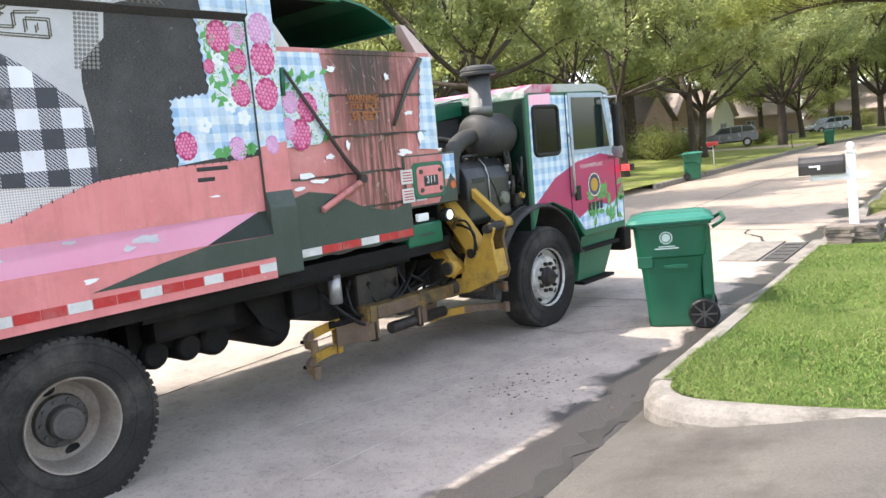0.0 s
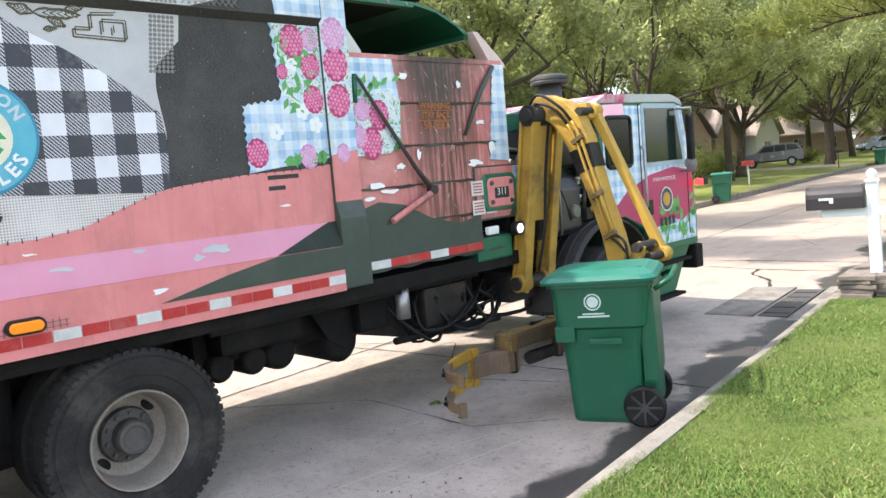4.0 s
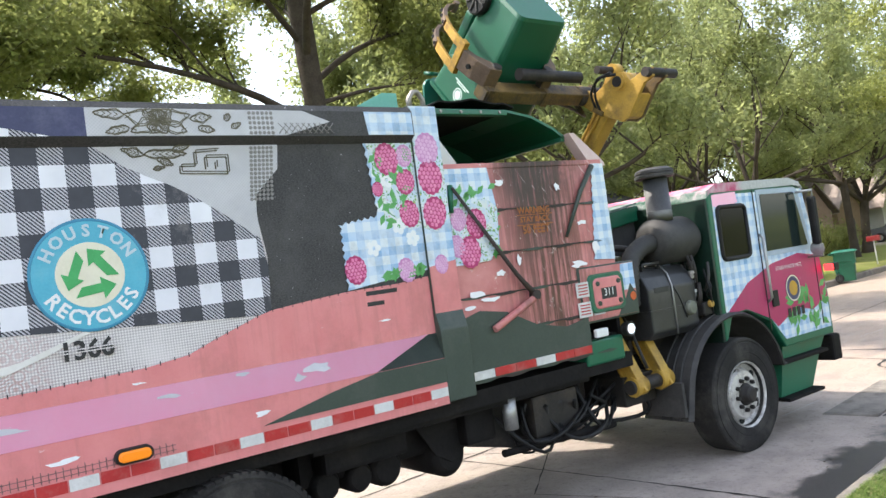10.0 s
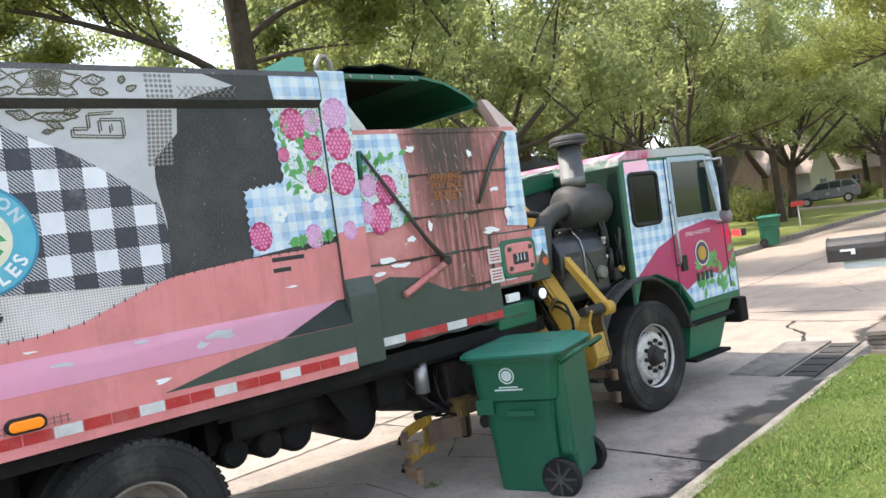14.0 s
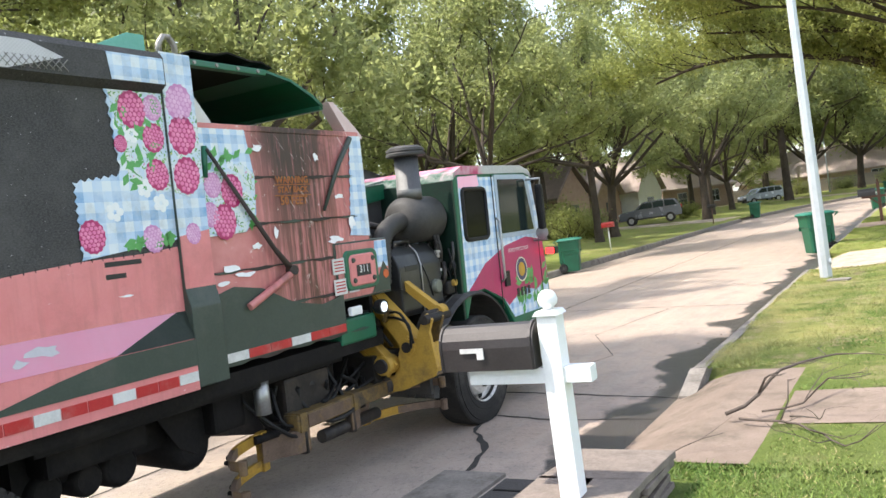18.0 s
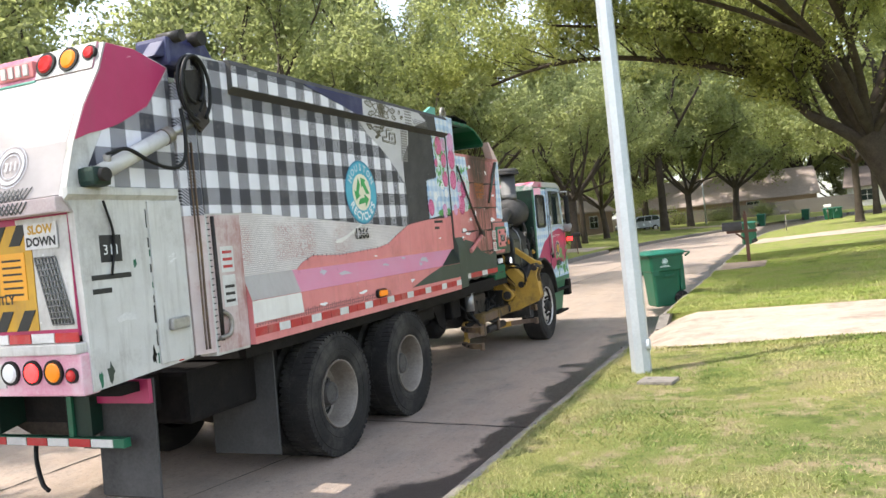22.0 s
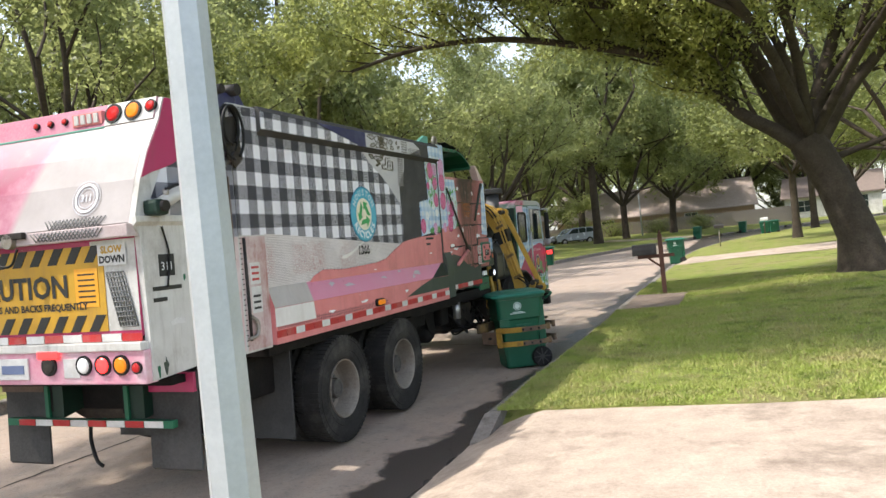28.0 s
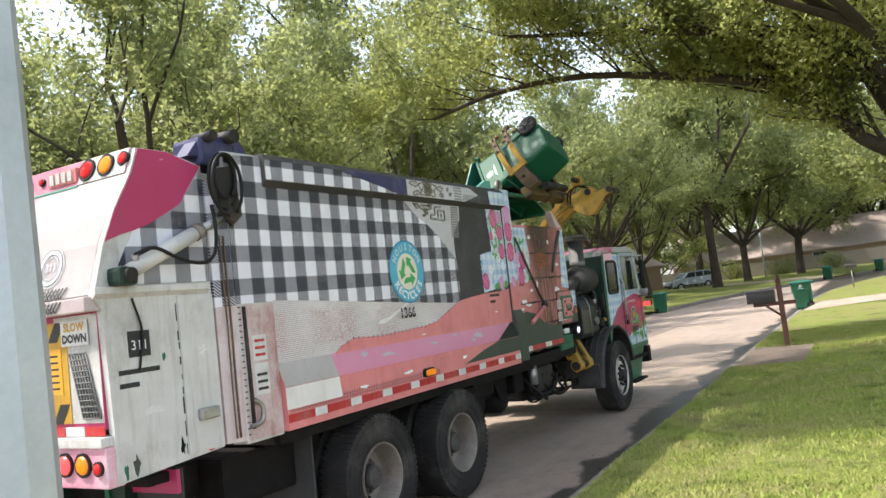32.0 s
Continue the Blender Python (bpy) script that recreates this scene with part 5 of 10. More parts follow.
    for y, z, w, h in ((-4.55, 1.34, 0.06, 0.018), (-5.6, 1.33, 0.11, 0.016), (-6.3, 1.30, 0.08, 0.02), (-3.6, 1.75, 0.06, 0.01), (-5.2, 1.64, 0.05, 0.008)):
        sheet(flake(y, z, w, h, 8), 1.1965 if z < 1.43 else x + 0.009, FLAKEW, "peeled_patch", "", 0.002)
    sheet([(-4.55, 1.27), (-3.21, 1.27), (-3.21, 1.43), (-3.75, 1.43), (-4.1, 1.37)], 1.196, DARKGREEN, "green_wedge", "dark green hill print")
    sheet([(-7.25, 1.27), (-6.60, 1.27), (-6.62, 1.43), (-7.25, 1.43)], 1.196, PALEP, "white_sheet", "scuffed white end of the lower wall")
    netting = bmesh.new()
    for i in range(64):
        a = -7.22 + 0.034 * i
        merge(netting, box(1.1962, 1.1985, a, a + 0.004, 1.243, 1.292 + 0.006 * (i % 3)))
    for z in (1.256, 1.282):
        merge(netting, box(1.1962, 1.1980, -7.22, -5.06, z, z + 0.003))
    tagged(part("net_print", netting, surface("grey_stitch_print", (0.10, 0.06, 0.06), (0.2, 0.12, 0.12), 20, 90, 0.6), truck), "netting print along the sill", kind="stuff")
    # red and white conspicuity tape along the sill
    n = 27
    for i in range(n):
        a = y0 + (y1 - y0) * i / n
        w = i % 3 == 2
        part("tape", box(1.196, 1.200, a + 0.004, y0 + (y1 - y0) * (i + 1) / n - 0.004, 1.175, 1.235), WHITETAPE if w else REDTAPE, truck)
    oval = lambda ry, rz: [(-5.28 + (ry - rz) * (1 if math.cos(a) > 0 else -1) + rz * math.cos(a), 1.285 + rz * math.sin(a)) for a in [0.13 + 2 * math.pi * k / 24 for k in range(24)]]
    ml = part("marker_lamp", loft([[(q, y, z) for y, z in oval(ry, rz)] for q, ry, rz in ((1.194, 0.100, 0.042), (1.222, 0.098, 0.040), (1.226, 0.090, 0.034))]), BLACKP, truck, "amber side marker lamp in a black rubber rim")
    part("lens", loft([[(q, y, z) for y, z in oval(ry, rz)] for q, ry, rz in ((1.22, 0.084, 0.029), (1.236, 0.082, 0.027), (1.242, 0.070, 0.018))]), AMBER, ml)
    # pale smear beside the stencilled number
    sheet([(-5.92, 1.795), (-5.80, 1.80), (-5.62, 1.86), (-5.45, 1.93), (-5.30, 1.985), (-5.27, 2.0), (-5.36, 1.985), (-5.55, 1.915), (-5.74, 1.85), (-5.90, 1.825)], x + 0.006, PALEP, "paint_smear", "pale smear of paint", 0.002)


def berry(y, z, x, s, mat):
    """A printed raspberry: rounded cluster outline, with drupelets picked out in pale rings."""
    rnd = random.Random(int((y * 71 + z * 37) * 100))
    n, r = 30, s * 0.5
    out = []
    for i in range(n):
        a = 2 * math.pi * i / n
        k = 1.0 + 0.07 * math.sin(a * 7.5) ** 2 - 0.10 * math.cos(a) ** 2
        out.append((r * k * math.cos(a), r * k * 1.08 * math.sin(a)))
    o = part("berry_print", prism(out, 0.0, 0.0022, "x"), mat, truck, "raspberry print", pose(x, y, z, rnd.uniform(-18, 18)))
    bm = bmesh.new()
    d = s * 0.155
    for j in range(-4, 5):
        for i in range(-4, 5):
            py, pz = (i + 0.5 * (j % 2)) * d, j * d * 0.86
            if math.hypot(py, pz / 1.05) < r * 0.86:
                merge(bm, lathe([(0.0, 0.0036), (d * 0.30, 0.0032), (d * 0.45, 0.0023)], 8, "x"), pose(0, py, pz))
    if len(bm.verts):
        tagged(part("drupelet_print", bm, BERRYLIT if mat is BERRY else MAUVELIT, o), "pale drupelet rings", kind="stuff")
    return o


def berries():
    x = BX + 0.012
    rnd = random.Random(3)
    spots = [(-3.43, 2.82, 0.20, 0), (-3.285, 2.84, 0.14, 1), (-3.30, 2.66, 0.16, 0), (-3.30, 2.44, 0.17, 0), (-3.775, 2.10, 0.17, 0), (-3.38, 2.06, 0.15, 1), (-3.53, 2.62, 0.09, 0)]
    for y, z, s, k in spots:
        berry(y, z, x, s, (BERRY, BERRY2)[k])
    for y, z, s, k in ((-3.10, 2.88, 0.21, 1), (-3.10, 2.68, 0.22, 0), (-3.10, 2.43, 0.21, 0), (-3.10, 2.07, 0.12, 1)):
        berry(y, z, 1.162, s, (BERRY, BERRY2)[k])
    lv = bmesh.new()
    for i in range(90):
        y = rnd.uniform(-3.55, -3.24)
        z = rnd.choice([rnd.uniform(2.36, 2.90), rnd.uniform(2.36, 2.90), rnd.uniform(2.02, 2.07)])
        l = bmesh.new()
        vs = [l.verts.new((x + 0.0005, 0.045 * a, 0.022 * b)) for a, b in ((-1, 0), (0, -1), (1, 0), (0, 1))]
        l.faces.new(vs)
        merge(lv, l, pose(0.0004 * (i % 6), y, z, rnd.uniform(0, 180), 0, 0))
    tagged(part("leaf_print", lv, LEAFP, truck), "green leaf print", kind="stuff")
    fl = bmesh.new()
    for y, z in ((-3.62, 2.23), (-3.30, 2.27), (-3.45, 2.93 - 0.25), (-3.40, 2.36)):
        for k in range(5):
            merge(fl, lathe([(0.0, 0.002), (0.024, 0.0015), (0.024, 0.0)], 8, "x"), pose(x, y + 0.034 * math.cos(k * 1.257), z + 0.034 * math.sin(k * 1.257)))
    tagged(part("flower_print", fl, WHITEINK, truck), "white flower print", kind="stuff")


def emblem():
    """Round recycling emblem with lettering on the gingham."""
    cy, cz, x = -5.37, 2.25, BX + 0.008
    e = part("emblem", lathe([(0.0, 0.003), (0.292, 0.003), (0.292, 0.0)], 48, "x"), TEAL, truck, "round sky-blue recycling emblem", pose(x, cy, cz))
    part("emblem_ring", lathe([(0.300, 0.002), (0.288, 0.0045), (0.284, 0.003)], 48, "x"), surface("emblem_edge_blue", (0.03, 0.2, 0.33), (0.05, 0.26, 0.4), 9, 90, 0.4), e)
    part("emblem_centre", lathe([(0.0, 0.0055), (0.172, 0.0055), (0.172, 0.003)], 40, "x"), CREAM, e, "cream disc")
    for k in range(3):
        bm = prism([(k_ * 1.32, l_ * 1.22) for k_, l_ in ((-0.075, -0.085), (0.03, -0.085), (0.03, -0.115), (0.085, -0.066), (0.03, -0.018), (0.03, -0.045), (-0.045, -0.045))], 0.0056, 0.0085, "x")
        part("arrow", bm, GREENINK, e, "green recycling arrow", pose(0, 0, 0, 120 * k + 8, 0, 0))
    def ring_text(text, a0, a1, flip, ink, size):
        for i, ch in enumerate(text):
            a = a0 + (a1 - a0) * i / (len(text) - 1)
            r = 0.231
            y, z = r * math.cos(radians(a)), r * math.sin(radians(a))
            turn = a - 90 if not flip else a + 90
            words(ch, size, ink, e, Matrix.Translation((0.0075, y, z)) @ pose(0, 0, 0, turn, 0, 0) @ pose(0, 0, 0, 90, 0, 90), bold=0.003)
    ring_text("HOUSTON", 150, 30, False, surface("faded_white_print", (0.42, 0.55, 0.60), (0.55, 0.66, 0.70), 20, 90, 0.45), 0.088)
    ring_text("RECYCLES", 212, 328, True, WHITEINK, 0.102)
    words("1366", 0.135, INK, truck, pose(BX + 0.009, -5.43, 1.86) @ pose(0, 0, 0, 90, 0, 90), "stencil_number", bold=0.004)
    for z in (1.853, 1.868):
        part("stencil_gap", box(BX + 0.0085, BX + 0.0112, -5.60, -5.26, z, z + 0.006), LACE, truck)
    for z, w in ((1.925, 0.24), (1.855, 0.13)):
        part("stencil_line", box(BX + 0.008, BX + 0.0095, -3.72, -3.72 + w, z, z + 0.028), INK, truck)


FADED = surface("faded_orange_stencil", (0.30, 0.085, 0.02), (0.42, 0.16, 0.05), 20, 90, 0.7)
SEAMM = surface("rusty_dark_seam", (0.020, 0.016, 0.014), (0.06, 0.042, 0.034), 9, 60, 0.7, 0, 0.2)


def hopper():
    y0, y1 = -2.97, -1.27
    x = 1.12
    # side panel in five horizontal plates with gaps
    zs = (1.20, 1.52, 1.80, 2.10, 2.42, 2.76)
    for k, (a, b) in enumerate(zip(zs, zs[1:])):
        yf = y1 - (0.42 if k == 0 else 0.0)
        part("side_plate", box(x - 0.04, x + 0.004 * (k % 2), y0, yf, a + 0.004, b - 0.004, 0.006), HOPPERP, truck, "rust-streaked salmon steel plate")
        part("seam", box(x - 0.03, x + 0.010, y0, yf, a - 0.005, a + 0.005, 0.002), SEAMM, truck, "rusty dark seam")
        for q in range(5):
            yq = y0 + 0.12 + 0.33 * q
            part("sag", prism([(yq - 0.12, a - 0.004), (yq - 0.05, a - 0.012 - 0.008 * (q % 2)), (yq + 0.06, a - 0.015), (yq + 0.13, a - 0.004), (yq + 0.05, a + 0.010)], x + 0.004, x + 0.012, "x"), SEAMM if q % 2 else DARKGREEN, truck)
    part("front_wall", box(-1.1, x - 0.04, y1 - 0.04, y1, 1.15, 2.72), FRAME, truck)
    part("far_wall", box(-1.12, -1.06, y0, y1, 1.15, 3.15), GREEN, truck)
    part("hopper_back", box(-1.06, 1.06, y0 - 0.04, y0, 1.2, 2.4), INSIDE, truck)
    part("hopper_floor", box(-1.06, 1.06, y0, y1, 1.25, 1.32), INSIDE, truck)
    xx = x + 0.008
    sheet(zigzag((-2.965, 2.74), (-2.965, 2.06), 2, 0.0) + [(-2.965, 2.04), (-2.63, 2.05), (-2.52, 2.16), (-2.50, 2.42), (-2.55, 2.74)], xx, BLUECHECK, "checked_patch")
    sheet([(-1.53, 1.95), (-1.275, 1.93), (-1.275, 2.74), (-1.42, 2.74)] + zigzag((-1.42, 2.74), (-1.53, 1.95), 11, 0.015), xx, BLUECHECK, "checked_patch")
    sheet([(-2.965, 1.205), (-1.70, 1.205), (-1.70, 1.50), (-1.95, 1.46), (-2.25, 1.52), (-2.55, 1.66), (-2.80, 1.70), (-2.965, 1.66)], xx + 0.008, DARKGREEN, "green_sheet", "dark green hill print")
    sheet([(-2.95, 2.06), (-2.64, 2.05), (-2.53, 2.18), (-2.50, 2.44), (-2.62, 2.52), (-2.80, 2.46), (-2.95, 2.46)], xx + 0.003, FLORAL, "floral_patch")
    for y, z, s, k in ((-2.88, 2.37, 0.15, 1), (-2.72, 2.33, 0.20, 0), (-2.81, 2.13, 0.21, 0), (-2.92, 2.18, 0.15, 1)):
        berry(y, z, xx + 0.006, s, (BERRY, BERRY2)[k])
    lv = bmesh.new()
    rnd = random.Random(9)
    for i in range(60):
        l = bmesh.new()
        l.faces.new([l.verts.new((0, 0.05 * a, 0.024 * b)) for a, b in ((-1, 0), (0, -1), (1, 0), (0, 1))])
        merge(lv, l, pose(xx + 0.0052 + 0.0003 * (i % 5), rnd.uniform(-2.93, -2.52), rnd.uniform(2.1, 2.6), rnd.uniform(0, 180), 0, 0))
    tagged(part("leaf_print", lv, LEAFP, truck), "green leaf print", kind="stuff")
    for z, t, s in ((2.395, "WARNING", 0.07), (2.325, "STAY BACK", 0.06), (2.245, "50 FEET", 0.085)):
        words(t, s, FADED, truck, pose(xx + 0.006, -2.13, z) @ pose(0, 0, 0, 90, 0, 90), "stencil", bold=0.002)
    for z in (2.285, 2.362):
        part("stencil_line", box(xx + 0.004, xx + 0.0055, -2.32, -1.94, z - 0.003, z + 0.003), FADED, truck)
    # bent spill bar hinged on the plates
    part("spill_bar", tube([(1.16, -2.92, 2.60), (1.165, -2.42, 1.92), (1.17, -2.26, 1.74)], [0.012, 0.017, 0.024], 8), SEAMM, truck, "dark bent linkage rod")
    part("spill_joint", tube([(1.14, -2.27, 1.75), (1.20, -2.27, 1.75)], 0.036, 12), SEAMM, truck)
    part("spill_bar", tube([(1.17, -2.26, 1.78), (1.17, -2.25, 1.74), (1.165, -2.51, 1.63), (1.16, -2.70, 1.55)], 0.027, 8), HOPPERP, truck)
    part("spill_bar", tube([(1.14, -2.94, 2.42), (1.14, -2.92, 2.62)], 0.02), GREEN, truck)
    part("spill_bar", tube([(1.14, -1.42, 2.72), (1.15, -1.60, 2.52), (1.14, -1.82, 2.16)], [0.022, 0.020, 0.012]), DARKGREEN, truck)
    # tape along the hopper sill
    for i in range(6):
        a = -2.94 + 0.205 * i
        part("tape", box(1.141, 1.146, a, a + 0.20, 1.215, 1.275), WHITETAPE if i in (0, 3) else REDTAPE, truck)
    for y, z, w, h in ((-2.80, 1.82, 0.09, 0.028), (-2.70, 1.77, 0.12, 0.022), (-2.88, 1.73, 0.07, 0.02), (-2.55, 1.95, 0.05, 0.03), (-1.72, 1.93, 0.10, 0.03), (-1.62, 2.26, 0.06, 0.02), (-1.50, 2.05, 0.05, 0.05), (-2.45, 2.62, 0.05, 0.03), (-1.85, 2.56, 0.04, 0.035), (-2.35, 2.02, 0.03, 0.05)):
        sheet(flake(y, z, w, h, 9), xx + 0.0065, FLAKEW, "peeled_patch", "", 0.002)
    # warning stickers
    for y, z, w, h, m in ((-1.80, 1.66, 0.15, 0.12, WHITETAPE), (-1.80, 1.50, 0.15, 0.12, WHITETAPE), (-1.63, 1.50, 0.13, 0.17, LINEN)):
        s = part("sticker", box(1.1415, 1.1445, y, y + w, z, z + h), m, truck)
        for k in range(4):
            part("print_bar", box(1.1445, 1.146, y + 0.02, y + w - 0.02, z + 0.02 + k * 0.024, z + 0.03 + k * 0.024), REDTAPE if m is WHITETAPE else INK, s)
    # plaque housing with round-cornered hatch
    h = part("hatch_box", box(0.95, 1.17, -1.75, -1.06, 1.44, 1.90, 0.015), DARKGREEN, truck, "green-edged control box with a hatch", pose(-0.038, 0, 0))
    part("hatch_face", box(1.17, 1.176, -1.73, -1.08, 1.46, 1.885, 0.002), HOPPERP, h)
    part("hatch", loft([[(1.176, p[0], p[1]) for p in ring2(-1.45, 1.67, 0.21, 0.16)], [(1.196, p[0], p[1]) for p in ring2(-1.45, 1.67, 0.20, 0.15)]]), GREEN, h)
    part("hatch_cover", loft([[(1.197, p[0], p[1]) for p in ring2(-1.45, 1.67, 0.17, 0.125)], [(1.206, p[0], p[1]) for p in ring2(-1.45, 1.67, 0.16, 0.115)]]), PINK, h)
    part("hatch_print", prism([(-1.28, 1.66), (-1.085, 1.66), (-1.085, 1.882), (-1.24, 1.882)], 1.1765, 1.179, "x"), BLUECHECK, h)
    part("hatch_print", prism([(-1.34, 1.462), (-1.085, 1.462), (-1.085, 1.62), (-1.15, 1.71), (-1.22, 1.60)], 1.1795, 1.1815, "x"), DARKGREEN, h)
    for dy, dz in ((-0.125, -0.08), (0.125, -0.08), (-0.125, 0.08), (0.125, 0.08)):
        part("bolt", lathe([(0.0, 0.014), (0.018, 0.013), (0.022, 0.0)], 10, "x"), DARKGREEN, h, "", pose(1.205, -1.45 + dy, 1.67 + dz))
    s = part("number_sticker", box(1.206, 1.209, -1.54, -1.36, 1.62, 1.71), INK, h)
    words("311", 0.085, WHITEINK, s, pose(1.2105, -1.45, 1.672) @ pose(0, 0, 0, 90, 0, 90))
    part("side_reflector", lathe([(0.0, 0.012), (0.035, 0.012), (0.04, 0.0)], 16, "x"), surface("orange_reflector", (0.5, 0.08, 0.02), (0.6, 0.12, 0.03), 9, 90, 0.3), h, "", pose(1.174, -1.13, 1.60))
    # lamps below and green bracket
    part("small_lamp", box(1.13, 1.17, -1.66, -1.52, 1.32, 1.39, 0.012), CLEARLENS, truck)
    l = part("work_lamp", lathe([(0.0, 0.0), (0.055, 0.0), (0.062, 0.03), (0.062, 0.07)], 20, "x"), BLACKP, truck, "round work lamp, lit", pose(1.13, -1.28, 1.34))
    part("lens", lathe([(0.0, 0.076), (0.046, 0.072), (0.046, 0.06)], 20, "x"), CLEARLENS, l)
    for k in range(6):
        part("led", lathe([(0.0, 0.080), (0.011, 0.079), (0.012, 0.072)], 10, "x"), WORKLAMP, l, "", pose(0, 0.027 * math.cos(k * 1.047), 0.027 * math.sin(k * 1.047)))
    part("bracket", box(0.9, 1.12, -1.75, -1.30, 1.10, 1.30, 0.02), GREEN, truck)
    # hood over the hopper opening: flat roof, then a panel sloping down to the front
    part("hood", box(-1.08, 1.02, -2.96, -2.22, 3.185, 3.20, 0.004), GREEN, truck, "dark green hood over the hopper")
    # dark sheet under the green hood, painting the shade of its underside
    part("hood_shade_sheet", box(-1.05, 0.98, -2.94, -2.24, 3.165, 3.184), INSIDE, truck)
    part("hood_edge", box(0.99, 1.06, -2.96, -2.20, 3.155, 3.20, 0.008), GREEN, truck)
    for k in range(4):
        part("bolt", lathe([(0.0, 0.008), (0.012, 0.008), (0.014, 0.0)], 8, "x"), STEEL, truck, "", pose(1.06, -2.85 + 0.19 * k, 3.178))
    slope_ = [(-2.22, 3.20), (-1.95, 3.155), (-1.72, 3.06), (-1.60, 2.985), (-1.615, 2.965), (-1.73, 3.04), (-1.955, 3.135), (-2.22, 3.18)]
    part("hood_slope", prism(slope_, -1.08, 1.06, "x"), GREEN, truck, "sloping green front of the hood")
    part("hood_rim", box(-1.06, 1.05, -1.64, -1.595, 2.945, 2.985, 0.008), GREEN, truck)
    fl = [(-2.94 + 0.105 * i, 3.225 + 0.055 * math.sin(i / 8 * math.pi) ** 0.6 + 0.012 * math.sin(i * 1.9)) for i in range(9)]
    part("hood_flap", prism(fl + [(p[0], p[1] - 0.012) for p in fl[::-1]], -0.95, 1.03, "x"), FRAME, truck, "black rubber flap")
    part("pillar_gusset", prism([(-3.62, 3.172), (-3.22, 3.172), (-3.22, 3.30), (-3.34, 3.30)], 1.02, 1.06, "x"), surface("mint_green_paint", (0.10, 0.34, 0.26), (0.16, 0.42, 0.33), 6, 60, 0.5), truck, "mint green gusset")
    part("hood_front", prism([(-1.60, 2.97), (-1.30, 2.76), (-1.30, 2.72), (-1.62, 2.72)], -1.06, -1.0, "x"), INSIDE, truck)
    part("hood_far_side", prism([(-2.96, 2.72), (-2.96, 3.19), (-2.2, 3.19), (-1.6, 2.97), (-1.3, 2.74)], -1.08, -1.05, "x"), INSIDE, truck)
    part("cheek", prism([(-1.24, 2.72), (-1.42, 2.74), (-1.62, 3.0), (-1.56, 3.0), (-1.30, 2.80), (-1.24, 2.745)], 1.02, 1.125, "x"), surface("pale_pink_cheek", (0.6, 0.42, 0.4), (0.7, 0.55, 0.52), 6, 60, 0.5), truck)
    part("cheek", prism([(-2.97, 2.75), (-2.97, 3.02), (-2.80, 2.80), (-2.78, 2.75)], 1.0, 1.09, "x"), WHITEP, truck)
    part("top_bolt_strip", box(1.085, 1.128, -2.95, -1.29, 2.735, 2.775, 0.004), HOPPERP, truck)


def ring2(cy, cz, ry, rz):
    return [(cy + p[0], cz + p[1]) for p in [(v[0], v[1]) for v in rounded(-ry, ry, -rz, rz, 0.05, 0.0, 4)]]


truck_body()
berries()
emblem()
hopper()


# ---- chassis, wheels ----
def make_tyre(r, w):
    """Tyre with shoulder blocks, turned about x; centre at the origin, outer face towards +x."""
    bm = lathe([(r * 0.53, -w * 0.40), (r * 0.60, -w * 0.5), (r * 0.92, -w * 0.5), (r * 0.985, -w * 0.42), (r * 0.985, w * 0.42), (r * 0.965, w * 0.47), (r * 0.93, w * 0.49), (r * 0.925, w * 0.475), (r * 0.90, w * 0.475), (r * 0.895, w * 0.505), (r * 0.80, w * 0.52), (r * 0.72, w * 0.515), (r * 0.715, w * 0.50), (r * 0.70, w * 0.50), (r * 0.695, w * 0.512), (r * 0.61, w * 0.49), (r * 0.53, w * 0.40)], 64, "x")
    return bm


def make_tread(r, w):
    """Raised shoulder blocks round the tyre."""
    bm = bmesh.new()
    n = 62
    for i in range(n):
        for s in (1, -1):
            b = box(s * w * 0.31 - w * 0.17, s * w * 0.31 + w * 0.17, -0.0165, 0.0165, r * 0.955, r * 1.0)
            merge(bm, b, pose(0, 0, 0, 360 * i / n + (4 if s < 0 else 0), 0, 0))
    return bm


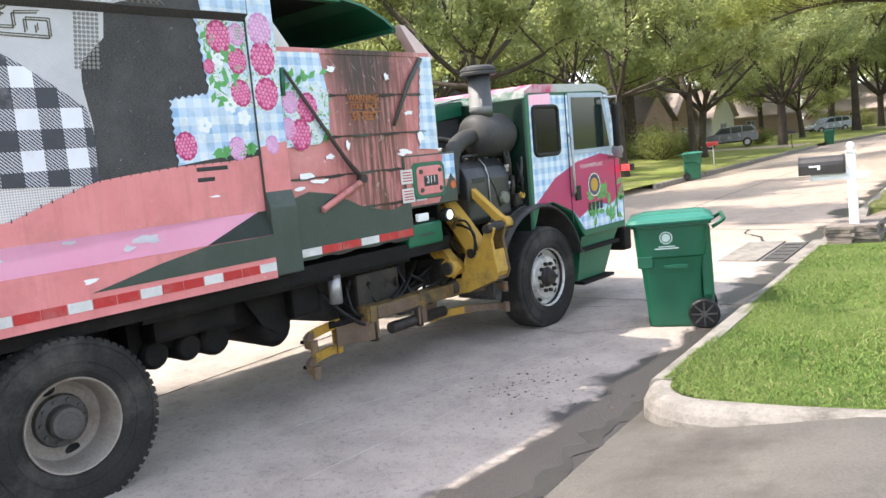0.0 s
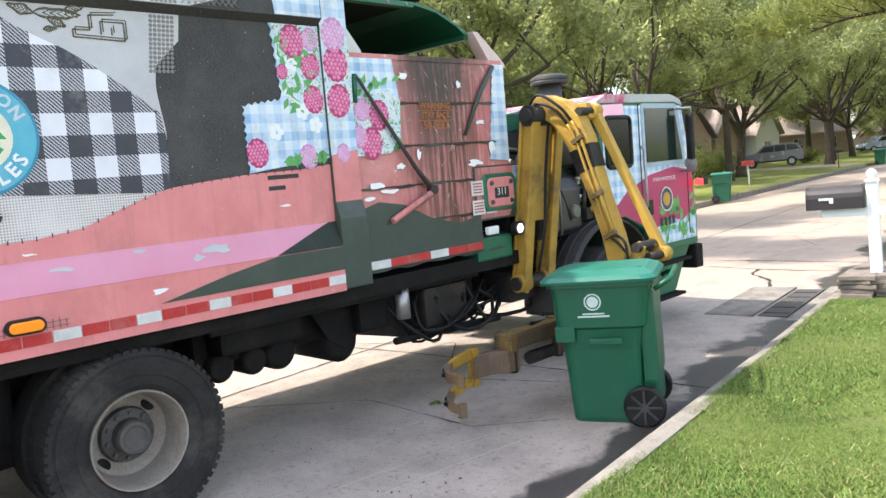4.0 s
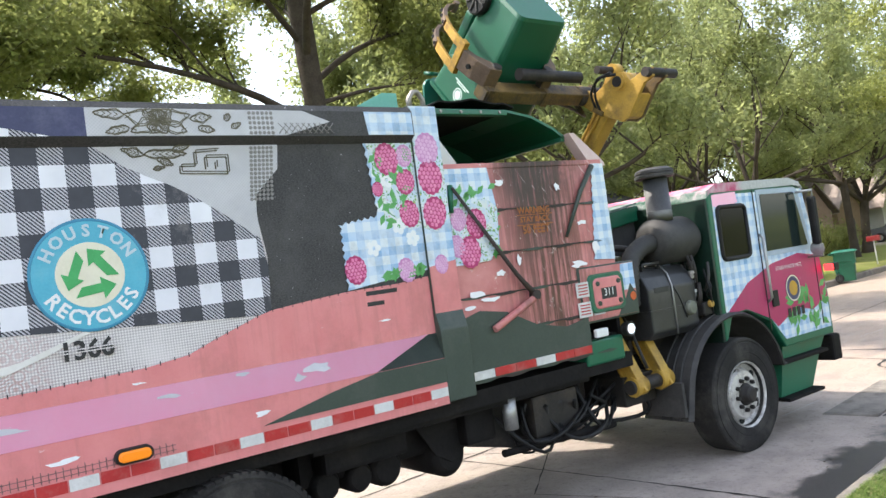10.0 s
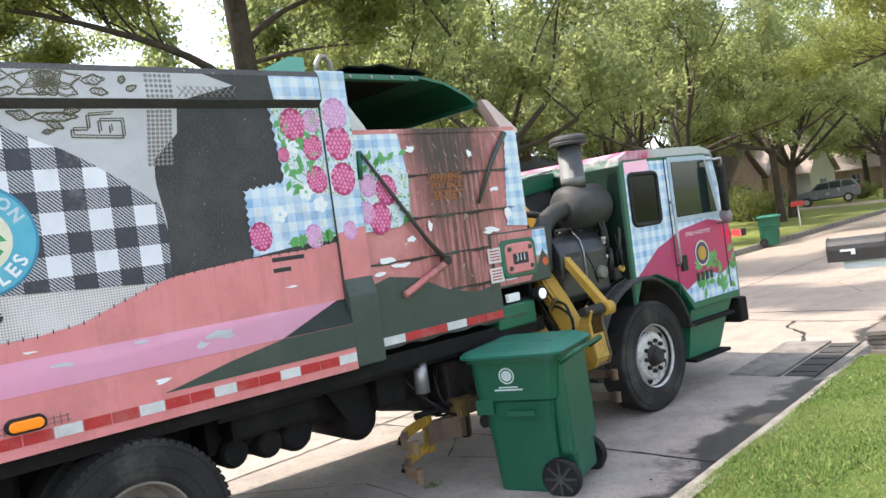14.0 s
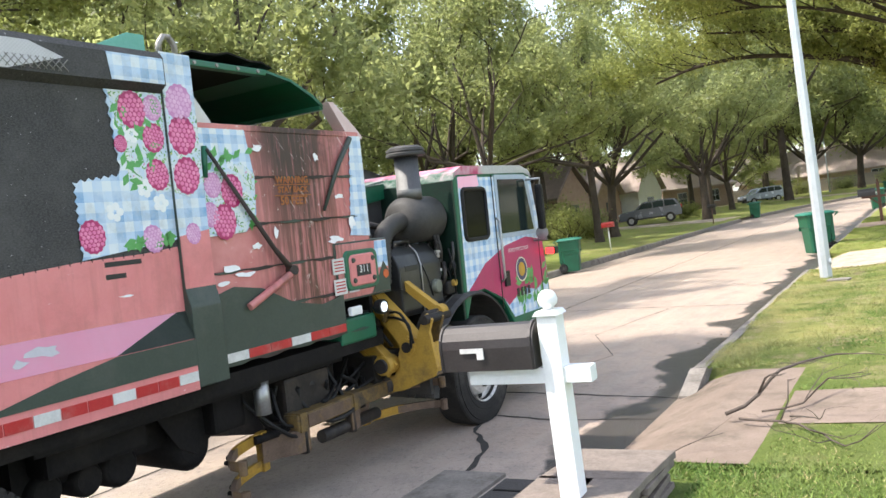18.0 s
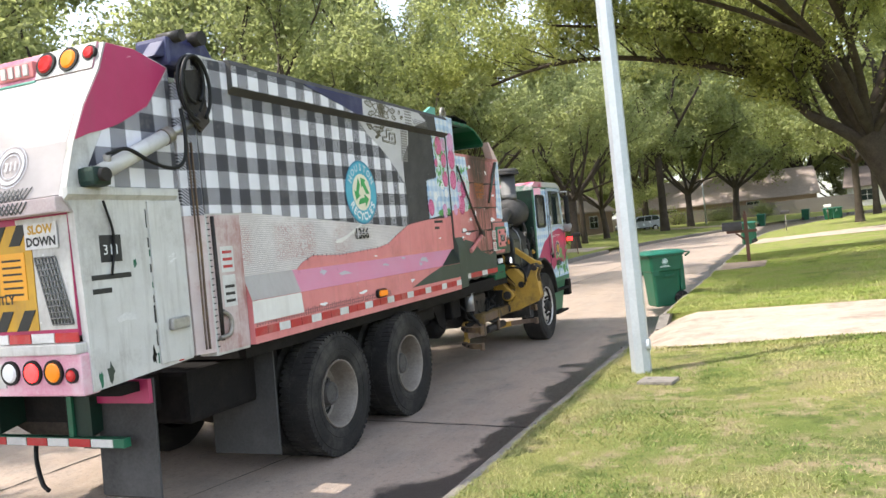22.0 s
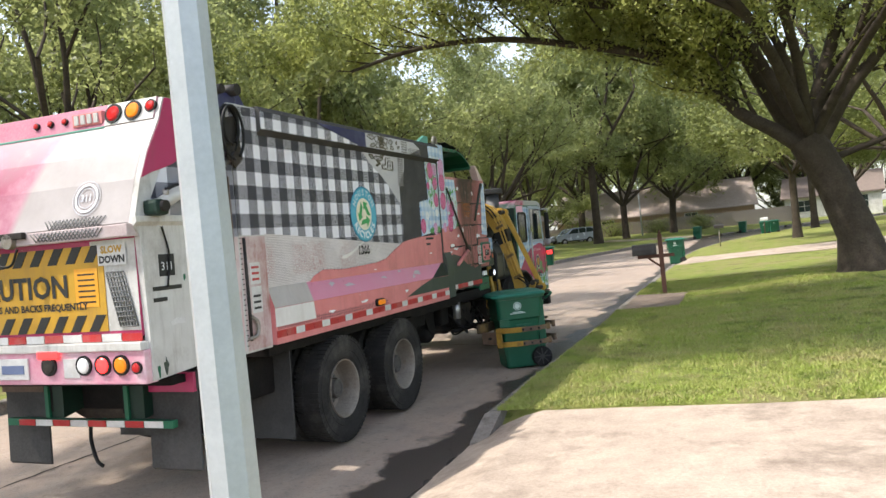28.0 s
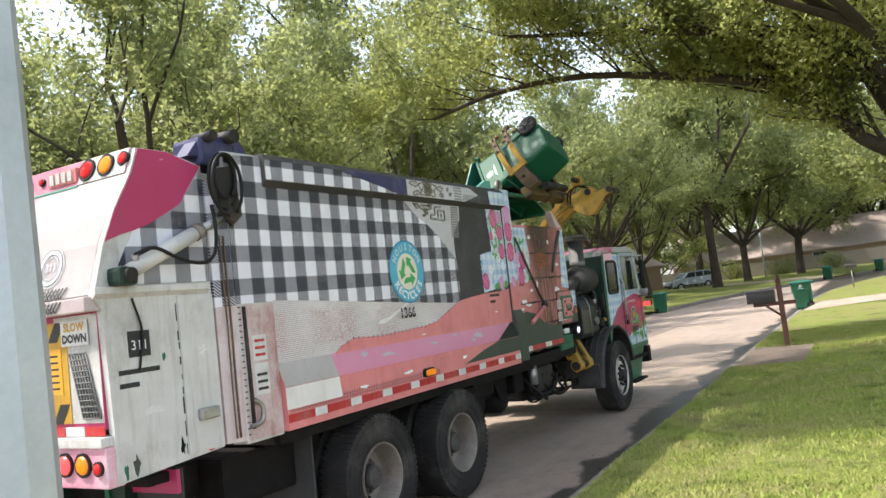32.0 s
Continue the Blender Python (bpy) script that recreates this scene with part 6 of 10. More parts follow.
def make_wheel(parent, name, m, dual):
    r, w = (0.522, 0.28) if dual else (0.528, 0.30)
    e = new(name)
    e.parent, e.matrix_basis = parent, m
    tagged(e, "dished dirty white steel wheel with worn tyre" if dual else "steer wheel with pale rim and bolt circle")
    part("tyre", make_tyre(r, w), RUBBER, e)
    if dual:
        tagged(part("tread", make_tread(r, w), RUBBER, e), "worn tread blocks", kind="stuff")
    if dual:
        prof = [(r * 0.548, 0.118), (r * 0.545, 0.135), (r * 0.525, 0.132), (r * 0.508, 0.105), (r * 0.49, 0.05), (r * 0.475, -0.03), (r * 0.455, -0.065), (r * 0.40, -0.078), (r * 0.30, -0.082), (r * 0.15, -0.082), (0.0, -0.082)]
    else:
        prof = [(r * 0.572, 0.128), (r * 0.565, 0.147), (r * 0.545, 0.135), (r * 0.525, 0.075), (r * 0.48, 0.055), (r * 0.45, 0.08), (r * 0.40, 0.112), (r * 0.24, 0.12), (r * 0.12, 0.12), (0.0, 0.12)]
    part("rim", lathe(prof, 48, "x", False), RIMW if dual else RIMA, e)
    hub = lathe([(0.0, 0.045), (0.062, 0.045), (0.070, 0.052), (0.092, 0.05), (0.102, 0.03), (0.105, -0.03), (0.155, -0.045), (0.165, -0.08)] if dual else [(0.0, 0.20), (0.055, 0.20), (0.075, 0.185), (0.085, 0.15), (0.10, 0.135), (0.105, 0.12)], 24, "x")
    part("hub", hub, HUBG if dual else GRIME, e)
    for k in range(10):
        a = 2 * math.pi * k / 10
        rr = 0.142 if not dual else 0.130
        b = lathe([(0.0, 0.030), (0.014, 0.030), (0.014, 0.0)] if dual else [(0.0, 0.036), (0.019, 0.034), (0.021, 0.0)], 6, "x")
        part("lug_nut", b, HUBG if dual else GRIME, e, "", pose(-0.052 if dual else 0.12, rr * math.cos(a), rr * math.sin(a)))
    holes = 2 if dual else 5
    for k in range(holes):
        a = 2 * math.pi * k / holes + 0.6
        rr = r * (0.385 if dual else 0.445)
        b = lathe([(0.0, 0.006), (0.036, 0.006), (0.038, 0.0)], 14, "x")
        if dual:
            b.transform(Matrix.Diagonal((1, 1.25, 0.8, 1)))
        part("hand_hole", b, INSIDE, e, "", pose(-0.080 if dual else 0.082, rr * math.cos(a), rr * math.sin(a), math.degrees(a) + 90))
    if dual:
        inner = lathe([(r * 0.6, -w * 0.5), (r * 0.93, -w * 0.5), (r, -w * 0.4), (r, w * 0.4), (r * 0.93, w * 0.5), (r * 0.6, w * 0.5)], 40, "x")
        part("inner_tyre", inner, RUBBER, e, "", pose(-0.33, 0, 0))
    return e


WHEELS = []
AXLES = ((0.06, False), (-4.76, True), (-6.15, True))


def chassis():
    for y, dual in AXLES:
        for s in (1, -1):
            xw = (1.06 if dual else 1.16) * s
            m = pose(xw, y, 0.522 if dual else 0.528, 0, 0, 0 if s > 0 else 180)
            WHEELS.append((make_wheel(truck, "wheel", m, dual), xw, y, 0.522 if dual else 0.528, s))
        part("axle", tube([(-0.95, y, 0.53), (0.95, y, 0.53)], 0.09 if dual else 0.06, 10), FRAME, truck)
    for s in (1, -1):
        a, b = sorted((s * 0.36, s * 0.45))
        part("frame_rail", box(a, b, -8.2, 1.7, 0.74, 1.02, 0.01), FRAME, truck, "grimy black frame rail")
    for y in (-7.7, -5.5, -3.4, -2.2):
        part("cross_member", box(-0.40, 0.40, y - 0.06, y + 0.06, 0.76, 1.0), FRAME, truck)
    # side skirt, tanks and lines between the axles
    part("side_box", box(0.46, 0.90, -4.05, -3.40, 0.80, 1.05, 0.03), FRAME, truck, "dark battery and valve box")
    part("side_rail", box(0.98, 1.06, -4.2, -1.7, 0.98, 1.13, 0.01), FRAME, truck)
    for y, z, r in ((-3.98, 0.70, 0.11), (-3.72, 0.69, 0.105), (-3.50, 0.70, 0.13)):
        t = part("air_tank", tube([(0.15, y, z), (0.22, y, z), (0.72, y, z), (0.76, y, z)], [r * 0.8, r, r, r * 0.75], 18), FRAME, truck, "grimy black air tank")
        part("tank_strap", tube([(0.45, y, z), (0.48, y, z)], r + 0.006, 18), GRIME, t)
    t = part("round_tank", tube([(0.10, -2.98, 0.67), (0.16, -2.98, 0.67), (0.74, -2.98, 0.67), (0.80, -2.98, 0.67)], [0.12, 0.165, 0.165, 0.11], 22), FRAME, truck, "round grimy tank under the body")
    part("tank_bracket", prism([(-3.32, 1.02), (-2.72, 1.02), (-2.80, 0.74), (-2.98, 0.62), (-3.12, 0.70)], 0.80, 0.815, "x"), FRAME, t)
    part("filter", tube([(1.02, -2.55, 0.78), (1.02, -2.55, 1.02)], 0.055, 12), SILVER, truck, "pale cylindrical filter")
    part("pump", lathe([(0.0, 0.0), (0.10, 0.0), (0.11, 0.1), (0.08, 0.2), (0.08, 0.3), (0.0, 0.3)], 16, "z"), GRIME, truck, "", pose(0.85, -1.95, 0.75))
    part("drive_shaft", tube([(0, -4.7, 0.62), (0, -0.8, 0.78)], 0.06, 10), GRIME, truck)
    part("gearbox", box(-0.32, 0.32, -1.9, -0.5, 0.55, 1.05, 0.06), GRIME, truck)
    rnd = random.Random(21)
    for k in range(14):
        y = rnd.uniform(-2.7, -1.5)
        pts = [(rnd.uniform(0.75, 1.0), y, rnd.uniform(0.85, 1.05)), (rnd.uniform(0.8, 1.05), y + rnd.uniform(0.0, 0.3), rnd.uniform(0.5, 0.7)), (rnd.uniform(0.75, 1.05), y + rnd.uniform(0.3, 0.7), rnd.uniform(0.5, 0.75)), (rnd.uniform(0.7, 0.95), y + rnd.uniform(0.5, 0.9), rnd.uniform(0.7, 0.95))]
        part("hose", tube(smooth_path(pts, 4), rnd.choice((0.011, 0.015, 0.018)), 6), BLACKP, truck)
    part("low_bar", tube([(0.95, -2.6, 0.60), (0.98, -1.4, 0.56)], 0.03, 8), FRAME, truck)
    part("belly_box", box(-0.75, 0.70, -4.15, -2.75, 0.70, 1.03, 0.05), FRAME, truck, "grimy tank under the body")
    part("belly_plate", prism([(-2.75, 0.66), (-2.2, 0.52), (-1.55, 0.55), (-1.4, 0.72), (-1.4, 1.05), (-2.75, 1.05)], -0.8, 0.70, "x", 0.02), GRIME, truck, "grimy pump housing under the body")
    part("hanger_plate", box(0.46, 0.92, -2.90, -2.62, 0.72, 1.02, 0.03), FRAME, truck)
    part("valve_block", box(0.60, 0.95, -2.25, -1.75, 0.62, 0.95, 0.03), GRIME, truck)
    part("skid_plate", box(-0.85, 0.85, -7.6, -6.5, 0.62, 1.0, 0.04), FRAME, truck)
    # suspension and springs near the tandem
    for s in (1, -1):
        part("walking_beam", box(s * 0.62 - 0.05, s * 0.62 + 0.05, -6.2, -4.75, 0.42, 0.60, 0.04), FRAME, truck)
        part("spring_hanger", box(s * 0.62 - 0.09, s * 0.62 + 0.09, -5.7, -5.25, 0.55, 1.0, 0.04), FRAME, truck)
    # mudflaps
    for s in (1, -1):
        part("mudflap", prism([(-6.86, 0.20), (-6.84, 1.02), (-6.825, 1.02), (-6.835, 0.20)], s * 0.72 - 0.31, s * 0.72 + 0.31, "x"), MUDFLAP, truck, "grey rubber mudflap")


def smooth_path(pts, n):
    """Catmull-Rom through the points."""
    p = [Vector(q) for q in pts]
    p = [p[0] * 2 - p[1]] + p + [p[-1] * 2 - p[-2]]
    out = []
    for a, b, c, d in zip(p, p[1:], p[2:], p[3:]):
        for i in range(n):
            f = i / n
            out.append(0.5 * ((2 * b) + (c - a) * f + (2 * a - 5 * b + 4 * c - d) * f * f + (3 * b - a - 3 * c + d) * f ** 3))
    return out + [p[-2]]


# ---- cab and engine bay ----
def cab():
    W = 1.24
    y0, y1 = -0.05, 1.86
    prof = [(y0, 0.98), (y0, 2.38), (0.12, 2.46), (1.42, 2.47), (1.60, 2.40), (1.80, 1.62), (y1, 1.25), (y1, 0.82), (0.92, 0.82), (0.72, 1.10), (0.35, 1.26), (0.1, 1.25)]
    shell = prism(prof, -W, W, "x", 0.02)
    part("cab_shell", shell, GREEN, truck, "green cab shell")
    x = W + 0.001
    # printed side: blue check, magenta field, leaves
    part("side_print", prism([(0.0, 1.27), (0.33, 1.28), (0.72, 1.13), (0.93, 0.90), (1.82, 0.90), (1.82, 1.3), (1.77, 1.62), (1.60, 2.38), (0.02, 2.38)], x, x + 0.003, "x"), BLUECHECK, truck, "pale blue checked print on the cab side")
    part("magenta_sheet", prism([(0.0, 1.27), (0.33, 1.28), (0.72, 1.13), (0.82, 1.04), (1.2, 1.18), (1.5, 1.12), (1.82, 1.22), (1.76, 1.66), (1.35, 1.72), (0.85, 1.66), (0.40, 1.52)], x + 0.004, x + 0.006, "x"), MAGENTA, truck, "magenta print")
    part("roof_print", prism([(0.02, 2.28), (0.02, 2.385), (0.40, 2.40), (0.42, 2.30), (0.2, 2.25)], x + 0.004, x + 0.006, "x"), HOTPINK, truck)
    part("roof_sheet", prism([(-0.9, 0.0), (0.9, 0.0), (0.85, 0.025), (-0.85, 0.025)], 0.1, 1.4, "y"), CABROOF, truck, "worn white, pink and green cab roof", pose(0, 0, 2.466))
    rnd = random.Random(12)
    lv = bmesh.new()
    for i in range(42):
        l = bmesh.new()
        l.faces.new([l.verts.new((0, 0.075 * a, 0.035 * b)) for a, b in ((-1, 0), (0, -1), (1, 0), (0, 1))])
        merge(lv, l, pose(x + 0.0068 + 0.0004 * (i % 6), rnd.uniform(1.05, 1.78), rnd.uniform(0.95, 1.42), rnd.uniform(0, 180), 0, 0))
    tagged(part("leaf_print", lv, LEAFP, truck), "green leaf print", kind="stuff")
    # rear window, door with window and seams
    part("rear_window", loft([[(x + 0.003, p[0], p[1]) for p in ring2(0.29, 2.02, 0.22, 0.24)], [(x + 0.012, p[0], p[1]) for p in ring2(0.29, 2.02, 0.205, 0.225)]]), GLASSK, truck, "dark rear quarter window")
    part("window_seal", tube([(x + 0.008, p[0], p[1]) for p in ring2(0.29, 2.02, 0.225, 0.245) + ring2(0.29, 2.02, 0.225, 0.245)[:1]], 0.022, 6), BLACKP, truck)
    d = part("door", box(x + 0.006, x + 0.011, 0.68, 0.692, 1.02, 2.40), INK, truck, "cab door seam and frame")
    part("door_seam", box(x + 0.006, x + 0.010, 1.66, 1.672, 0.95, 1.75), INK, d)
    part("door_frame", prism([(0.74, 1.74), (0.74, 2.40), (1.44, 2.40), (1.50, 2.36), (1.62, 1.74)], x + 0.004, x + 0.016, "x"), surface("pale_blue_frame", (0.30, 0.37, 0.45), (0.44, 0.51, 0.58), 8, 80, 0.45), d)
    part("door_glass", prism([(0.79, 1.79), (0.79, 2.35), (1.41, 2.35), (1.55, 1.79)], x + 0.016, x + 0.022, "x"), GLASSD, d, "dark side window")
    part("grab_rail", tube([(x + 0.01, 0.70, 1.30), (x + 0.05, 0.70, 1.34), (x + 0.05, 0.70, 1.92), (x + 0.01, 0.70, 1.96)], 0.014, 8), SILVER, d)
    part("door_handle", box(x + 0.006, x + 0.03, 0.76, 0.86, 1.24, 1.40, 0.008), BLACKP, d)
    part("windscreen", prism([(1.56, 2.32), (1.585, 2.33), (1.77, 1.68), (1.745, 1.67)], -1.05, 1.05, "x"), GLASSD, truck, "dark windscreen")
    s = part("city_seal", lathe([(0.0, 0.004), (0.135, 0.004), (0.135, 0.0)], 32, "x"), NAVY, d, "round city seal on the door", pose(x + 0.008, 1.17, 1.38))
    part("seal_ring", lathe([(0.118, 0.0042), (0.125, 0.006), (0.132, 0.0042)], 32, "x"), CREAM, s)
    part("seal_centre", lathe([(0.0, 0.006), (0.075, 0.006), (0.075, 0.004)], 24, "x"), CAUTY, s)
    words("SOLID WASTE MGT.", 0.055, WHITEINK, d, pose(x + 0.009, 1.15, 1.60) @ pose(0, 0, 0, 90, 0, 90))
    for k in range(4):
        part("unit_mark", box(x + 0.009, x + 0.011, 1.02 + 0.085 * k, 1.075 + 0.085 * k, 1.10, 1.19), INK, d)
    # mirror, lamp, steps, bumper
    mr = part("mirror", box(1.33, 1.42, 1.50, 1.56, 1.78, 2.28, 0.03), BLACKP, truck, "tall black side mirror")
    part("mirror_arm", tube([(1.22, 1.45, 2.34), (1.40, 1.52, 2.34), (1.39, 1.52, 2.26)], 0.014), SILVER, mr)
    part("mirror_arm", tube([(1.24, 1.55, 1.66), (1.40, 1.56, 1.66), (1.39, 1.54, 1.8)], 0.014), SILVER, mr)
    part("round_mirror", lathe([(0.0, 0.01), (0.07, 0.0), (0.075, -0.02), (0.0, -0.03)], 18, "y"), SILVER, mr, "", pose(1.36, 1.56, 1.74))
    t = part("turn_lamp", box(1.26, 1.38, 1.80, 1.90, 1.48, 1.56, 0.015), BLACKP, truck, "red side lamp on a stalk")
    part("lens", box(1.27, 1.37, 1.775, 1.80, 1.485, 1.555, 0.01), REDLIT, t)
    part("bumper", box(-1.22, 1.22, 1.84, 2.02, 0.52, 0.80, 0.03), FRAME, truck, "dark steel bumper")
    part("step", box(0.95, 1.26, 0.80, 1.66, 0.66, 0.70, 0.01), FRAME, truck)
    part("step", box(0.95, 1.28, 0.78, 1.45, 0.30, 0.335, 0.01), FRAME, truck, "black tread step")
    part("step_panel", prism([(0.80, 0.34), (1.40, 0.34), (1.62, 0.66), (1.80, 0.85), (0.95, 0.85)], 0.96, 1.18, "x"), GREEN, truck)
    part("headlamp", box(-1.0, -0.6, 1.86, 1.90, 1.0, 1.2, 0.02), CLEARLENS, truck)
    part("headlamp", box(0.6, 1.0, 1.86, 1.90, 1.0, 1.2, 0.02), CLEARLENS, truck)
    # roof box behind the cab, far side
    part("engine_cover", prism([(-1.24, 2.10), (-1.24, 2.25), (-0.2, 2.40), (-0.06, 2.41), (-0.06, 2.26)], -1.2, 0.45, "x", 0.012), GREEN, truck, "green engine cover behind the cab")
    part("cover_top", prism([(-1.24, 2.255), (-0.1, 2.42), (-0.1, 2.44), (-1.24, 2.275)], -1.15, 0.47, "x"), CABROOF, truck)
    part("cover_louvre", prism([(-1.2, 1.85), (-1.2, 2.10), (-0.08, 2.26), (-0.08, 1.85)], -1.1, 0.40, "x"), surface("dusty_grey_panel", (0.045, 0.044, 0.042), (0.085, 0.082, 0.078), 5, 60, 0.7), truck, "dusty grey side of the engine cover")
    part("cab_back", box(-1.18, 1.236, -0.085, -0.052, 1.0, 2.355, 0.006), OILYGREEN, truck, "oily dark green back of the cab")
    part("engine_block", box(0.15, 0.86, -0.95, -0.09, 1.05, 1.72, 0.05), GRIME, truck, "grimy engine")
    part("roof_cap", prism([(-0.07, 2.36), (-0.05, 2.43), (0.10, 2.49), (1.36, 2.50), (1.56, 2.45), (1.63, 2.37), (1.60, 2.405), (1.42, 2.42), (0.0, 2.405)], -W - 0.004, W + 0.012, "x"), CABROOF, truck, "worn white, pink and green cab roof edge")
    part("engine_panel", box(-1.1, 0.2, -0.72, -0.1, 1.0, 1.95), GRIME, truck)
    # fender
    f = bmesh.new()
    outer = arc(0.03, 0.55, 0.74, -6, 186, 22)
    pts = [(p[0] * (1.0 if p[0] > 0 else 1.06), p[1]) for p in outer]
    pts = [(0.80, 0.70)] + [p for p in pts if p[1] > 0.62] + [(-0.80, 0.46)]
    rows = []
    for xx, dr in ((0.80, 0.0), (1.27, 0.0), (1.31, -0.03)):
        rows.append([f.verts.new((xx, p[0] * (1 + dr), 0.56 + (p[1] - 0.56) * (1 + dr))) for p in pts])
    for a, b in zip(rows, rows[1:]):
        for i in range(len(pts) - 1):
            f.faces.new((a[i], a[i + 1], b[i + 1], b[i]))
    bmesh.ops.recalc_face_normals(f, faces=f.faces[:])
    bmesh.ops.solidify(f, geom=f.faces[:], thickness=0.018)
    part("fender", f, FENDER, truck, "scuffed grey-black plastic fender")
    part("fender_skirt", box(0.82, 1.28, -0.84, -0.80, 0.50, 0.80, 0.008), FENDER, truck)
    for k in range(3):
        rib = [(1.0 + 0.09 * k, p[0] * 1.012, 0.56 + (p[1] - 0.56) * 1.012) for p in pts]
        part("fender_rib", tube(rib, 0.010, 6), FENDER, truck)
    # coolant tank and intake with snorkel
    TANKP = surface("dusty_black_tank", (0.014, 0.014, 0.0145), (0.034, 0.034, 0.035), 4, 60, 0.38, 0, 0.06, 0.5, (0.085, 0.082, 0.078), 0.5)
    tk = part("coolant_tank", prism([(0.82, 1.18), (1.10, 1.18), (1.15, 1.24), (1.15, 1.62), (1.10, 1.72), (1.02, 1.80), (0.82, 1.80)], -0.94, -0.28, "y", 0.018), TANKP, truck, "dusty black moulded tank")
    part("filler_neck", lathe([(0.0, 0.045), (0.052, 0.042), (0.062, 0.03), (0.066, 0.0)], 20, "x"), surface("dusty_cap", (0.10, 0.11, 0.08), (0.18, 0.18, 0.14), 9, 80, 0.6), tk, "grey-green filler cap", pose(1.15, -0.40, 1.40))
    part("tank_cap", lathe([(0.0, 0.06), (0.045, 0.055), (0.05, 0.0)], 18, "z"), surface("blue_grey_cap", (0.06, 0.08, 0.12), (0.10, 0.13, 0.18), 9, 80, 0.5), tk, "", pose(0.96, -0.42, 1.80))
    # raised black strip paints the shade of a grip recess
    part("recess_shade", box(1.128, 1.153, -0.86, -0.66, 1.58, 1.63, 0.006), INK, tk)
    part("tank_handle", tube([(1.04, -0.86, 1.79), (1.06, -0.86, 1.84), (1.06, -0.64, 1.84), (1.04, -0.64, 1.79)], 0.014, 8), TANKP, tk)
    part("tank_strap", tube([(1.155, -0.62, 1.20), (1.158, -0.62, 1.62), (1.11, -0.60, 1.73), (1.02, -0.58, 1.81), (0.84, -0.56, 1.81)], 0.008, 6), SILVER, tk)
    part("tank_strap", tube([(1.156, -0.60, 1.62), (1.152, -0.52, 1.50), (1.156, -0.46, 1.32)], 0.006, 6), INK, tk)
    part("tank_seam", box(0.83, 1.156, -0.945, -0.275, 1.425, 1.437, 0.003), TANKP, tk)
    a = part("air_cleaner", lathe([(0.0, -0.30), (0.15, -0.30), (0.21, -0.24), (0.215, 0.16), (0.17, 0.24), (0.0, 0.25)], 28, "y"), FENDER, truck, "dusty black air cleaner drum", pose(0.98, -0.32, 2.02), True)
    part("inlet_elbow", tube(smooth_path([(0.98, -0.55, 2.02), (1.0, -0.75, 2.0), (1.02, -0.95, 1.90), (1.04, -1.03, 1.70), (1.02, -1.03, 1.50)], 9), [0.086 if i % 2 else 0.076 for i in range(37)], 14), FENDER, a, "", Matrix.Translation((-0.98, 0.32, -2.02)))
    sn = part("snorkel", lathe([(0.115, 0.0), (0.115, 0.10), (0.10, 0.12), (0.095, 0.36), (0.11, 0.37), (0.11, 0.40)], 24, "z"), surface("grey_snorkel", (0.13, 0.13, 0.125), (0.22, 0.215, 0.21), 7, 70, 0.55, 0, 0.08), truck, "grey snorkel pipe", pose(0.98, -0.42, 2.20), True)
    part("snorkel_cap", lathe([(0.0, 0.105), (0.13, 0.098), (0.172, 0.075), (0.178, 0.05), (0.168, 0.045), (0.182, 0.03), (0.18, 0.008), (0.14, 0.0), (0.0, 0.0)], 32, "z"), FENDER, sn, "black mushroom rain cap", pose(0, 0, 0.40))
    rnd = random.Random(31)
    for k in range(18):
        p = (rnd.uniform(0.75, 1.12), rnd.uniform(-0.32, -0.05), rnd.uniform(1.3, 1.95))
        q = (p[0] + rnd.uniform(-0.1, 0.08), p[1] + rnd.uniform(-0.2, 0.1), p[2] - rnd.uniform(0.15, 0.5))
        part("engine_hose", tube(smooth_path([p, ((p[0] + q[0]) / 2 + 0.06, (p[1] + q[1]) / 2, (p[2] + q[2]) / 2 + 0.05), q], 4), rnd.choice((0.008, 0.013, 0.02)), 6), rnd.choice((BLACKP, GRIME, STEEL)), truck)
    # pipes, valves and a solenoid stack between the engine and the back of the cab
    for k in range(16):
        p = (rnd.uniform(0.95, 1.2), rnd.uniform(-0.26, -0.10), rnd.uniform(1.28, 1.62))
        q = (p[0] - rnd.uniform(-0.05, 0.2), p[1] + rnd.uniform(-0.12, 0.04), p[2] + rnd.uniform(0.1, 0.42))
        part("engine_hose", tube(smooth_path([p, ((p[0] + q[0]) / 2 + 0.05, (p[1] + q[1]) / 2 - 0.04, (p[2] + q[2]) / 2), q], 4), rnd.choice((0.009, 0.014, 0.022)), 6), rnd.choice((BLACKP, GRIME, FENDER)), truck)
    for k in range(4):
        part("valve", lathe([(0.0, 0.07), (0.03, 0.07), (0.034, 0.045), (0.022, 0.04), (0.022, 0.0), (0.0, 0.0)], 10, "z"), (SILVER, GRIME, STEEL, GRIME)[k], truck, "", pose(1.12, -0.27, 1.48 + 0.085 * k))
    part("solenoid", box(1.02, 1.20, -0.26, -0.12, 1.30, 1.42, 0.02), GRIME, truck, "oily solenoid block")
    part("cap", lathe([(0.0, 0.03), (0.03, 0.03), (0.034, 0.0), (0.0, 0.0)], 12, "x"), YELLOW, truck, "small yellow cap", pose(1.20, -0.17, 1.40))
    for k in range(7):
        z, yy = rnd.uniform(1.3, 2.0), rnd.uniform(-1.15, -0.1)
        part("fitting", lathe([(0.0, 0.06), (0.03, 0.06), (0.035, 0.0)], 10, "x"), rnd.choice((STEEL, SILVER, GRIME, CAUTY)), truck, "", pose(rnd.uniform(0.7, 0.95), yy, z))
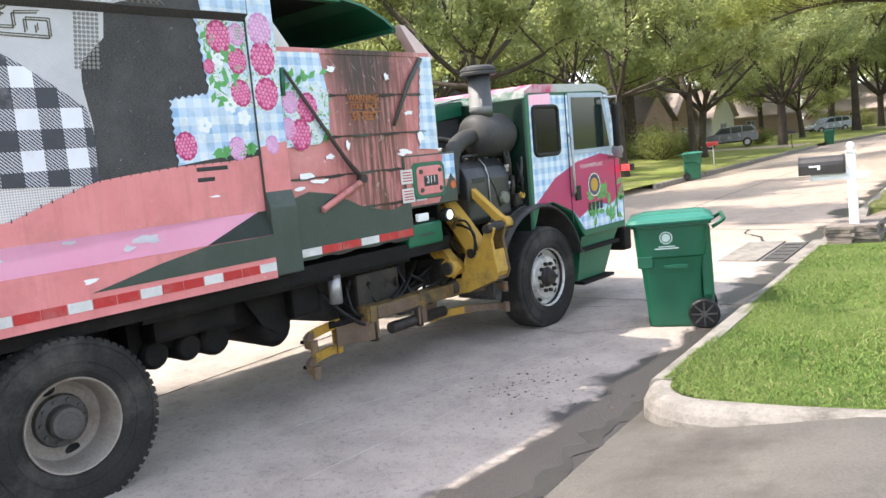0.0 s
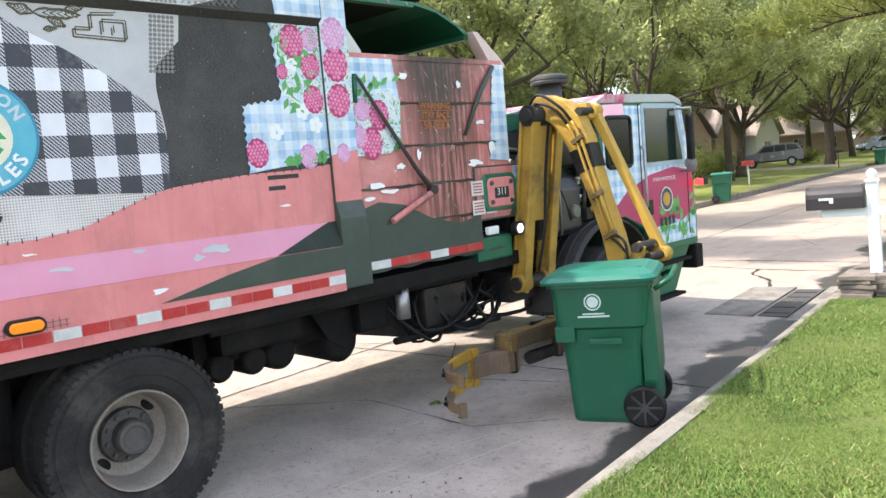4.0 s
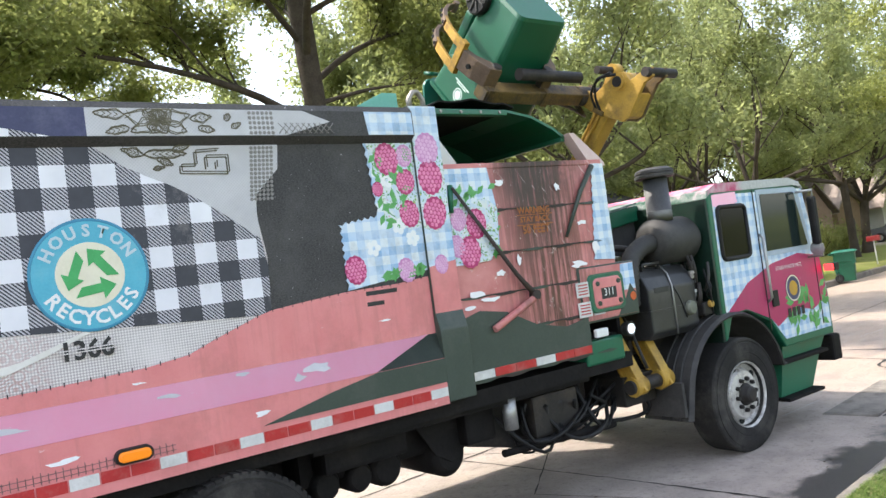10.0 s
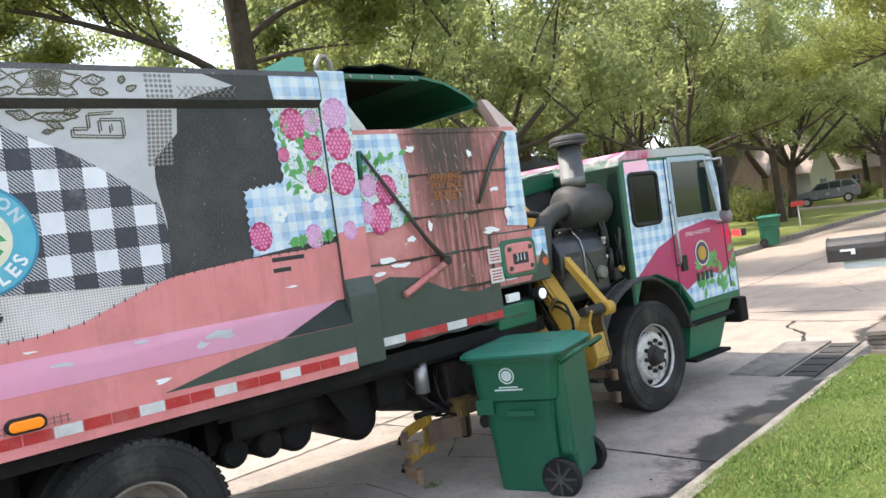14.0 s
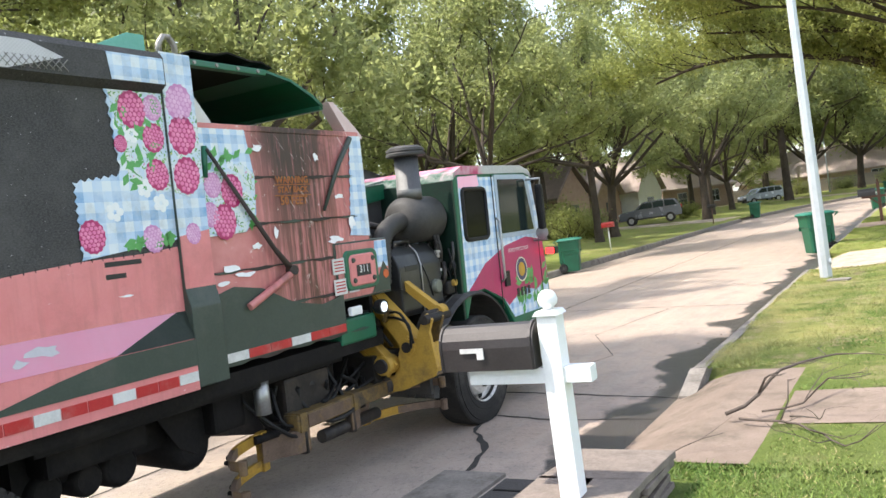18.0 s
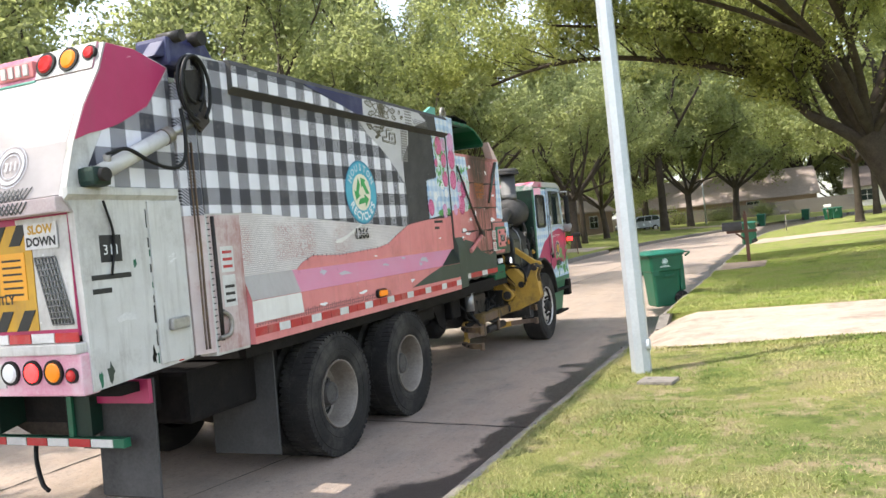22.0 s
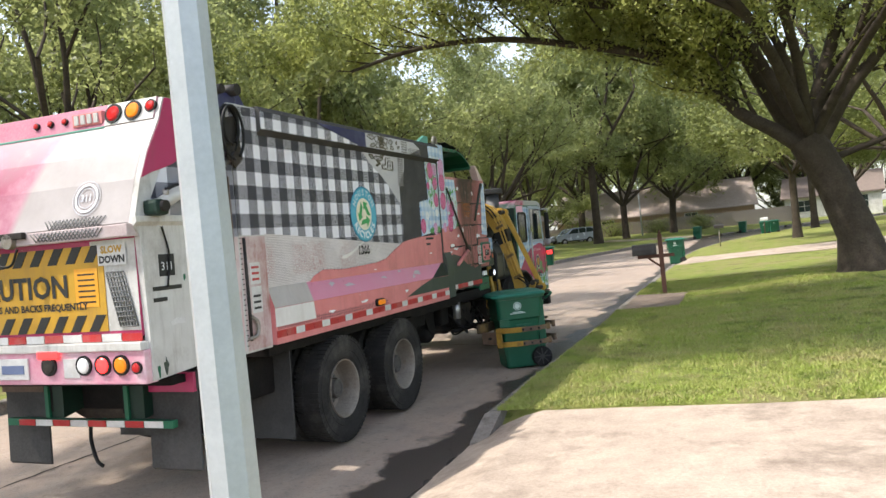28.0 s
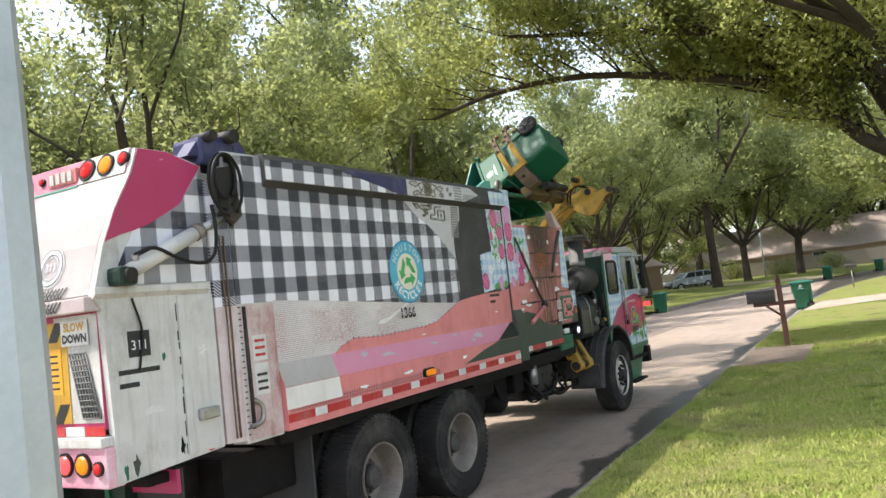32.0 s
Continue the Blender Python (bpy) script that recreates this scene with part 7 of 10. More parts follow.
    part("cable_tray", tube(smooth_path([(0.6, -1.25, 1.95), (0.8, -1.0, 2.02), (0.9, -0.8, 1.98), (0.85, -0.6, 1.9)], 4), 0.03, 8), GRIME, truck)


# ---- tailgate ----
def tailgate():
    # side frame posts between the body and the gate
    for s, mat in ((1, WHITEP), (-1, DARKGREEN)):
        a, b = sorted((s * 1.0, s * 1.15))
        part("rear_post", box(a, b, -7.62, -7.25, 1.10, 3.16, 0.012), mat, truck)
    sheet([(-7.62, 2.07), (-7.25, 2.07), (-7.25, 3.15), (-7.62, 3.13)], 1.152, CHECK, "gingham_sheet")
    gate = new("tailgate")
    gate.parent = truck
    gate.matrix_basis = pose(0, -0.10, 0)
    tagged(gate, "bulging pink and white tailgate with caution sign")
    side = [(-7.66, 1.12), (-8.50, 1.07), (-8.50, 1.40), (-8.52, 2.10), (-8.57, 2.18), (-8.475, 2.50), (-8.38, 2.72), (-8.24, 2.96), (-8.18, 3.12), (-7.95, 3.12), (-7.66, 3.05)]
    for s, mat in ((1, WHITEP), (-1, MAGENTA)):
        a, b = sorted((s * 1.02, s * 1.07))
        part("gate_side", prism(side, a, b, "x"), mat, gate, "scuffed white gate side")
    sheet([(-8.26, 2.585), (-8.40, 2.34), (-8.47, 2.245), (-7.66, 2.245), (-7.66, 3.03), (-7.88, 2.76)], 1.071, CHECK, "gingham_sheet", "", 0.003, gate)
    sheet([(-8.468, 2.51), (-8.36, 2.555), (-8.25, 2.585), (-8.13, 2.63), (-7.88, 2.765), (-7.67, 3.04), (-7.95, 3.115), (-8.17, 3.115), (-8.235, 2.95), (-8.375, 2.72)], 1.075, MAGENTA, "magenta_sheet", "magenta print", 0.003, gate)
    # back panels
    part("upper_panel", prism([(-8.235, 2.97), (-8.38, 2.725), (-8.475, 2.505), (-8.565, 2.20), (-8.50, 2.18), (-8.41, 2.50), (-8.31, 2.72), (-8.17, 2.96)], -1.02, 1.02, "x"), SMEARPINK, gate, "rubbed white and pink sloping panel")
    part("light_bar", prism([(-8.19, 3.13), (-8.245, 2.96), (-8.17, 2.94), (-8.10, 3.12)], -1.03, 1.03, "x", 0.006), surface("dusty_pink_bar", (0.42, 0.10, 0.18), (0.52, 0.24, 0.29), 4, 50, 0.45, 0, 0.05, 0.5, (0.6, 0.5, 0.5), 0.5), gate, "dusty pink top bar carrying lamps")
    part("light_bar_end", prism([(-8.193, 3.128), (-8.248, 2.962), (-8.245, 2.960), (-8.190, 3.124)], 0.56, 1.028, "x"), WHITEP, gate, "white end of the top bar", pose(0, -0.002, 0))
    part("bar_trim", box(-1.03, 0.56, -8.256, -8.236, 2.945, 2.960, 0.004), surface("pale_green_trim", (0.12, 0.36, 0.28), (0.2, 0.45, 0.36), 8, 60, 0.5), gate)
    part("ledge", box(-1.05, 1.05, -8.62, -8.46, 2.10, 2.19, 0.01), surface("pink_grey_ledge", (0.40, 0.30, 0.30), (0.55, 0.48, 0.47), 5, 60, 0.5), gate)
    part("lower_panel", box(-1.02, 1.02, -8.52, -8.46, 1.40, 2.10), MAGENTA, gate, "magenta lower panel")
    part("lamp_panel", box(-1.06, 1.06, -8.56, -8.44, 1.06, 1.30, 0.012), surface("pink_lamp_panel", (0.62, 0.20, 0.30), (0.70, 0.42, 0.48), 4, 60, 0.45, 0, 0.05, 0.5, (0.75, 0.7, 0.7), 0.6), gate, "pink panel with tail lamps")
    part("bar", box(-1.05, 1.05, -8.58, -8.46, 1.30, 1.36, 0.008), WHITEP, gate)
    for i in range(11):
        a = -1.03 + 2.06 * i / 11
        part("tape", box(a + 0.004, a + 2.06 / 11 - 0.004, -8.535, -8.525, 1.365, 1.42), WHITETAPE if i % 2 else REDTAPE, gate)
    # round lamps
    def lamp(xc, z, y, r, mat, tilt=0):
        l = part("lamp", lathe([(0.0, -0.012), (r * 1.25, -0.012), (r * 1.25, 0.02), (0.0, 0.02)], 22, "y"), BLACKP, gate, "", pose(xc, y, z, tilt, 0, 0))
        part("lens", lathe([(0.0, -0.026), (r * 0.8, -0.022), (r, -0.01)], 22, "y"), mat, l)
    for xc, m in ((-0.98, REDLENS), (-0.85, AMBER), (-0.66, REDLENS), (-0.47, CLEARLENS), (0.16, GRIME), (0.50, CLEARLENS), (0.68, REDLIT), (0.85, AMBER), (0.99, REDLENS)):
        lamp(xc, 1.20 if abs(xc) < 0.9 else 1.18, -8.565, 0.058 if abs(xc) < 0.9 else 0.035, m)
    for xc, m in ((-0.90, AMBER), (-0.74, REDLENS), (0.64, REDLENS), (0.83, AMBER)):
        lamp(xc, 3.045, -8.225, 0.062, m, -15)
    for xc in (-0.15, 0.0, 0.15):
        lamp(xc, 3.045, -8.225, 0.022, REDLENS, -15)
    lamp(0.99, 3.06, -8.215, 0.04, REDLENS, -15)
    nb = part("name_plate", box(0.24, 0.54, -8.245, -8.205, 2.985, 3.085, 0.006), PINK, gate, "pink cast name plate")
    for k in range(4):
        part("letter_bar", box(0.27 + 0.065 * k, 0.31 + 0.065 * k, -8.256, -8.245, 3.0, 3.07), WHITEP, nb)
    part("stop_lamp", box(0.06, 0.27, -8.585, -8.56, 1.27 - 0.02, 1.33 - 0.02, 0.012), REDLIT, gate, "red stop lamp")
    pl = part("number_plate", box(-0.36, -0.05, -8.575, -8.56, 1.10, 1.26, 0.006), WHITETAPE, gate, "white number plate")
    part("plate_mark", box(-0.32, -0.09, -8.579, -8.575, 1.145, 1.21), surface("plate_blue", (0.10, 0.13, 0.25), (0.16, 0.2, 0.32), 9, 90, 0.5), pl)
    part("sticker", box(0.30, 0.45, -8.566, -8.56, 1.11, 1.25), WHITETAPE, gate)
    # caution sign
    sg = part("caution_sign", box(-0.90, 0.72, -8.528, -8.521, 1.44, 2.06), CAUTY, gate, "yellow caution sign with black hazard stripes")
    for z0, z1, d in ((1.94, 2.06, 1), (1.44, 1.56, -1)):
        n = 9
        for i in range(n):
            a = -0.90 + 1.62 * i / n
            w = 0.09
            p = [(a, z0), (a + w, z0), (a + w + 0.08, z1), (a + 0.08, z1)] if d > 0 else [(a, z0), (a + w, z0), (a + w + 0.08, z1), (a + 0.08, z1)]
            part("stripe", prism([(min(q[0], 0.72), q[1]) for q in p], -8.5315, -8.528, "y"), INK, sg)
    back = pose(0, 0, 0, 90, 0, 0)
    words("CAUTION", 0.225, INK, sg, pose(-0.135, -8.5325, 1.77) @ back, bold=0.007)
    words("VEHICLE STOPS AND BACKS FREQUENTLY", 0.071, INK, sg, pose(-0.13, -8.5325, 1.625) @ back, bold=0.0025)
    part("warning_triangle", prism([(-0.86, 1.69), (-0.67, 1.69), (-0.765, 1.86)], -8.533, -8.528, "y"), INK, sg)
    lb = part("label", box(0.44, 0.66, -8.532, -8.528, 1.62, 1.90), surface("orange_label", (0.70, 0.30, 0.02), (0.78, 0.38, 0.03), 9, 90, 0.4), sg)
    for k in range(6):
        part("print_bar", box(0.47, 0.63, -8.5335, -8.532, 1.65 + 0.04 * k, 1.662 + 0.04 * k), INK, lb)
    sd = part("slow_label", box(0.68, 0.94, -8.534, -8.530, 1.91, 2.06), WHITETAPE, sg)
    words("SLOW", 0.07, CAUTY, sd, pose(0.81, -8.536, 2.02) @ back, bold=0.003)
    words("DOWN", 0.07, INK, sd, pose(0.81, -8.536, 1.95) @ back, bold=0.003)
    net = bmesh.new()
    for k in range(7):
        f = k / 6
        tube([(0.74 + 0.16 * f, -8.531, 1.86), (0.84 + 0.16 * f, -8.531, 1.47)], 0.006, 4, net)
    for k in range(12):
        f = k / 11
        tube([(0.74 + 0.10 * f, -8.532, 1.86 - 0.39 * f), (0.90 + 0.10 * f, -8.532, 1.86 - 0.39 * f)], 0.006, 4, net)
    for k in range(17):
        for sgn in (1, -1):
            tube([(0.20 + 0.036 * k, -8.624, 2.115), (0.20 + 0.036 * (k + 1.6 * sgn), -8.624, 2.178)], 0.004, 4, net)
            if k < 14:
                tube([(0.28 + 0.036 * k, -8.574, 2.195), (0.28 + 0.036 * (k + 1.6 * sgn), -8.554, 2.265)], 0.004, 4, net)
    tagged(part("net_print", net, surface("grey_net_print", (0.10, 0.10, 0.10), (0.2, 0.2, 0.19), 20, 90, 0.6), gate), "dark netting print", kind="stuff")
    FADEDSEAL = surface("faded_blue_grey_seal", (0.40, 0.41, 0.47), (0.58, 0.58, 0.62), 30, 90, 0.5, 0, 0.05, 0.5, (0.64, 0.62, 0.6), 0.8)
    sl = part("faded_seal", lathe([(0.092, 0.0), (0.092, -0.0015), (0.112, -0.0015), (0.112, 0.0)], 36, "y"), surface("very_faded_seal", (0.56, 0.56, 0.60), (0.68, 0.68, 0.69), 30, 90, 0.5), gate, "faded round seal", pose(0.60, -8.512, 2.405, -16, 0, 0))
    for r in (0.072, 0.126):
        part("seal_line", lathe([(r, 0.0), (r, -0.002), (r + 0.006, -0.002), (r + 0.006, 0.0)], 32, "y"), FADEDSEAL, sl)
    words("311", 0.075, FADEDSEAL, sl, pose(0, -0.003, 0) @ pose(0, 0, 0, 90, 0, 0), bold=0.002)
    # folded lip, raised strip, jagged seam and stains of the gate's side
    part("side_lip", prism([(1.068, 2.165), (1.105, 2.195), (1.105, 2.235), (1.068, 2.24)], -8.58, -7.70, "y"), WHITEP, gate, "white folded lip")
    part("side_strip", box(1.068, 1.084, -7.965, -7.665, 1.13, 2.16, 0.005), WHITEP, gate, "raised white edge strip")
    rnd = random.Random(41)
    z = 1.14
    while z < 2.1:
        h = rnd.uniform(0.03, 0.13)
        y = -7.972 + rnd.uniform(-0.006, 0.004)
        part("seam", box(1.069, 1.074, y - rnd.uniform(0.004, 0.010), y, z, min(z + h, 2.14)), INK if rnd.random() < 0.75 else GREEN, gate)
        z += h + rnd.uniform(0.01, 0.07)
    for y, z, w, h, mt in ((-8.36, 1.16, 0.030, 0.075, DARKGREEN), (-8.10, 1.78, 0.016, 0.03, GREEN), (-8.01, 1.20, 0.02, 0.06, FRAME), (-8.20, 1.46, 0.10, 0.03, WHITETAPE), (-8.44, 1.13, 0.018, 0.05, GREEN)):
        sheet(flake(y, z, w, h, 13), 1.0705, mt, "paint_chip", "", 0.002, gate)
    part("white_patch", prism([(0.70, 1.44), (1.015, 1.44), (1.015, 2.09), (0.60, 2.09)], -8.5225, -8.5195, "y"), WHITEP, gate)
    part("lamp_bar", box(-0.48, 0.10, -8.66, -8.62, 2.15, 2.20, 0.008), GRIME, gate, "dark bar carrying two work lamps")
    part("lamp_cable", tube(smooth_path([(-0.38, -8.64, 2.08), (-0.20, -8.66, 1.98), (-0.05, -8.65, 1.96), (0.02, -8.64, 2.08)], 5), 0.010, 6), BLACKP, gate)
    part("lamp_stalk", lathe([(0.0, -0.02), (0.055, -0.02), (0.06, 0.03), (0.0, 0.05)], 18, "y"), STEEL, gate, "", pose(-0.38, -8.64, 2.13))
    part("lamp_stalk", lathe([(0.0, -0.02), (0.055, -0.02), (0.06, 0.03), (0.0, 0.05)], 18, "y"), STEEL, gate, "", pose(-0.06, -8.64, 2.14))
    # lift ram on the side
    r = part("ram", tube([(1.14, -8.37, 2.315), (1.14, -7.80, 2.575)], 0.049, 18), WHITEP, gate, "white hydraulic ram")
    part("rod", tube([(1.14, -7.80, 2.575), (1.14, -7.52, 2.70)], 0.030, 12), SILVER, r)
    part("gland", tube([(1.14, -7.83, 2.562), (1.14, -7.77, 2.589)], 0.056, 16), STEEL, r)
    part("port", tube([(1.14, -8.30, 2.35), (1.16, -8.33, 2.42)], 0.022, 10), STEEL, r)
    part("ram_foot", box(1.06, 1.19, -8.47, -8.33, 2.235, 2.35, 0.03), OILYGREEN, r)
    part("foot_pin", tube([(1.05, -8.40, 2.30), (1.22, -8.40, 2.30)], 0.04, 14), GRIME, r)
    part("hinge_block", box(0.85, 1.12, -7.80, -7.45, 3.05, 3.25, 0.03), NAVY, truck, "dark tailgate hinge block")
    part("hinge_block", box(-1.12, -0.85, -7.80, -7.45, 3.05, 3.25, 0.03), NAVY, truck)
    for k, (r0, dx, dz) in enumerate(((0.17, 0.0, 0.0), (0.135, 0.03, 0.03), (0.19, 0.045, -0.03))):
        loop = [(1.17 + dx, -7.66 + r0 * 0.72 * math.cos(radians(a)), 2.93 + dz + r0 * 1.15 * math.sin(radians(a))) for a in range(-60, 271, 30)]
        part("hinge_hose", tube(smooth_path(loop, 3), 0.013, 7), BLACKP, truck, "black hydraulic hose loop")
    part("hinge_arm", prism([(-7.72, 3.02), (-7.56, 3.05), (-7.50, 2.70), (-7.60, 2.62), (-7.70, 2.70)], 1.155, 1.175, "x"), GRIME, truck, "greasy hinge plate")
    for y, z, r0 in ((-7.52, 3.27, 0.05), (-7.72, 3.25, 0.04), (-7.60, 2.70, 0.055)):
        part("hinge_pin", tube([(1.00, y, z), (1.19, y, z)], r0, 14), GRIME, truck)
    part("hinge_ear", prism([(-7.90, 3.10), (-7.78, 3.24), (-7.62, 3.26), (-7.50, 3.30), (-7.38, 3.26), (-7.30, 3.16)], 0.98, 1.10, "x", 0.01), NAVY, truck, "dark blue hinge ear")
    part("hose", tube(smooth_path([(1.16, -8.33, 2.42), (1.19, -8.20, 2.46), (1.20, -8.02, 2.39), (1.20, -7.84, 2.36), (1.20, -7.72, 2.42), (1.19, -7.68, 2.60), (1.17, -7.68, 2.76)], 5), 0.013, 6), BLACKP, gate)
    part("cable", tube(smooth_path([(1.09, -8.32, 2.16), (1.085, -8.26, 1.95), (1.085, -8.30, 1.72)], 5), 0.008, 5), BLACKP, gate)
    # side sticker and latch rods
    s = part("service_sticker", box(1.07, 1.074, -8.36, -8.20, 1.80, 1.96), INK, gate)
    words("311", 0.085, WHITEINK, s, pose(1.0755, -8.28, 1.87) @ pose(0, 0, 0, 90, 0, 90))
    for z, w in ((1.70, 0.30), (1.62, 0.14)):
        part("stencil_line", box(1.07, 1.0725, -8.44, -8.44 + w, z, z + 0.03), INK, gate)
    PINKWORN = wrap("rubbed_pink_white_film", (0.52, 0.40, 0.38), (0.64, 0.57, 0.55), (0.36, 0.17, 0.15), (0.74, 0.73, 0.71), 0.5, 0.9)
    sheet([(-7.60, 1.12), (-7.255, 1.12), (-7.255, 2.06), (-7.60, 2.06)], 1.1515, PINKWORN, "rubbed_sheet", "rubbed pink and white film with runs", 0.002)
    back_edge = [(1.04, -7.745), (1.082, -7.745), (1.149, -7.622), (1.04, -7.622)]
    part("post_return", prism(back_edge, 1.13, 2.06, "z"), PINKWORN, truck, "rubbed white return of the rear post")
    part("post_return", prism(back_edge, 2.062, 2.95, "z"), CHECK, truck)
    for y, r0 in ((-7.665, 0.011), (-7.70, 0.009)):
        part("seal_rod", tube(smooth_path([(1.132, y, 1.16), (1.135, y - 0.004, 1.5), (1.132, y + 0.004, 1.9), (1.132, y, 2.55)], 4), r0 * 0.7, 6), RUSTP, truck, "rusty vertical rod")
    for i in range(22):
        part("stitch", box(1.1535, 1.156, -7.612, -7.588, 1.16 + 0.042 * i, 1.168 + 0.042 * i), INK, truck)
    part("latch_rod", tube([(1.16, -7.56, 1.2), (1.165, -7.56, 1.45), (1.16, -7.56, 2.05)], 0.014, 8), GRIME, truck)
    part("latch", tube(smooth_path([(1.17, -7.60, 1.22), (1.18, -7.50, 1.24), (1.18, -7.48, 1.34), (1.17, -7.55, 1.40)], 4), 0.016, 8), STEEL, truck, "bent latch handle")
    part("latch", box(1.084, 1.125, -7.88, -7.72, 1.33, 1.41, 0.014), SILVER, gate, "bright latch box")
    for z, h in ((1.66, 0.18), (1.42, 0.22)):
        s = part("warning_sticker", box(1.152, 1.155, -7.50, -7.36, z, z + h), WHITETAPE, truck)
        for k in range(3):
            part("print_bar", box(1.155, 1.1565, -7.48, -7.38, z + 0.03 + 0.05 * k, z + 0.05 + 0.05 * k), REDTAPE if z > 1.6 else INK, s)
    part("reflector", lathe([(0.0, 0.01), (0.04, 0.008), (0.042, 0.0)], 16, "x"), REDLENS, gate, "", pose(1.07, -7.78, 1.16))
    # under-run bar on two hangers, and rear mudflaps
    ub = part("underrun_bar", box(-0.86, 0.88, -8.24, -8.18, 0.64, 0.70, 0.006), GREEN, truck, "green underrun bar with red and white tape")
    for i in range(8):
        a = -0.72 + 0.19 * i
        part("tape", box(a, a + 0.18, -8.246, -8.24, 0.645, 0.695), WHITETAPE if i % 2 else REDTAPE, ub)
    for s in (-0.42, 0.42):
        part("hanger", prism([(-8.22, 0.68), (-8.18, 0.68), (-7.9, 1.06), (-8.22, 1.06)], s - 0.02, s + 0.02, "x"), GREEN, truck)
    for s in (-1, 1):
        part("rear_mudflap", prism([(-8.12, 0.30), (-8.10, 1.05), (-8.085, 1.05), (-8.10, 0.28)], s * 0.78 - 0.24, s * 0.78 + 0.24, "x"), MUDFLAP, truck, "grey rear mudflap")
        part("flap_top", box(s * 0.78 - 0.24, s * 0.78 + 0.24, -8.14, -8.11, 0.90, 1.05), MAGENTA if s > 0 else RUSTP, truck)
    part("rear_cross", box(-0.95, 0.95, -8.3, -8.0, 0.98, 1.04), FRAME, truck)
    MUDDY = surface("mud_caked_steel", (0.030, 0.024, 0.019), (0.075, 0.060, 0.047), 6, 50, 0.9, 0, 0.4, 0.2, (0.012, 0.010, 0.009), 0.7)
    part("rear_valance", prism([(-0.62, 1.02), (0.62, 1.02), (0.50, 0.72), (0.22, 0.60), (-0.22, 0.60), (-0.50, 0.72)], -7.95, -7.86, "y", 0.01), MUDDY, truck, "mud-caked plate behind the axle")
    part("tow_hole", lathe([(0.0, -0.004), (0.035, -0.004), (0.038, 0.0)], 14, "y"), INSIDE, truck, "", pose(-0.05, -7.951, 0.88))
    for sx in (-0.42, 0.42):
        part("gusset", prism([(-8.20, 0.70), (-8.00, 0.74), (-7.80, 0.98), (-7.80, 1.06), (-8.20, 1.06)], sx + 0.022, sx + 0.16, "x"), OILYGREEN, truck, "dark green gusset plate")
    part("drain_hose", tube(smooth_path([(-0.30, -7.9, 0.62), (-0.26, -7.95, 0.45), (-0.16, -8.0, 0.30), (-0.08, -8.02, 0.26)], 5), 0.016, 6), BLACKP, truck)
    part("rear_diff", lathe([(0.0, -0.26), (0.16, -0.22), (0.24, -0.05), (0.24, 0.08), (0.12, 0.22), (0.0, 0.24)], 20, "y"), MUDDY, truck, "mud-caked axle housing", pose(0.0, -6.35, 0.56))
    part("tail_sump", box(-0.6, 0.6, -8.0, -7.3, 0.72, 1.0, 0.05), FRAME, truck)


chassis()
cab()
tailgate()


# ---- lifting arm: shoulder, inner arm, boom, carriage with two claws, in the plane y = ARM_Y ----
ARM_Y, SHOULDER, L1, L2 = -1.02, (1.10, 0.84), 1.47, 1.53
BEAM_Z = -0.31          # the beam's axis under the carriage's origin
FOOT = (0.32, 0.30)     # the boom's pin on the bracket, from the beam's axis
GRIP = (-0.43, 0.93)          # the carriage's pivot in the cart's own x and z
# each cart's place along the truck and its turn in the claws, first and second stop
HELD = (-1.80, -1.874)
SLIDE = [(0, 0, 0), (12.9, 0, 0), (13.4, 0.10, -0.08), (13.75, 0.17, -0.14), (20, 0.17, -0.14), (20.1, 0, 0), (32, 0, 0)]          # slip in the claws at the set-down
TURN = [(0, 16), (5.0, 16), (6.2, 10), (7.0, 3), (7.5, 0.8), (12.0, 0.8), (13.2, 10), (13.7, 20.5), (20, 20.5), (20.1, 30.5), (32, 30.5)]


def plate_path(path, width, y0, y1, bevel=0.006):
    """A flat bar of some width that follows a path in x and z."""
    up, lo = [], []
    for i, (x, z) in enumerate(path):
        a, b = path[max(i - 1, 0)], path[min(i + 1, len(path) - 1)]
        dx, dz = b[0] - a[0], b[1] - a[1]
        ln = math.hypot(dx, dz)
        w = width[i] if isinstance(width, (list, tuple)) else width
        up.append((x - dz / ln * w / 2, z + dx / ln * w / 2))
        lo.append((x + dz / ln * w / 2, z - dx / ln * w / 2))
    return prism(up + lo[::-1], y0, y1, "y", bevel)


def pin(parent, x, z, r, y0, y1, mat):
    return part("pin", tube([(x, y0, z), (x, y1, z)], r, 14), mat, parent)


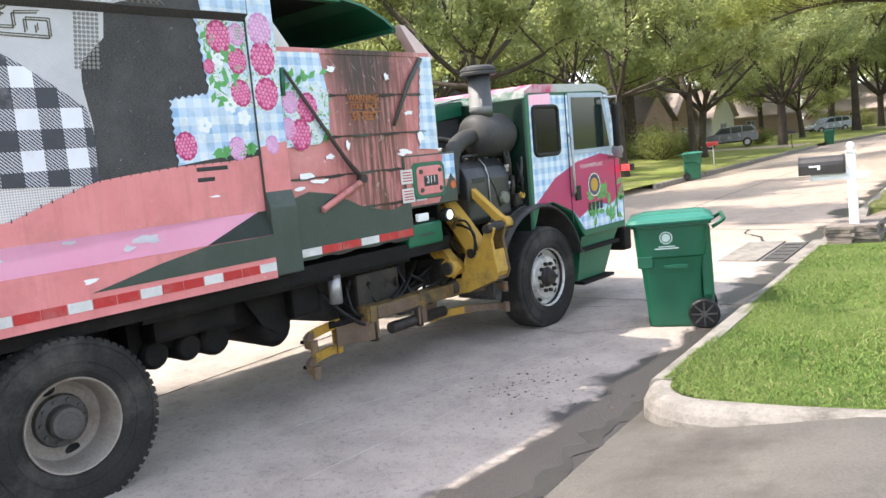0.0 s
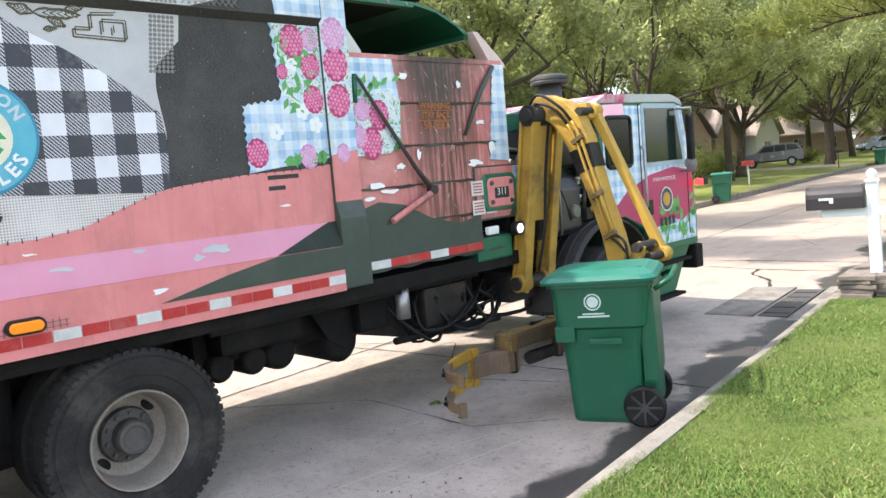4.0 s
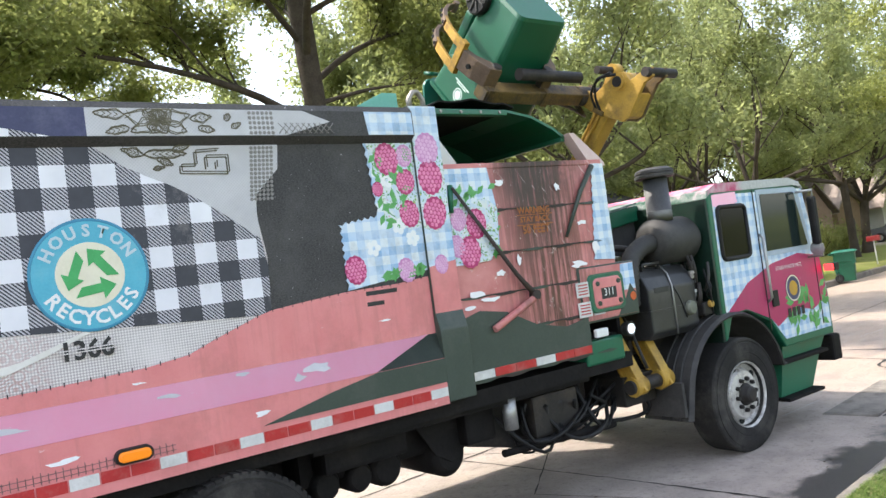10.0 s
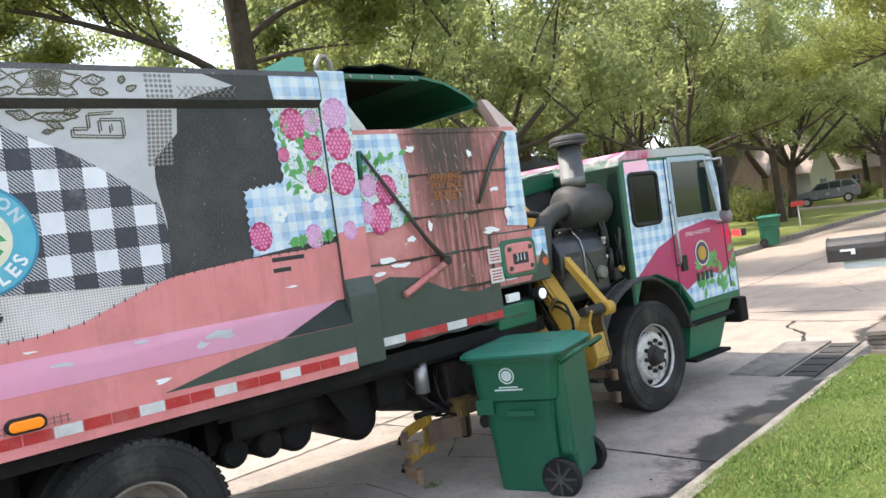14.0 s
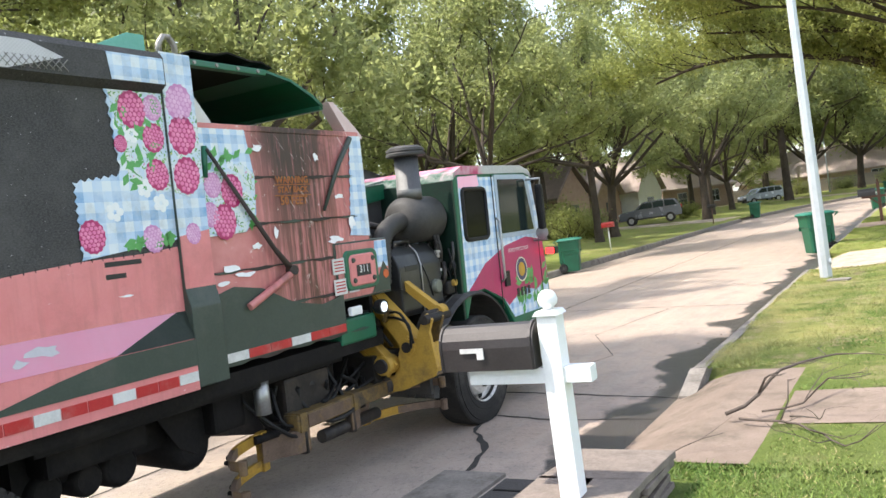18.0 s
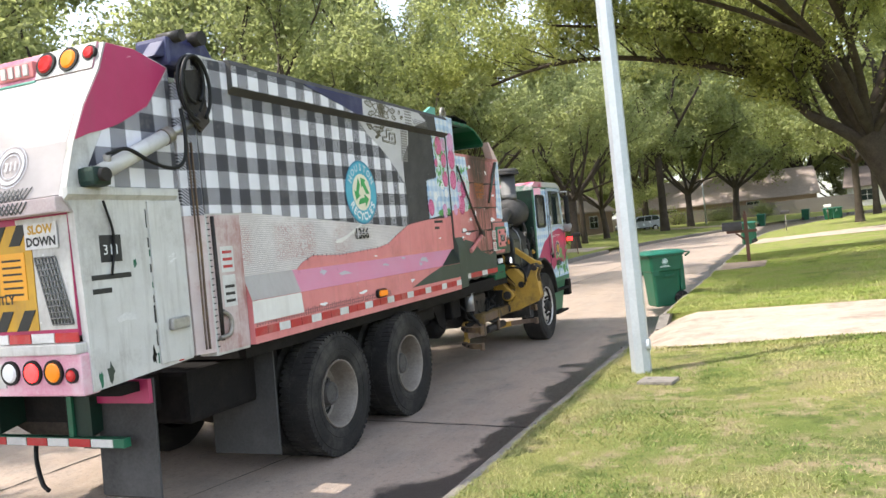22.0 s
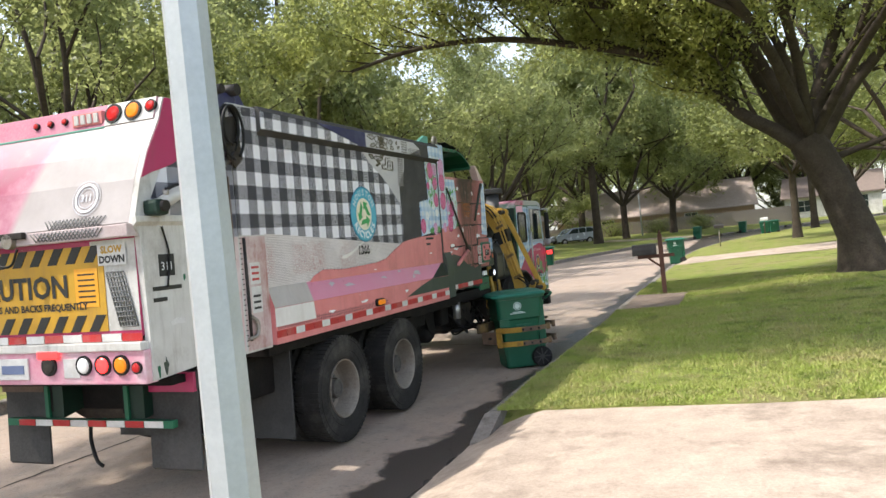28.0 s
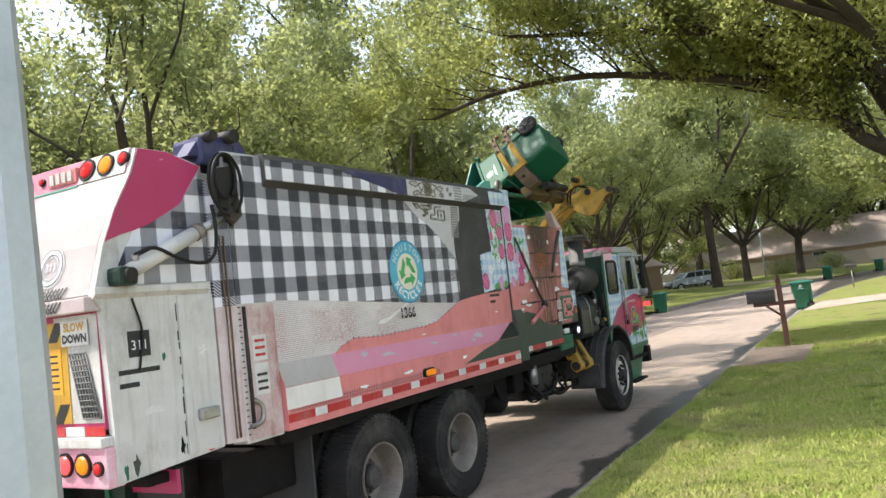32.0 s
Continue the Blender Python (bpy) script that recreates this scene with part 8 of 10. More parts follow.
def make_arm():
    # shoulder bracket fixed to the frame
    part("shoulder_bracket", box(0.50, 1.02, -1.26, -0.86, 0.66, 0.92, 0.02), GRIME, truck)
    inner = new("inner_arm")
    inner.parent = truck
    tagged(inner, "pair of worn yellow inner arm posts")
    for y in (-1.24, -0.90):
        post = part("post", plate_path([(0, -0.08), (0.01, 0.5), (0.0, 1.1), (0, L1 + 0.06)], [0.15, 0.13, 0.14, 0.14], y + 0.035, y + 0.065), YELLOW, inner)
        for dx in (-0.062, 0.062):
            part("flange", box(dx - 0.014, dx + 0.014, y, y + 0.10, 0.02, L1 - 0.05, 0.006), YELLOW, post)
        part("boss", tube([(0, y - 0.02, 0), (0, y + 0.12, 0)], 0.082, 18), YELLOW, post)
        part("pin_end", tube([(0, y - 0.035, 0), (0, y - 0.02, 0)], 0.045, 12), GRIME, post)
    part("web", plate_path([(0, 0.55), (0, 1.40)], 0.05, -1.14, -0.90), YELLOW, inner)
    pin(inner, 0, 0, 0.06, -1.29, -0.76, GRIME)
    pin(inner, 0, L1, 0.06, -1.27, -0.78, GRIME)
    part("arm_hose", tube(smooth_path([(0.08, -1.06, 0.1), (0.12, -1.06, 0.5), (0.09, -1.05, 1.0), (0.10, -1.06, 1.5)], 4), 0.014, 6), BLACKP, inner)
    boom = new("boom")
    boom.parent = truck
    tagged(boom, "arched yellow boom with a slender outer link")
    # in its own space the boom runs from the elbow at the origin along -z, bowed outwards
    path = [(-0.02, 0.10), (0.10, 0.02), (0.19, -0.10), (0.225, -0.24), (0.225, -0.40), (0.19, -0.62), (0.145, -0.88), (0.085, -1.22), (0.0, -L2)]
    arch = part("boom_arch", plate_path(path, [0.16, 0.20, 0.23, 0.24, 0.22, 0.18, 0.145, 0.15, 0.16], -1.09, -0.95, 0.012), YELLOW, boom, "arched box-section boom")
    part("wear_band", plate_path([(0.215, -0.46), (0.185, -0.66)], [0.215, 0.182], -1.095, -0.945, 0.0), BLACKP, arch, "black scuffed wear band")
    part("boom_foot", tube([(0.0, -1.12, -L2), (0.0, -0.93, -L2)], 0.08, 20), YELLOW, arch)
    link = [(0.36, -0.20), (0.35, -0.60), (0.33, -1.02), (0.306, -1.53)]
    outer = part("outer_link", plate_path(link, [0.085, 0.065, 0.065, 0.08], -0.885, -0.815), YELLOW, boom, "slender yellow outer link")
    for x, z in (link[0], link[-1]):
        part("link_boss", tube([(x, -0.90, z), (x, -0.80, z)], 0.062, 16), YELLOW, outer)
        pin(boom, x, z, 0.035, -1.08, -0.785, GRIME)
    part("link_lug", plate_path([(0.20, -0.16), (0.38, -0.20)], [0.24, 0.13], -0.96, -0.90), YELLOW, boom, "lug carrying the outer link")
    # two oil pipes clipped along the boom, ending in rubber hoses
    for k, dx in enumerate((0.035, 0.085)):
        run = [(x + dx - 0.03, -1.107, z) for x, z in path[3:8]]
        pipe = part("oil_pipe", tube(smooth_path(run, 4), 0.013, 8), YELLOW, boom)
        tail = run[-1]
        part("hose", tube(smooth_path([tail, (tail[0] + 0.08, -1.15, tail[2] - 0.12), (tail[0] + 0.10 - 0.06 * k, -1.17, tail[2] - 0.26), (tail[0] - 0.06, -1.16, tail[2] - 0.36)], 5), 0.012, 6), BLACKP, pipe)
        head = run[0]
        part("hose", tube(smooth_path([head, (head[0] - 0.02, -1.15, head[2] + 0.16), (head[0] - 0.16, -1.16, head[2] + 0.30 + 0.06 * k), (head[0] - 0.42, -1.14, head[2] + 0.24)], 5), 0.013, 6), BLACKP, pipe)
    for x, z in (path[4], path[6], path[7]):
        part("pipe_clamp", box(x - 0.035, x + 0.085, -1.128, -1.085, z - 0.02, z + 0.02, 0.005), CHIPPED, boom)
    part("grease_cap", tube([(0.28, -1.11, -0.34), (0.28, -1.07, -0.34)], 0.03, 12), CHIPPED, boom)
    pin(boom, 0, 0, 0.09, -1.24, -0.84, GRIME)
    car = new("carriage")
    car.parent = truck
    tagged(car, "yellow grabber carriage on the boom's end")
    part("beam", box(-0.07, 0.07, -1.26, 0.12, -0.375, -0.255, 0.012), CHIPPED, car, "worn yellow cross beam")
    for y in (-1.24, -0.62, 0.02):
        part("beam_end", box(-0.078, 0.082, y, y + 0.07, -0.385, -0.245, 0.006), CHIPPED, car)
    part("wear_plate", box(0.07, 0.078, -1.15, -0.66, -0.36, -0.27), RUSTP, car)
    part("cylinder", tube([(0.0, -0.95, -0.50), (0.0, -0.25, -0.50)], 0.05, 12), GRIME, car)
    for y in (-1.18, -0.62):
        part("claw_pin", tube([(0.03, y, -0.55), (0.03, y, -0.29)], 0.04, 12), GRIME, car)
    for k in range(3):
        part("hose", tube(smooth_path([(0.0, 0.1, -0.1), (0.02 * k, -0.2, -0.2 - 0.05 * k), (-0.05, -0.55, -0.28), (0.0, -0.9, -0.28 + 0.02 * k)], 5), 0.014, 6), BLACKP, car)
    for k in range(4):
        part("bolt", tube([(0.0, -1.12 + 0.12 * k, -0.30), (0.0, -1.12 + 0.12 * k, -0.275)], 0.02, 6), STEEL, car)
    # bracket between the boom's end and the beam, turning about the beam
    wrist = new("bracket")
    wrist.parent = truck
    tagged(wrist, "heavy worn yellow bracket between boom and beam")
    plate = [(-0.08, -0.07), (0.18, -0.06), (0.52, 0.03), (0.56, 0.10), (0.55, 0.40), (0.60, 0.49), (0.55, 0.55), (0.48, 0.47), (0.41, 0.36), (0.31, 0.39), (0.22, 0.29), (0.12, 0.08), (-0.08, 0.07)]
    # far plate, floor and web are browner, painting shade onto the inner side
    for y in (-0.09, 0.08):
        part("side_plate", prism(plate, y, y + 0.035, "y", 0.008), YELLOW if y < 0 else CHIPPED, wrist, "yellow side plate with chipped paint")
    part("floor_plate", prism([(-0.07, -0.065), (0.18, -0.055), (0.52, 0.035), (0.51, 0.065), (0.17, -0.025), (-0.07, -0.035)], -0.055, 0.08, "y"), RUSTP, wrist)
    part("face_plate", prism([(0.525, 0.06), (0.555, 0.10), (0.545, 0.30), (0.515, 0.30)], -0.055, 0.08, "y"), YELLOW, wrist)
    part("inner_web", prism([(0.14, 0.07), (0.23, 0.27), (0.25, 0.26), (0.165, 0.06)], -0.055, 0.08, "y"), RUSTP, wrist)
    part("boss", tube([(FOOT[0], -0.12, FOOT[1]), (FOOT[0], -0.085, FOOT[1])], 0.07, 20), YELLOW, wrist)
    pin(wrist, FOOT[0], FOOT[1], 0.045, -0.135, 0.16, GRIME)
    pin(wrist, 0.55, 0.50, 0.04, -0.14, 0.24, GRIME)
    pin(wrist, 0, 0, 0.085, -0.16, 0.17, GRIME)
    claws = []
    for s, y in ((-1, -1.20), (1, -0.60)):
        bm = bmesh.new()
        def add(piece, k):
            for f in piece.faces:
                f.material_index = k
            merge(bm, piece)
        # two yellow bands that wrap the cart, each with a bolted brown tip; closed they reach along +x
        for z in (-0.35, -0.545):
            pts = [(0.24, s * 0.150), (0.36, s * 0.160), (0.56, s * 0.13), (0.66, s * 0.092)]
            tip = [(0.60, s * 0.116), (0.70, s * 0.070), (0.80, s * 0.008), (0.87, -s * 0.065), (0.905, -s * 0.16)]
            for run, half, inner_side, outer_side, k in ((pts, 0.036, -0.010, 0.018, 0), (tip, 0.032, -0.012, 0.030, 3)):
                add(prism([(x, y_ + s * inner_side) for x, y_ in run] + [(x, y_ + s * outer_side) for x, y_ in run[::-1]], z - half, z + half, "z", 0.004), k)
            for x, y_ in tip[:3]:
                knob = lathe([(0.0, -0.008), (0.016, -0.008), (0.016, 0.008), (0.0, 0.008)], 8, "y")
                knob.transform(pose(x + 0.02, y_ + s * 0.022, z))
                add(knob, 1)
            hook = lathe([(0.0, -0.045), (0.030, -0.045), (0.030, 0.045), (0.0, 0.045)], 10, "z")
            hook.transform(pose(0.905, -s * 0.16, z))
            add(hook, 3)
        # heavy tapered brown plate with a bolt hole, a raised yellow yoke at the fork
        add(prism([(-0.05, -0.05 * s), (0.06, -0.02 * s), (0.16, 0.085 * s), (0.27, 0.125 * s), (0.30, 0.125 * s), (0.30, 0.165 * s), (0.24, 0.175 * s), (0.08, 0.13 * s), (-0.03, 0.06 * s)], -0.535, -0.365, "z", 0.008), 3)
        add(prism([(0.225, 0.13 * s), (0.30, 0.125 * s), (0.30, 0.185 * s), (0.225, 0.18 * s)], -0.59, -0.31, "z", 0.008), 0)
        hole = lathe([(0.0, -0.012), (0.020, -0.012), (0.020, 0.012), (0.0, 0.012)], 12, "y")
        hole.transform(pose(0.12, 0.150 * s, -0.45, 0, 0, s * 22))
        add(hole, 1)
        c = part("claw", bm, [CLAWYEL, BLACKP, BLACKP, RUSTP], car, "rusty brown steel claw with two worn yellow bands")
        claws.append((c, s, y))
    return inner, boom, car, wrist, claws


CLAWYEL = surface("chipped_yellow_claw", (0.24, 0.13, 0.02), (0.46, 0.27, 0.03), 9, 60, 0.6, 0.1, 0.2, 0.4, (0.06, 0.04, 0.025), 0.9)
inner_arm, boom_arm, carriage, bracket, CLAWS = make_arm()


# ---- trees: tapered trunk and limbs, crowns of many small leaves ----
def leaf_mat(name, a, b, c):
    m, t, bs = shader(name, 0.42, 0, 0.5)
    r = node(t, "ShaderNodeNewGeometry").outputs["Random Per Island"]
    v = coords(t)
    # a, b, c paint shaded, lit and highlighted tones, by leaf and clump
    col = mixc(t, r, a, b)
    col = mixc(t, math_n(t, "MULTIPLY", ramp(t, noise_n(t, 0.5, 3, 0.6, v), 0.4, 0.7), 0.6), col, c)
    col = mixc(t, math_n(t, "MULTIPLY", ramp(t, noise_n(t, 1.9, 3, 0.65, v), 0.56, 0.40), 0.55), col, a)
    t.links.new(col, bs.inputs["Base Color"])
    tr = node(t, "ShaderNodeBsdfTranslucent", {"Color": mixc(t, 0.5, col, (0.475, 0.50, 0.185))})
    mx = node(t, "ShaderNodeMixShader", {0: 0.74})
    t.links.new(bs.outputs[0], mx.inputs[1])
    t.links.new(tr.outputs[0], mx.inputs[2])
    t.links.new(mx.outputs[0], t.nodes["Material Output"].inputs["Surface"])
    return m


LEAF = leaf_mat("oak_leaves", (0.040, 0.066, 0.022), (0.27, 0.315, 0.10), (0.31, 0.31, 0.09))
# paler oak leaves: light through the near crown is put into their colour
LEAF3 = leaf_mat("backlit_oak_leaves", (0.090, 0.125, 0.036), (0.44, 0.47, 0.14), (0.48, 0.47, 0.12))
LEAF2 = leaf_mat("pale_leaves", (0.070, 0.094, 0.044), (0.335, 0.385, 0.175), (0.37, 0.40, 0.16))


def grow(rnd, bm, start, direction, length, radius, depth, tips, spread=0.6, droop=0.0, kids=3):
    """Recursive limbs: writes tubes and collects where leaves hang."""
    n = 4
    pts, rad = [start.copy()], [radius]
    d = direction.normalized()
    for i in range(n):
        d = (d + Vector((rnd.uniform(-1, 1), rnd.uniform(-1, 1), rnd.uniform(-0.7, 0.7) - droop)) * 0.16).normalized()
        pts.append(pts[-1] + d * (length / n))
        rad.append(radius * (1 - 0.45 * (i + 1) / n))
    tube(pts, rad, 8 if depth > 2 else (6 if depth > 1 else 4), bm, False)
    if depth <= 1:
        for p in pts[1:]:
            tips.append((p, depth))
    if depth == 0:
        return
    for k in range(kids + (1 if depth < 3 else 0)):
        j = n if k == 0 else rnd.randint(1, n)
        axis = Vector((rnd.uniform(-1, 1), rnd.uniform(-1, 1), rnd.uniform(-0.25, 0.75)))
        nd = (d + axis.normalized() * (spread + rnd.uniform(0, 0.5))).normalized()
        grow(rnd, bm, pts[j], nd, length * rnd.uniform(0.58, 0.8), rad[j] * 0.68, depth - 1, tips, spread, droop, kids)


def leaves_mesh(name, rnd, tips, per, size, spread, mat):
    """Many small pointed leaves round the twig ends."""
    k = len(tips) * per
    rs = np.random.RandomState(rnd.randint(0, 99999))
    base = np.repeat(np.array([list(p) for p, _ in tips]), per, axis=0)
    pos = base + rs.normal(0, spread, (k, 3)) * np.array([1, 1, 0.75])
    u = rs.normal(0, 1, (k, 3))
    u /= np.linalg.norm(u, axis=1)[:, None]
    w = np.cross(u, rs.normal(0, 1, (k, 3)))
    w /= np.linalg.norm(w, axis=1)[:, None]
    s = size * rs.uniform(0.6, 1.35, (k, 1))
    tri = np.stack([pos - u * s, pos + u * s * 0.45 + w * s * 0.55, pos + u * s * 0.75 - w * s * 0.45], 1).reshape(-1, 3)
    me = bpy.data.meshes.new(name)
    me.vertices.add(3 * k)
    me.vertices.foreach_set("co", tri.ravel())
    me.loops.add(3 * k)
    me.loops.foreach_set("vertex_index", np.arange(3 * k, dtype=np.int32))
    me.polygons.add(k)
    me.polygons.foreach_set("loop_start", np.arange(0, 3 * k, 3, dtype=np.int32))
    me.polygons.foreach_set("loop_total", np.full(k, 3, dtype=np.int32))
    me.update(calc_edges=True)
    me.materials.append(mat)
    return me


def make_tree(seed, m, label, trunk_h, trunk_r, length, depth, kids, per, size, spread, mat, limbs, droop=0.0, lean=(0, 0), fan=0.6, long_limbs=()):
    """limbs: (azimuth, rise, length factor) of the main limbs."""
    rnd = random.Random(seed)
    t = thing("tree", m, label, "tree", "street trees")
    bm = bmesh.new()
    top = Vector((lean[0], lean[1], trunk_h))
    tube([(0, 0, -0.35), (0, 0, 0.02), (lean[0] * 0.1, lean[1] * 0.1, trunk_h * 0.25), (lean[0] * 0.5, lean[1] * 0.5, trunk_h * 0.65), top], [trunk_r * 1.75, trunk_r * 1.35, trunk_r * 1.02, trunk_r * 0.92, trunk_r * 0.95], 14, bm, False)
    tips = []
    for az, rise, f in limbs:
        d = Vector((math.cos(radians(az)) * math.cos(radians(rise)), math.sin(radians(az)) * math.cos(radians(rise)), math.sin(radians(rise))))
        grow(rnd, bm, top - Vector((0, 0, 0.15)), d, length * f, trunk_r * 0.5, depth, tips, fan, droop, kids)
    for path, r0 in long_limbs:
        pts = smooth_path(path, 3)
        n = len(pts) - 1
        tube(pts, [r0 * (1 - 0.78 * i / n) for i in range(n + 1)], 10, bm, False)
        for i in range(4, n + 1):
            for k in range(2):
                d = (pts[i] - pts[i - 1]).normalized() + Vector((rnd.uniform(-1, 1), rnd.uniform(-1, 1), rnd.uniform(0.0, 1.3))) * 0.9
                grow(rnd, bm, pts[i], d, rnd.uniform(1.0, 1.9), r0 * (1 - 0.78 * i / n) * 0.4, 2, tips, fan, droop, 2)
    part("trunk", bm, BARK, t, "dark rough trunk and spreading limbs")
    o = new("crown", leaves_mesh("crown", rnd, tips, per, size, spread, mat))
    o.parent = t
    tagged(o, "crown of small green leaves")
    return t


def woods():
    ring = [(0, 32, 1.0), (60, 42, 0.95), (125, 34, 1.05), (185, 44, 0.95), (245, 36, 1.0), (305, 40, 1.0), (20, 76, 0.95), (150, 64, 0.95)]
    # oak with open limbs across the street, behind the body of the truck at its first stop
    boughs = [([(0, -0.1, 6.0), (-0.3, -1.5, 6.9), (-0.5, -3.2, 7.4), (-0.4, -5.5, 7.6), (0.0, -7.6, 7.3)], 0.12), ([(0, -0.2, 7.2), (0.2, 1.2, 8.2), (0.4, 3.0, 8.9), (0.3, 5.0, 9.2)], 0.10), ([(0, -0.2, 6.7), (0.5, 1.4, 7.1), (1.0, 3.2, 7.3)], 0.07),
              ([(0, -0.2, 7.8), (1.5, -1.0, 8.9), (3.2, -1.5, 9.6), (5.0, -1.5, 9.6), (6.5, -1.2, 9.0)], 0.11), ([(0, -0.2, 8.2), (0.8, -2.2, 9.3), (1.0, -4.4, 9.8)], 0.09), ([(0, -0.2, 8.6), (-1.6, 0.6, 9.8), (-3.2, 1.6, 10.6)], 0.09), ([(0.05, -0.2, 9.0), (1.4, 1.6, 10.0), (2.6, 3.2, 10.4)], 0.08)]
    oak = make_tree(11, pose(-13.9, 5.4, 0.3), "tall oak with open dark limbs across the street", 10.0, 0.30, 3.4, 2, 3, 30, 0.080, 0.25, LEAF, [(80, 30, 1.0), (268, 34, 1.0), (172, 50, 0.9), (300, 66, 1.0)], 0.02, (0.1, -0.3), 0.7, boughs)
    crown = [(0, 45, 1.0), (90, 20, 0.9), (180, 35, 1.0), (270, 22, 0.95), (45, 80, 1.25), (220, 68, 1.15), (130, 5, 0.8), (310, 8, 0.8)]
    full = make_tree(12, pose(-13.4, 42.6, 0.5), "broad leafy oak on a lawn across the street", 2.8, 0.25, 4.3, 3, 2, 37, 0.105, 0.24, LEAF2, ring, 0.03, (0.2, 0.1), 0.75)
    tall = make_tree(13, pose(-18.5, 20.5, 0.5), "tall leafy tree across the street", 4.2, 0.21, 4.1, 3, 2, 36, 0.10, 0.24, LEAF2, crown, 0.03, (0, 0), 0.75)
    # the same two kinds with coarser leaves, for the far end of the street
    full_far = make_tree(12, pose(-13.0, 74.0, 0.3, 0, 0, 160), "broad leafy oak far down the street", 2.8, 0.25, 4.9, 3, 2, 34, 0.15, 0.34, LEAF2, ring, 0.03, (0.2, 0.1), 0.75)
    tall_far = make_tree(13, pose(-44.0, 52.0, 0.3), "tall leafy tree in the wood behind the houses", 4.2, 0.21, 4.6, 3, 2, 38, 0.15, 0.36, LEAF2, crown, 0.03, (0, 0), 0.75)
    reach = [([(4.15, 31.4, 3.2), (3.5, 31.3, 3.75), (2.8, 31.2, 4.25), (2.1, 31.1, 5.1), (1.2, 30.9, 5.75), (-0.3, 30.6, 6.25), (-2.6, 30.2, 6.8), (-4.6, 29.6, 6.8), (-6.2, 29.0, 6.4)], 0.27),
             ([(4.2, 31.4, 3.4), (3.65, 31.2, 4.7), (3.05, 31.0, 5.9), (2.0, 30.6, 6.6), (0.4, 30.2, 7.0), (-1.6, 29.6, 7.4), (-4.0, 28.8, 7.8)], 0.25),
             ([(4.3, 31.5, 3.4), (4.0, 31.6, 5.2), (3.3, 31.8, 7.2), (2.6, 32.0, 9.0)], 0.22),
             ([(4.5, 31.4, 3.3), (5.2, 31.3, 4.4), (6.0, 31.2, 5.3), (7.2, 31.0, 7.0), (8.4, 30.8, 8.4)], 0.25),
             ([(4.3, 31.2, 3.5), (4.0, 29.6, 5.3), (3.4, 27.2, 6.6), (2.6, 24.8, 7.3), (1.8, 22.6, 7.4)], 0.20),
             ([(4.4, 31.2, 3.5), (5.4, 29.4, 5.2), (6.4, 27.0, 6.4), (7.2, 24.6, 7.0)], 0.18),
             ([(4.3, 31.2, 3.5), (3.2, 28.6, 5.7), (1.6, 25.6, 7.1), (-0.2, 22.4, 7.8), (-2.2, 19.2, 8.0)], 0.20),
             ([(3.0, 28.4, 5.9), (1.0, 26.8, 7.4), (-1.2, 25.0, 8.3), (-3.0, 22.8, 8.6)], 0.13),
             ([(4.4, 31.7, 3.5), (4.8, 33.6, 5.6), (4.4, 36.0, 7.6)], 0.20),
             # next four rows: limbs above the view, added to shade the lawn
             ([(3.0, 28.2, 5.9), (1.4, 25.2, 7.7), (0.2, 22.2, 8.7), (-1.4, 19.6, 9.2)], 0.13),
             ([(3.6, 27.6, 6.5), (3.0, 24.6, 8.2), (1.8, 21.6, 9.2), (0.4, 18.6, 9.6)], 0.13),
             ([(3.0, 28.2, 5.9), (0.6, 26.6, 7.0), (-1.6, 25.2, 7.5), (-3.6, 24.0, 7.4)], 0.12), ([(1.6, 25.6, 7.1), (-0.4, 24.0, 7.6), (-2.0, 22.0, 7.6), (-2.6, 20.0, 7.4)], 0.10), ([(0.6, 26.6, 7.0), (-0.6, 23.6, 8.0), (-0.9, 21.6, 8.2), (-0.4, 19.8, 8.2)], 0.08),
             ([(-1.6, 25.2, 7.5), (-2.8, 23.4, 8.0), (-3.4, 21.4, 8.2), (-3.4, 19.4, 8.2)], 0.08),
             ([(4.7, 31.5, 2.9), (6.4, 31.0, 3.4), (8.6, 30.4, 4.2)], 0.13)]
    reach = [([(x - 5.2, y - 31.5, z - 0.35) for x, y, z in path], r * 0.68) for path, r in reach]
    near = make_tree(14, pose(5.2, 31.5, 0.35), "large leaning oak with long limbs over the street", 3.1, 0.44, 3.4, 2, 3, 20, 0.070, 0.25, LEAF3, [(150, 62, 1.1), (70, 70, 1.0)], 0.015, (-1.0, -0.1), 0.6, reach)
    young = make_tree(15, pose(5.5, 57.0, 0.35), "slim street tree on the lawn", 3.4, 0.2, 2.8, 3, 2, 44, 0.10, 0.5, LEAF, ring[:6])
    rnd = random.Random(77)
    def put(src, x, y, s, turn, z=0.3):
        if y > 66 or x < -24:
            src = {full: full_far, tall: tall_far}.get(src, src)
        c = copy_thing(src, pose(x, y, z, 0, 0, turn))
        c.scale = (s, s, s * rnd.uniform(0.92, 1.08))
        return c
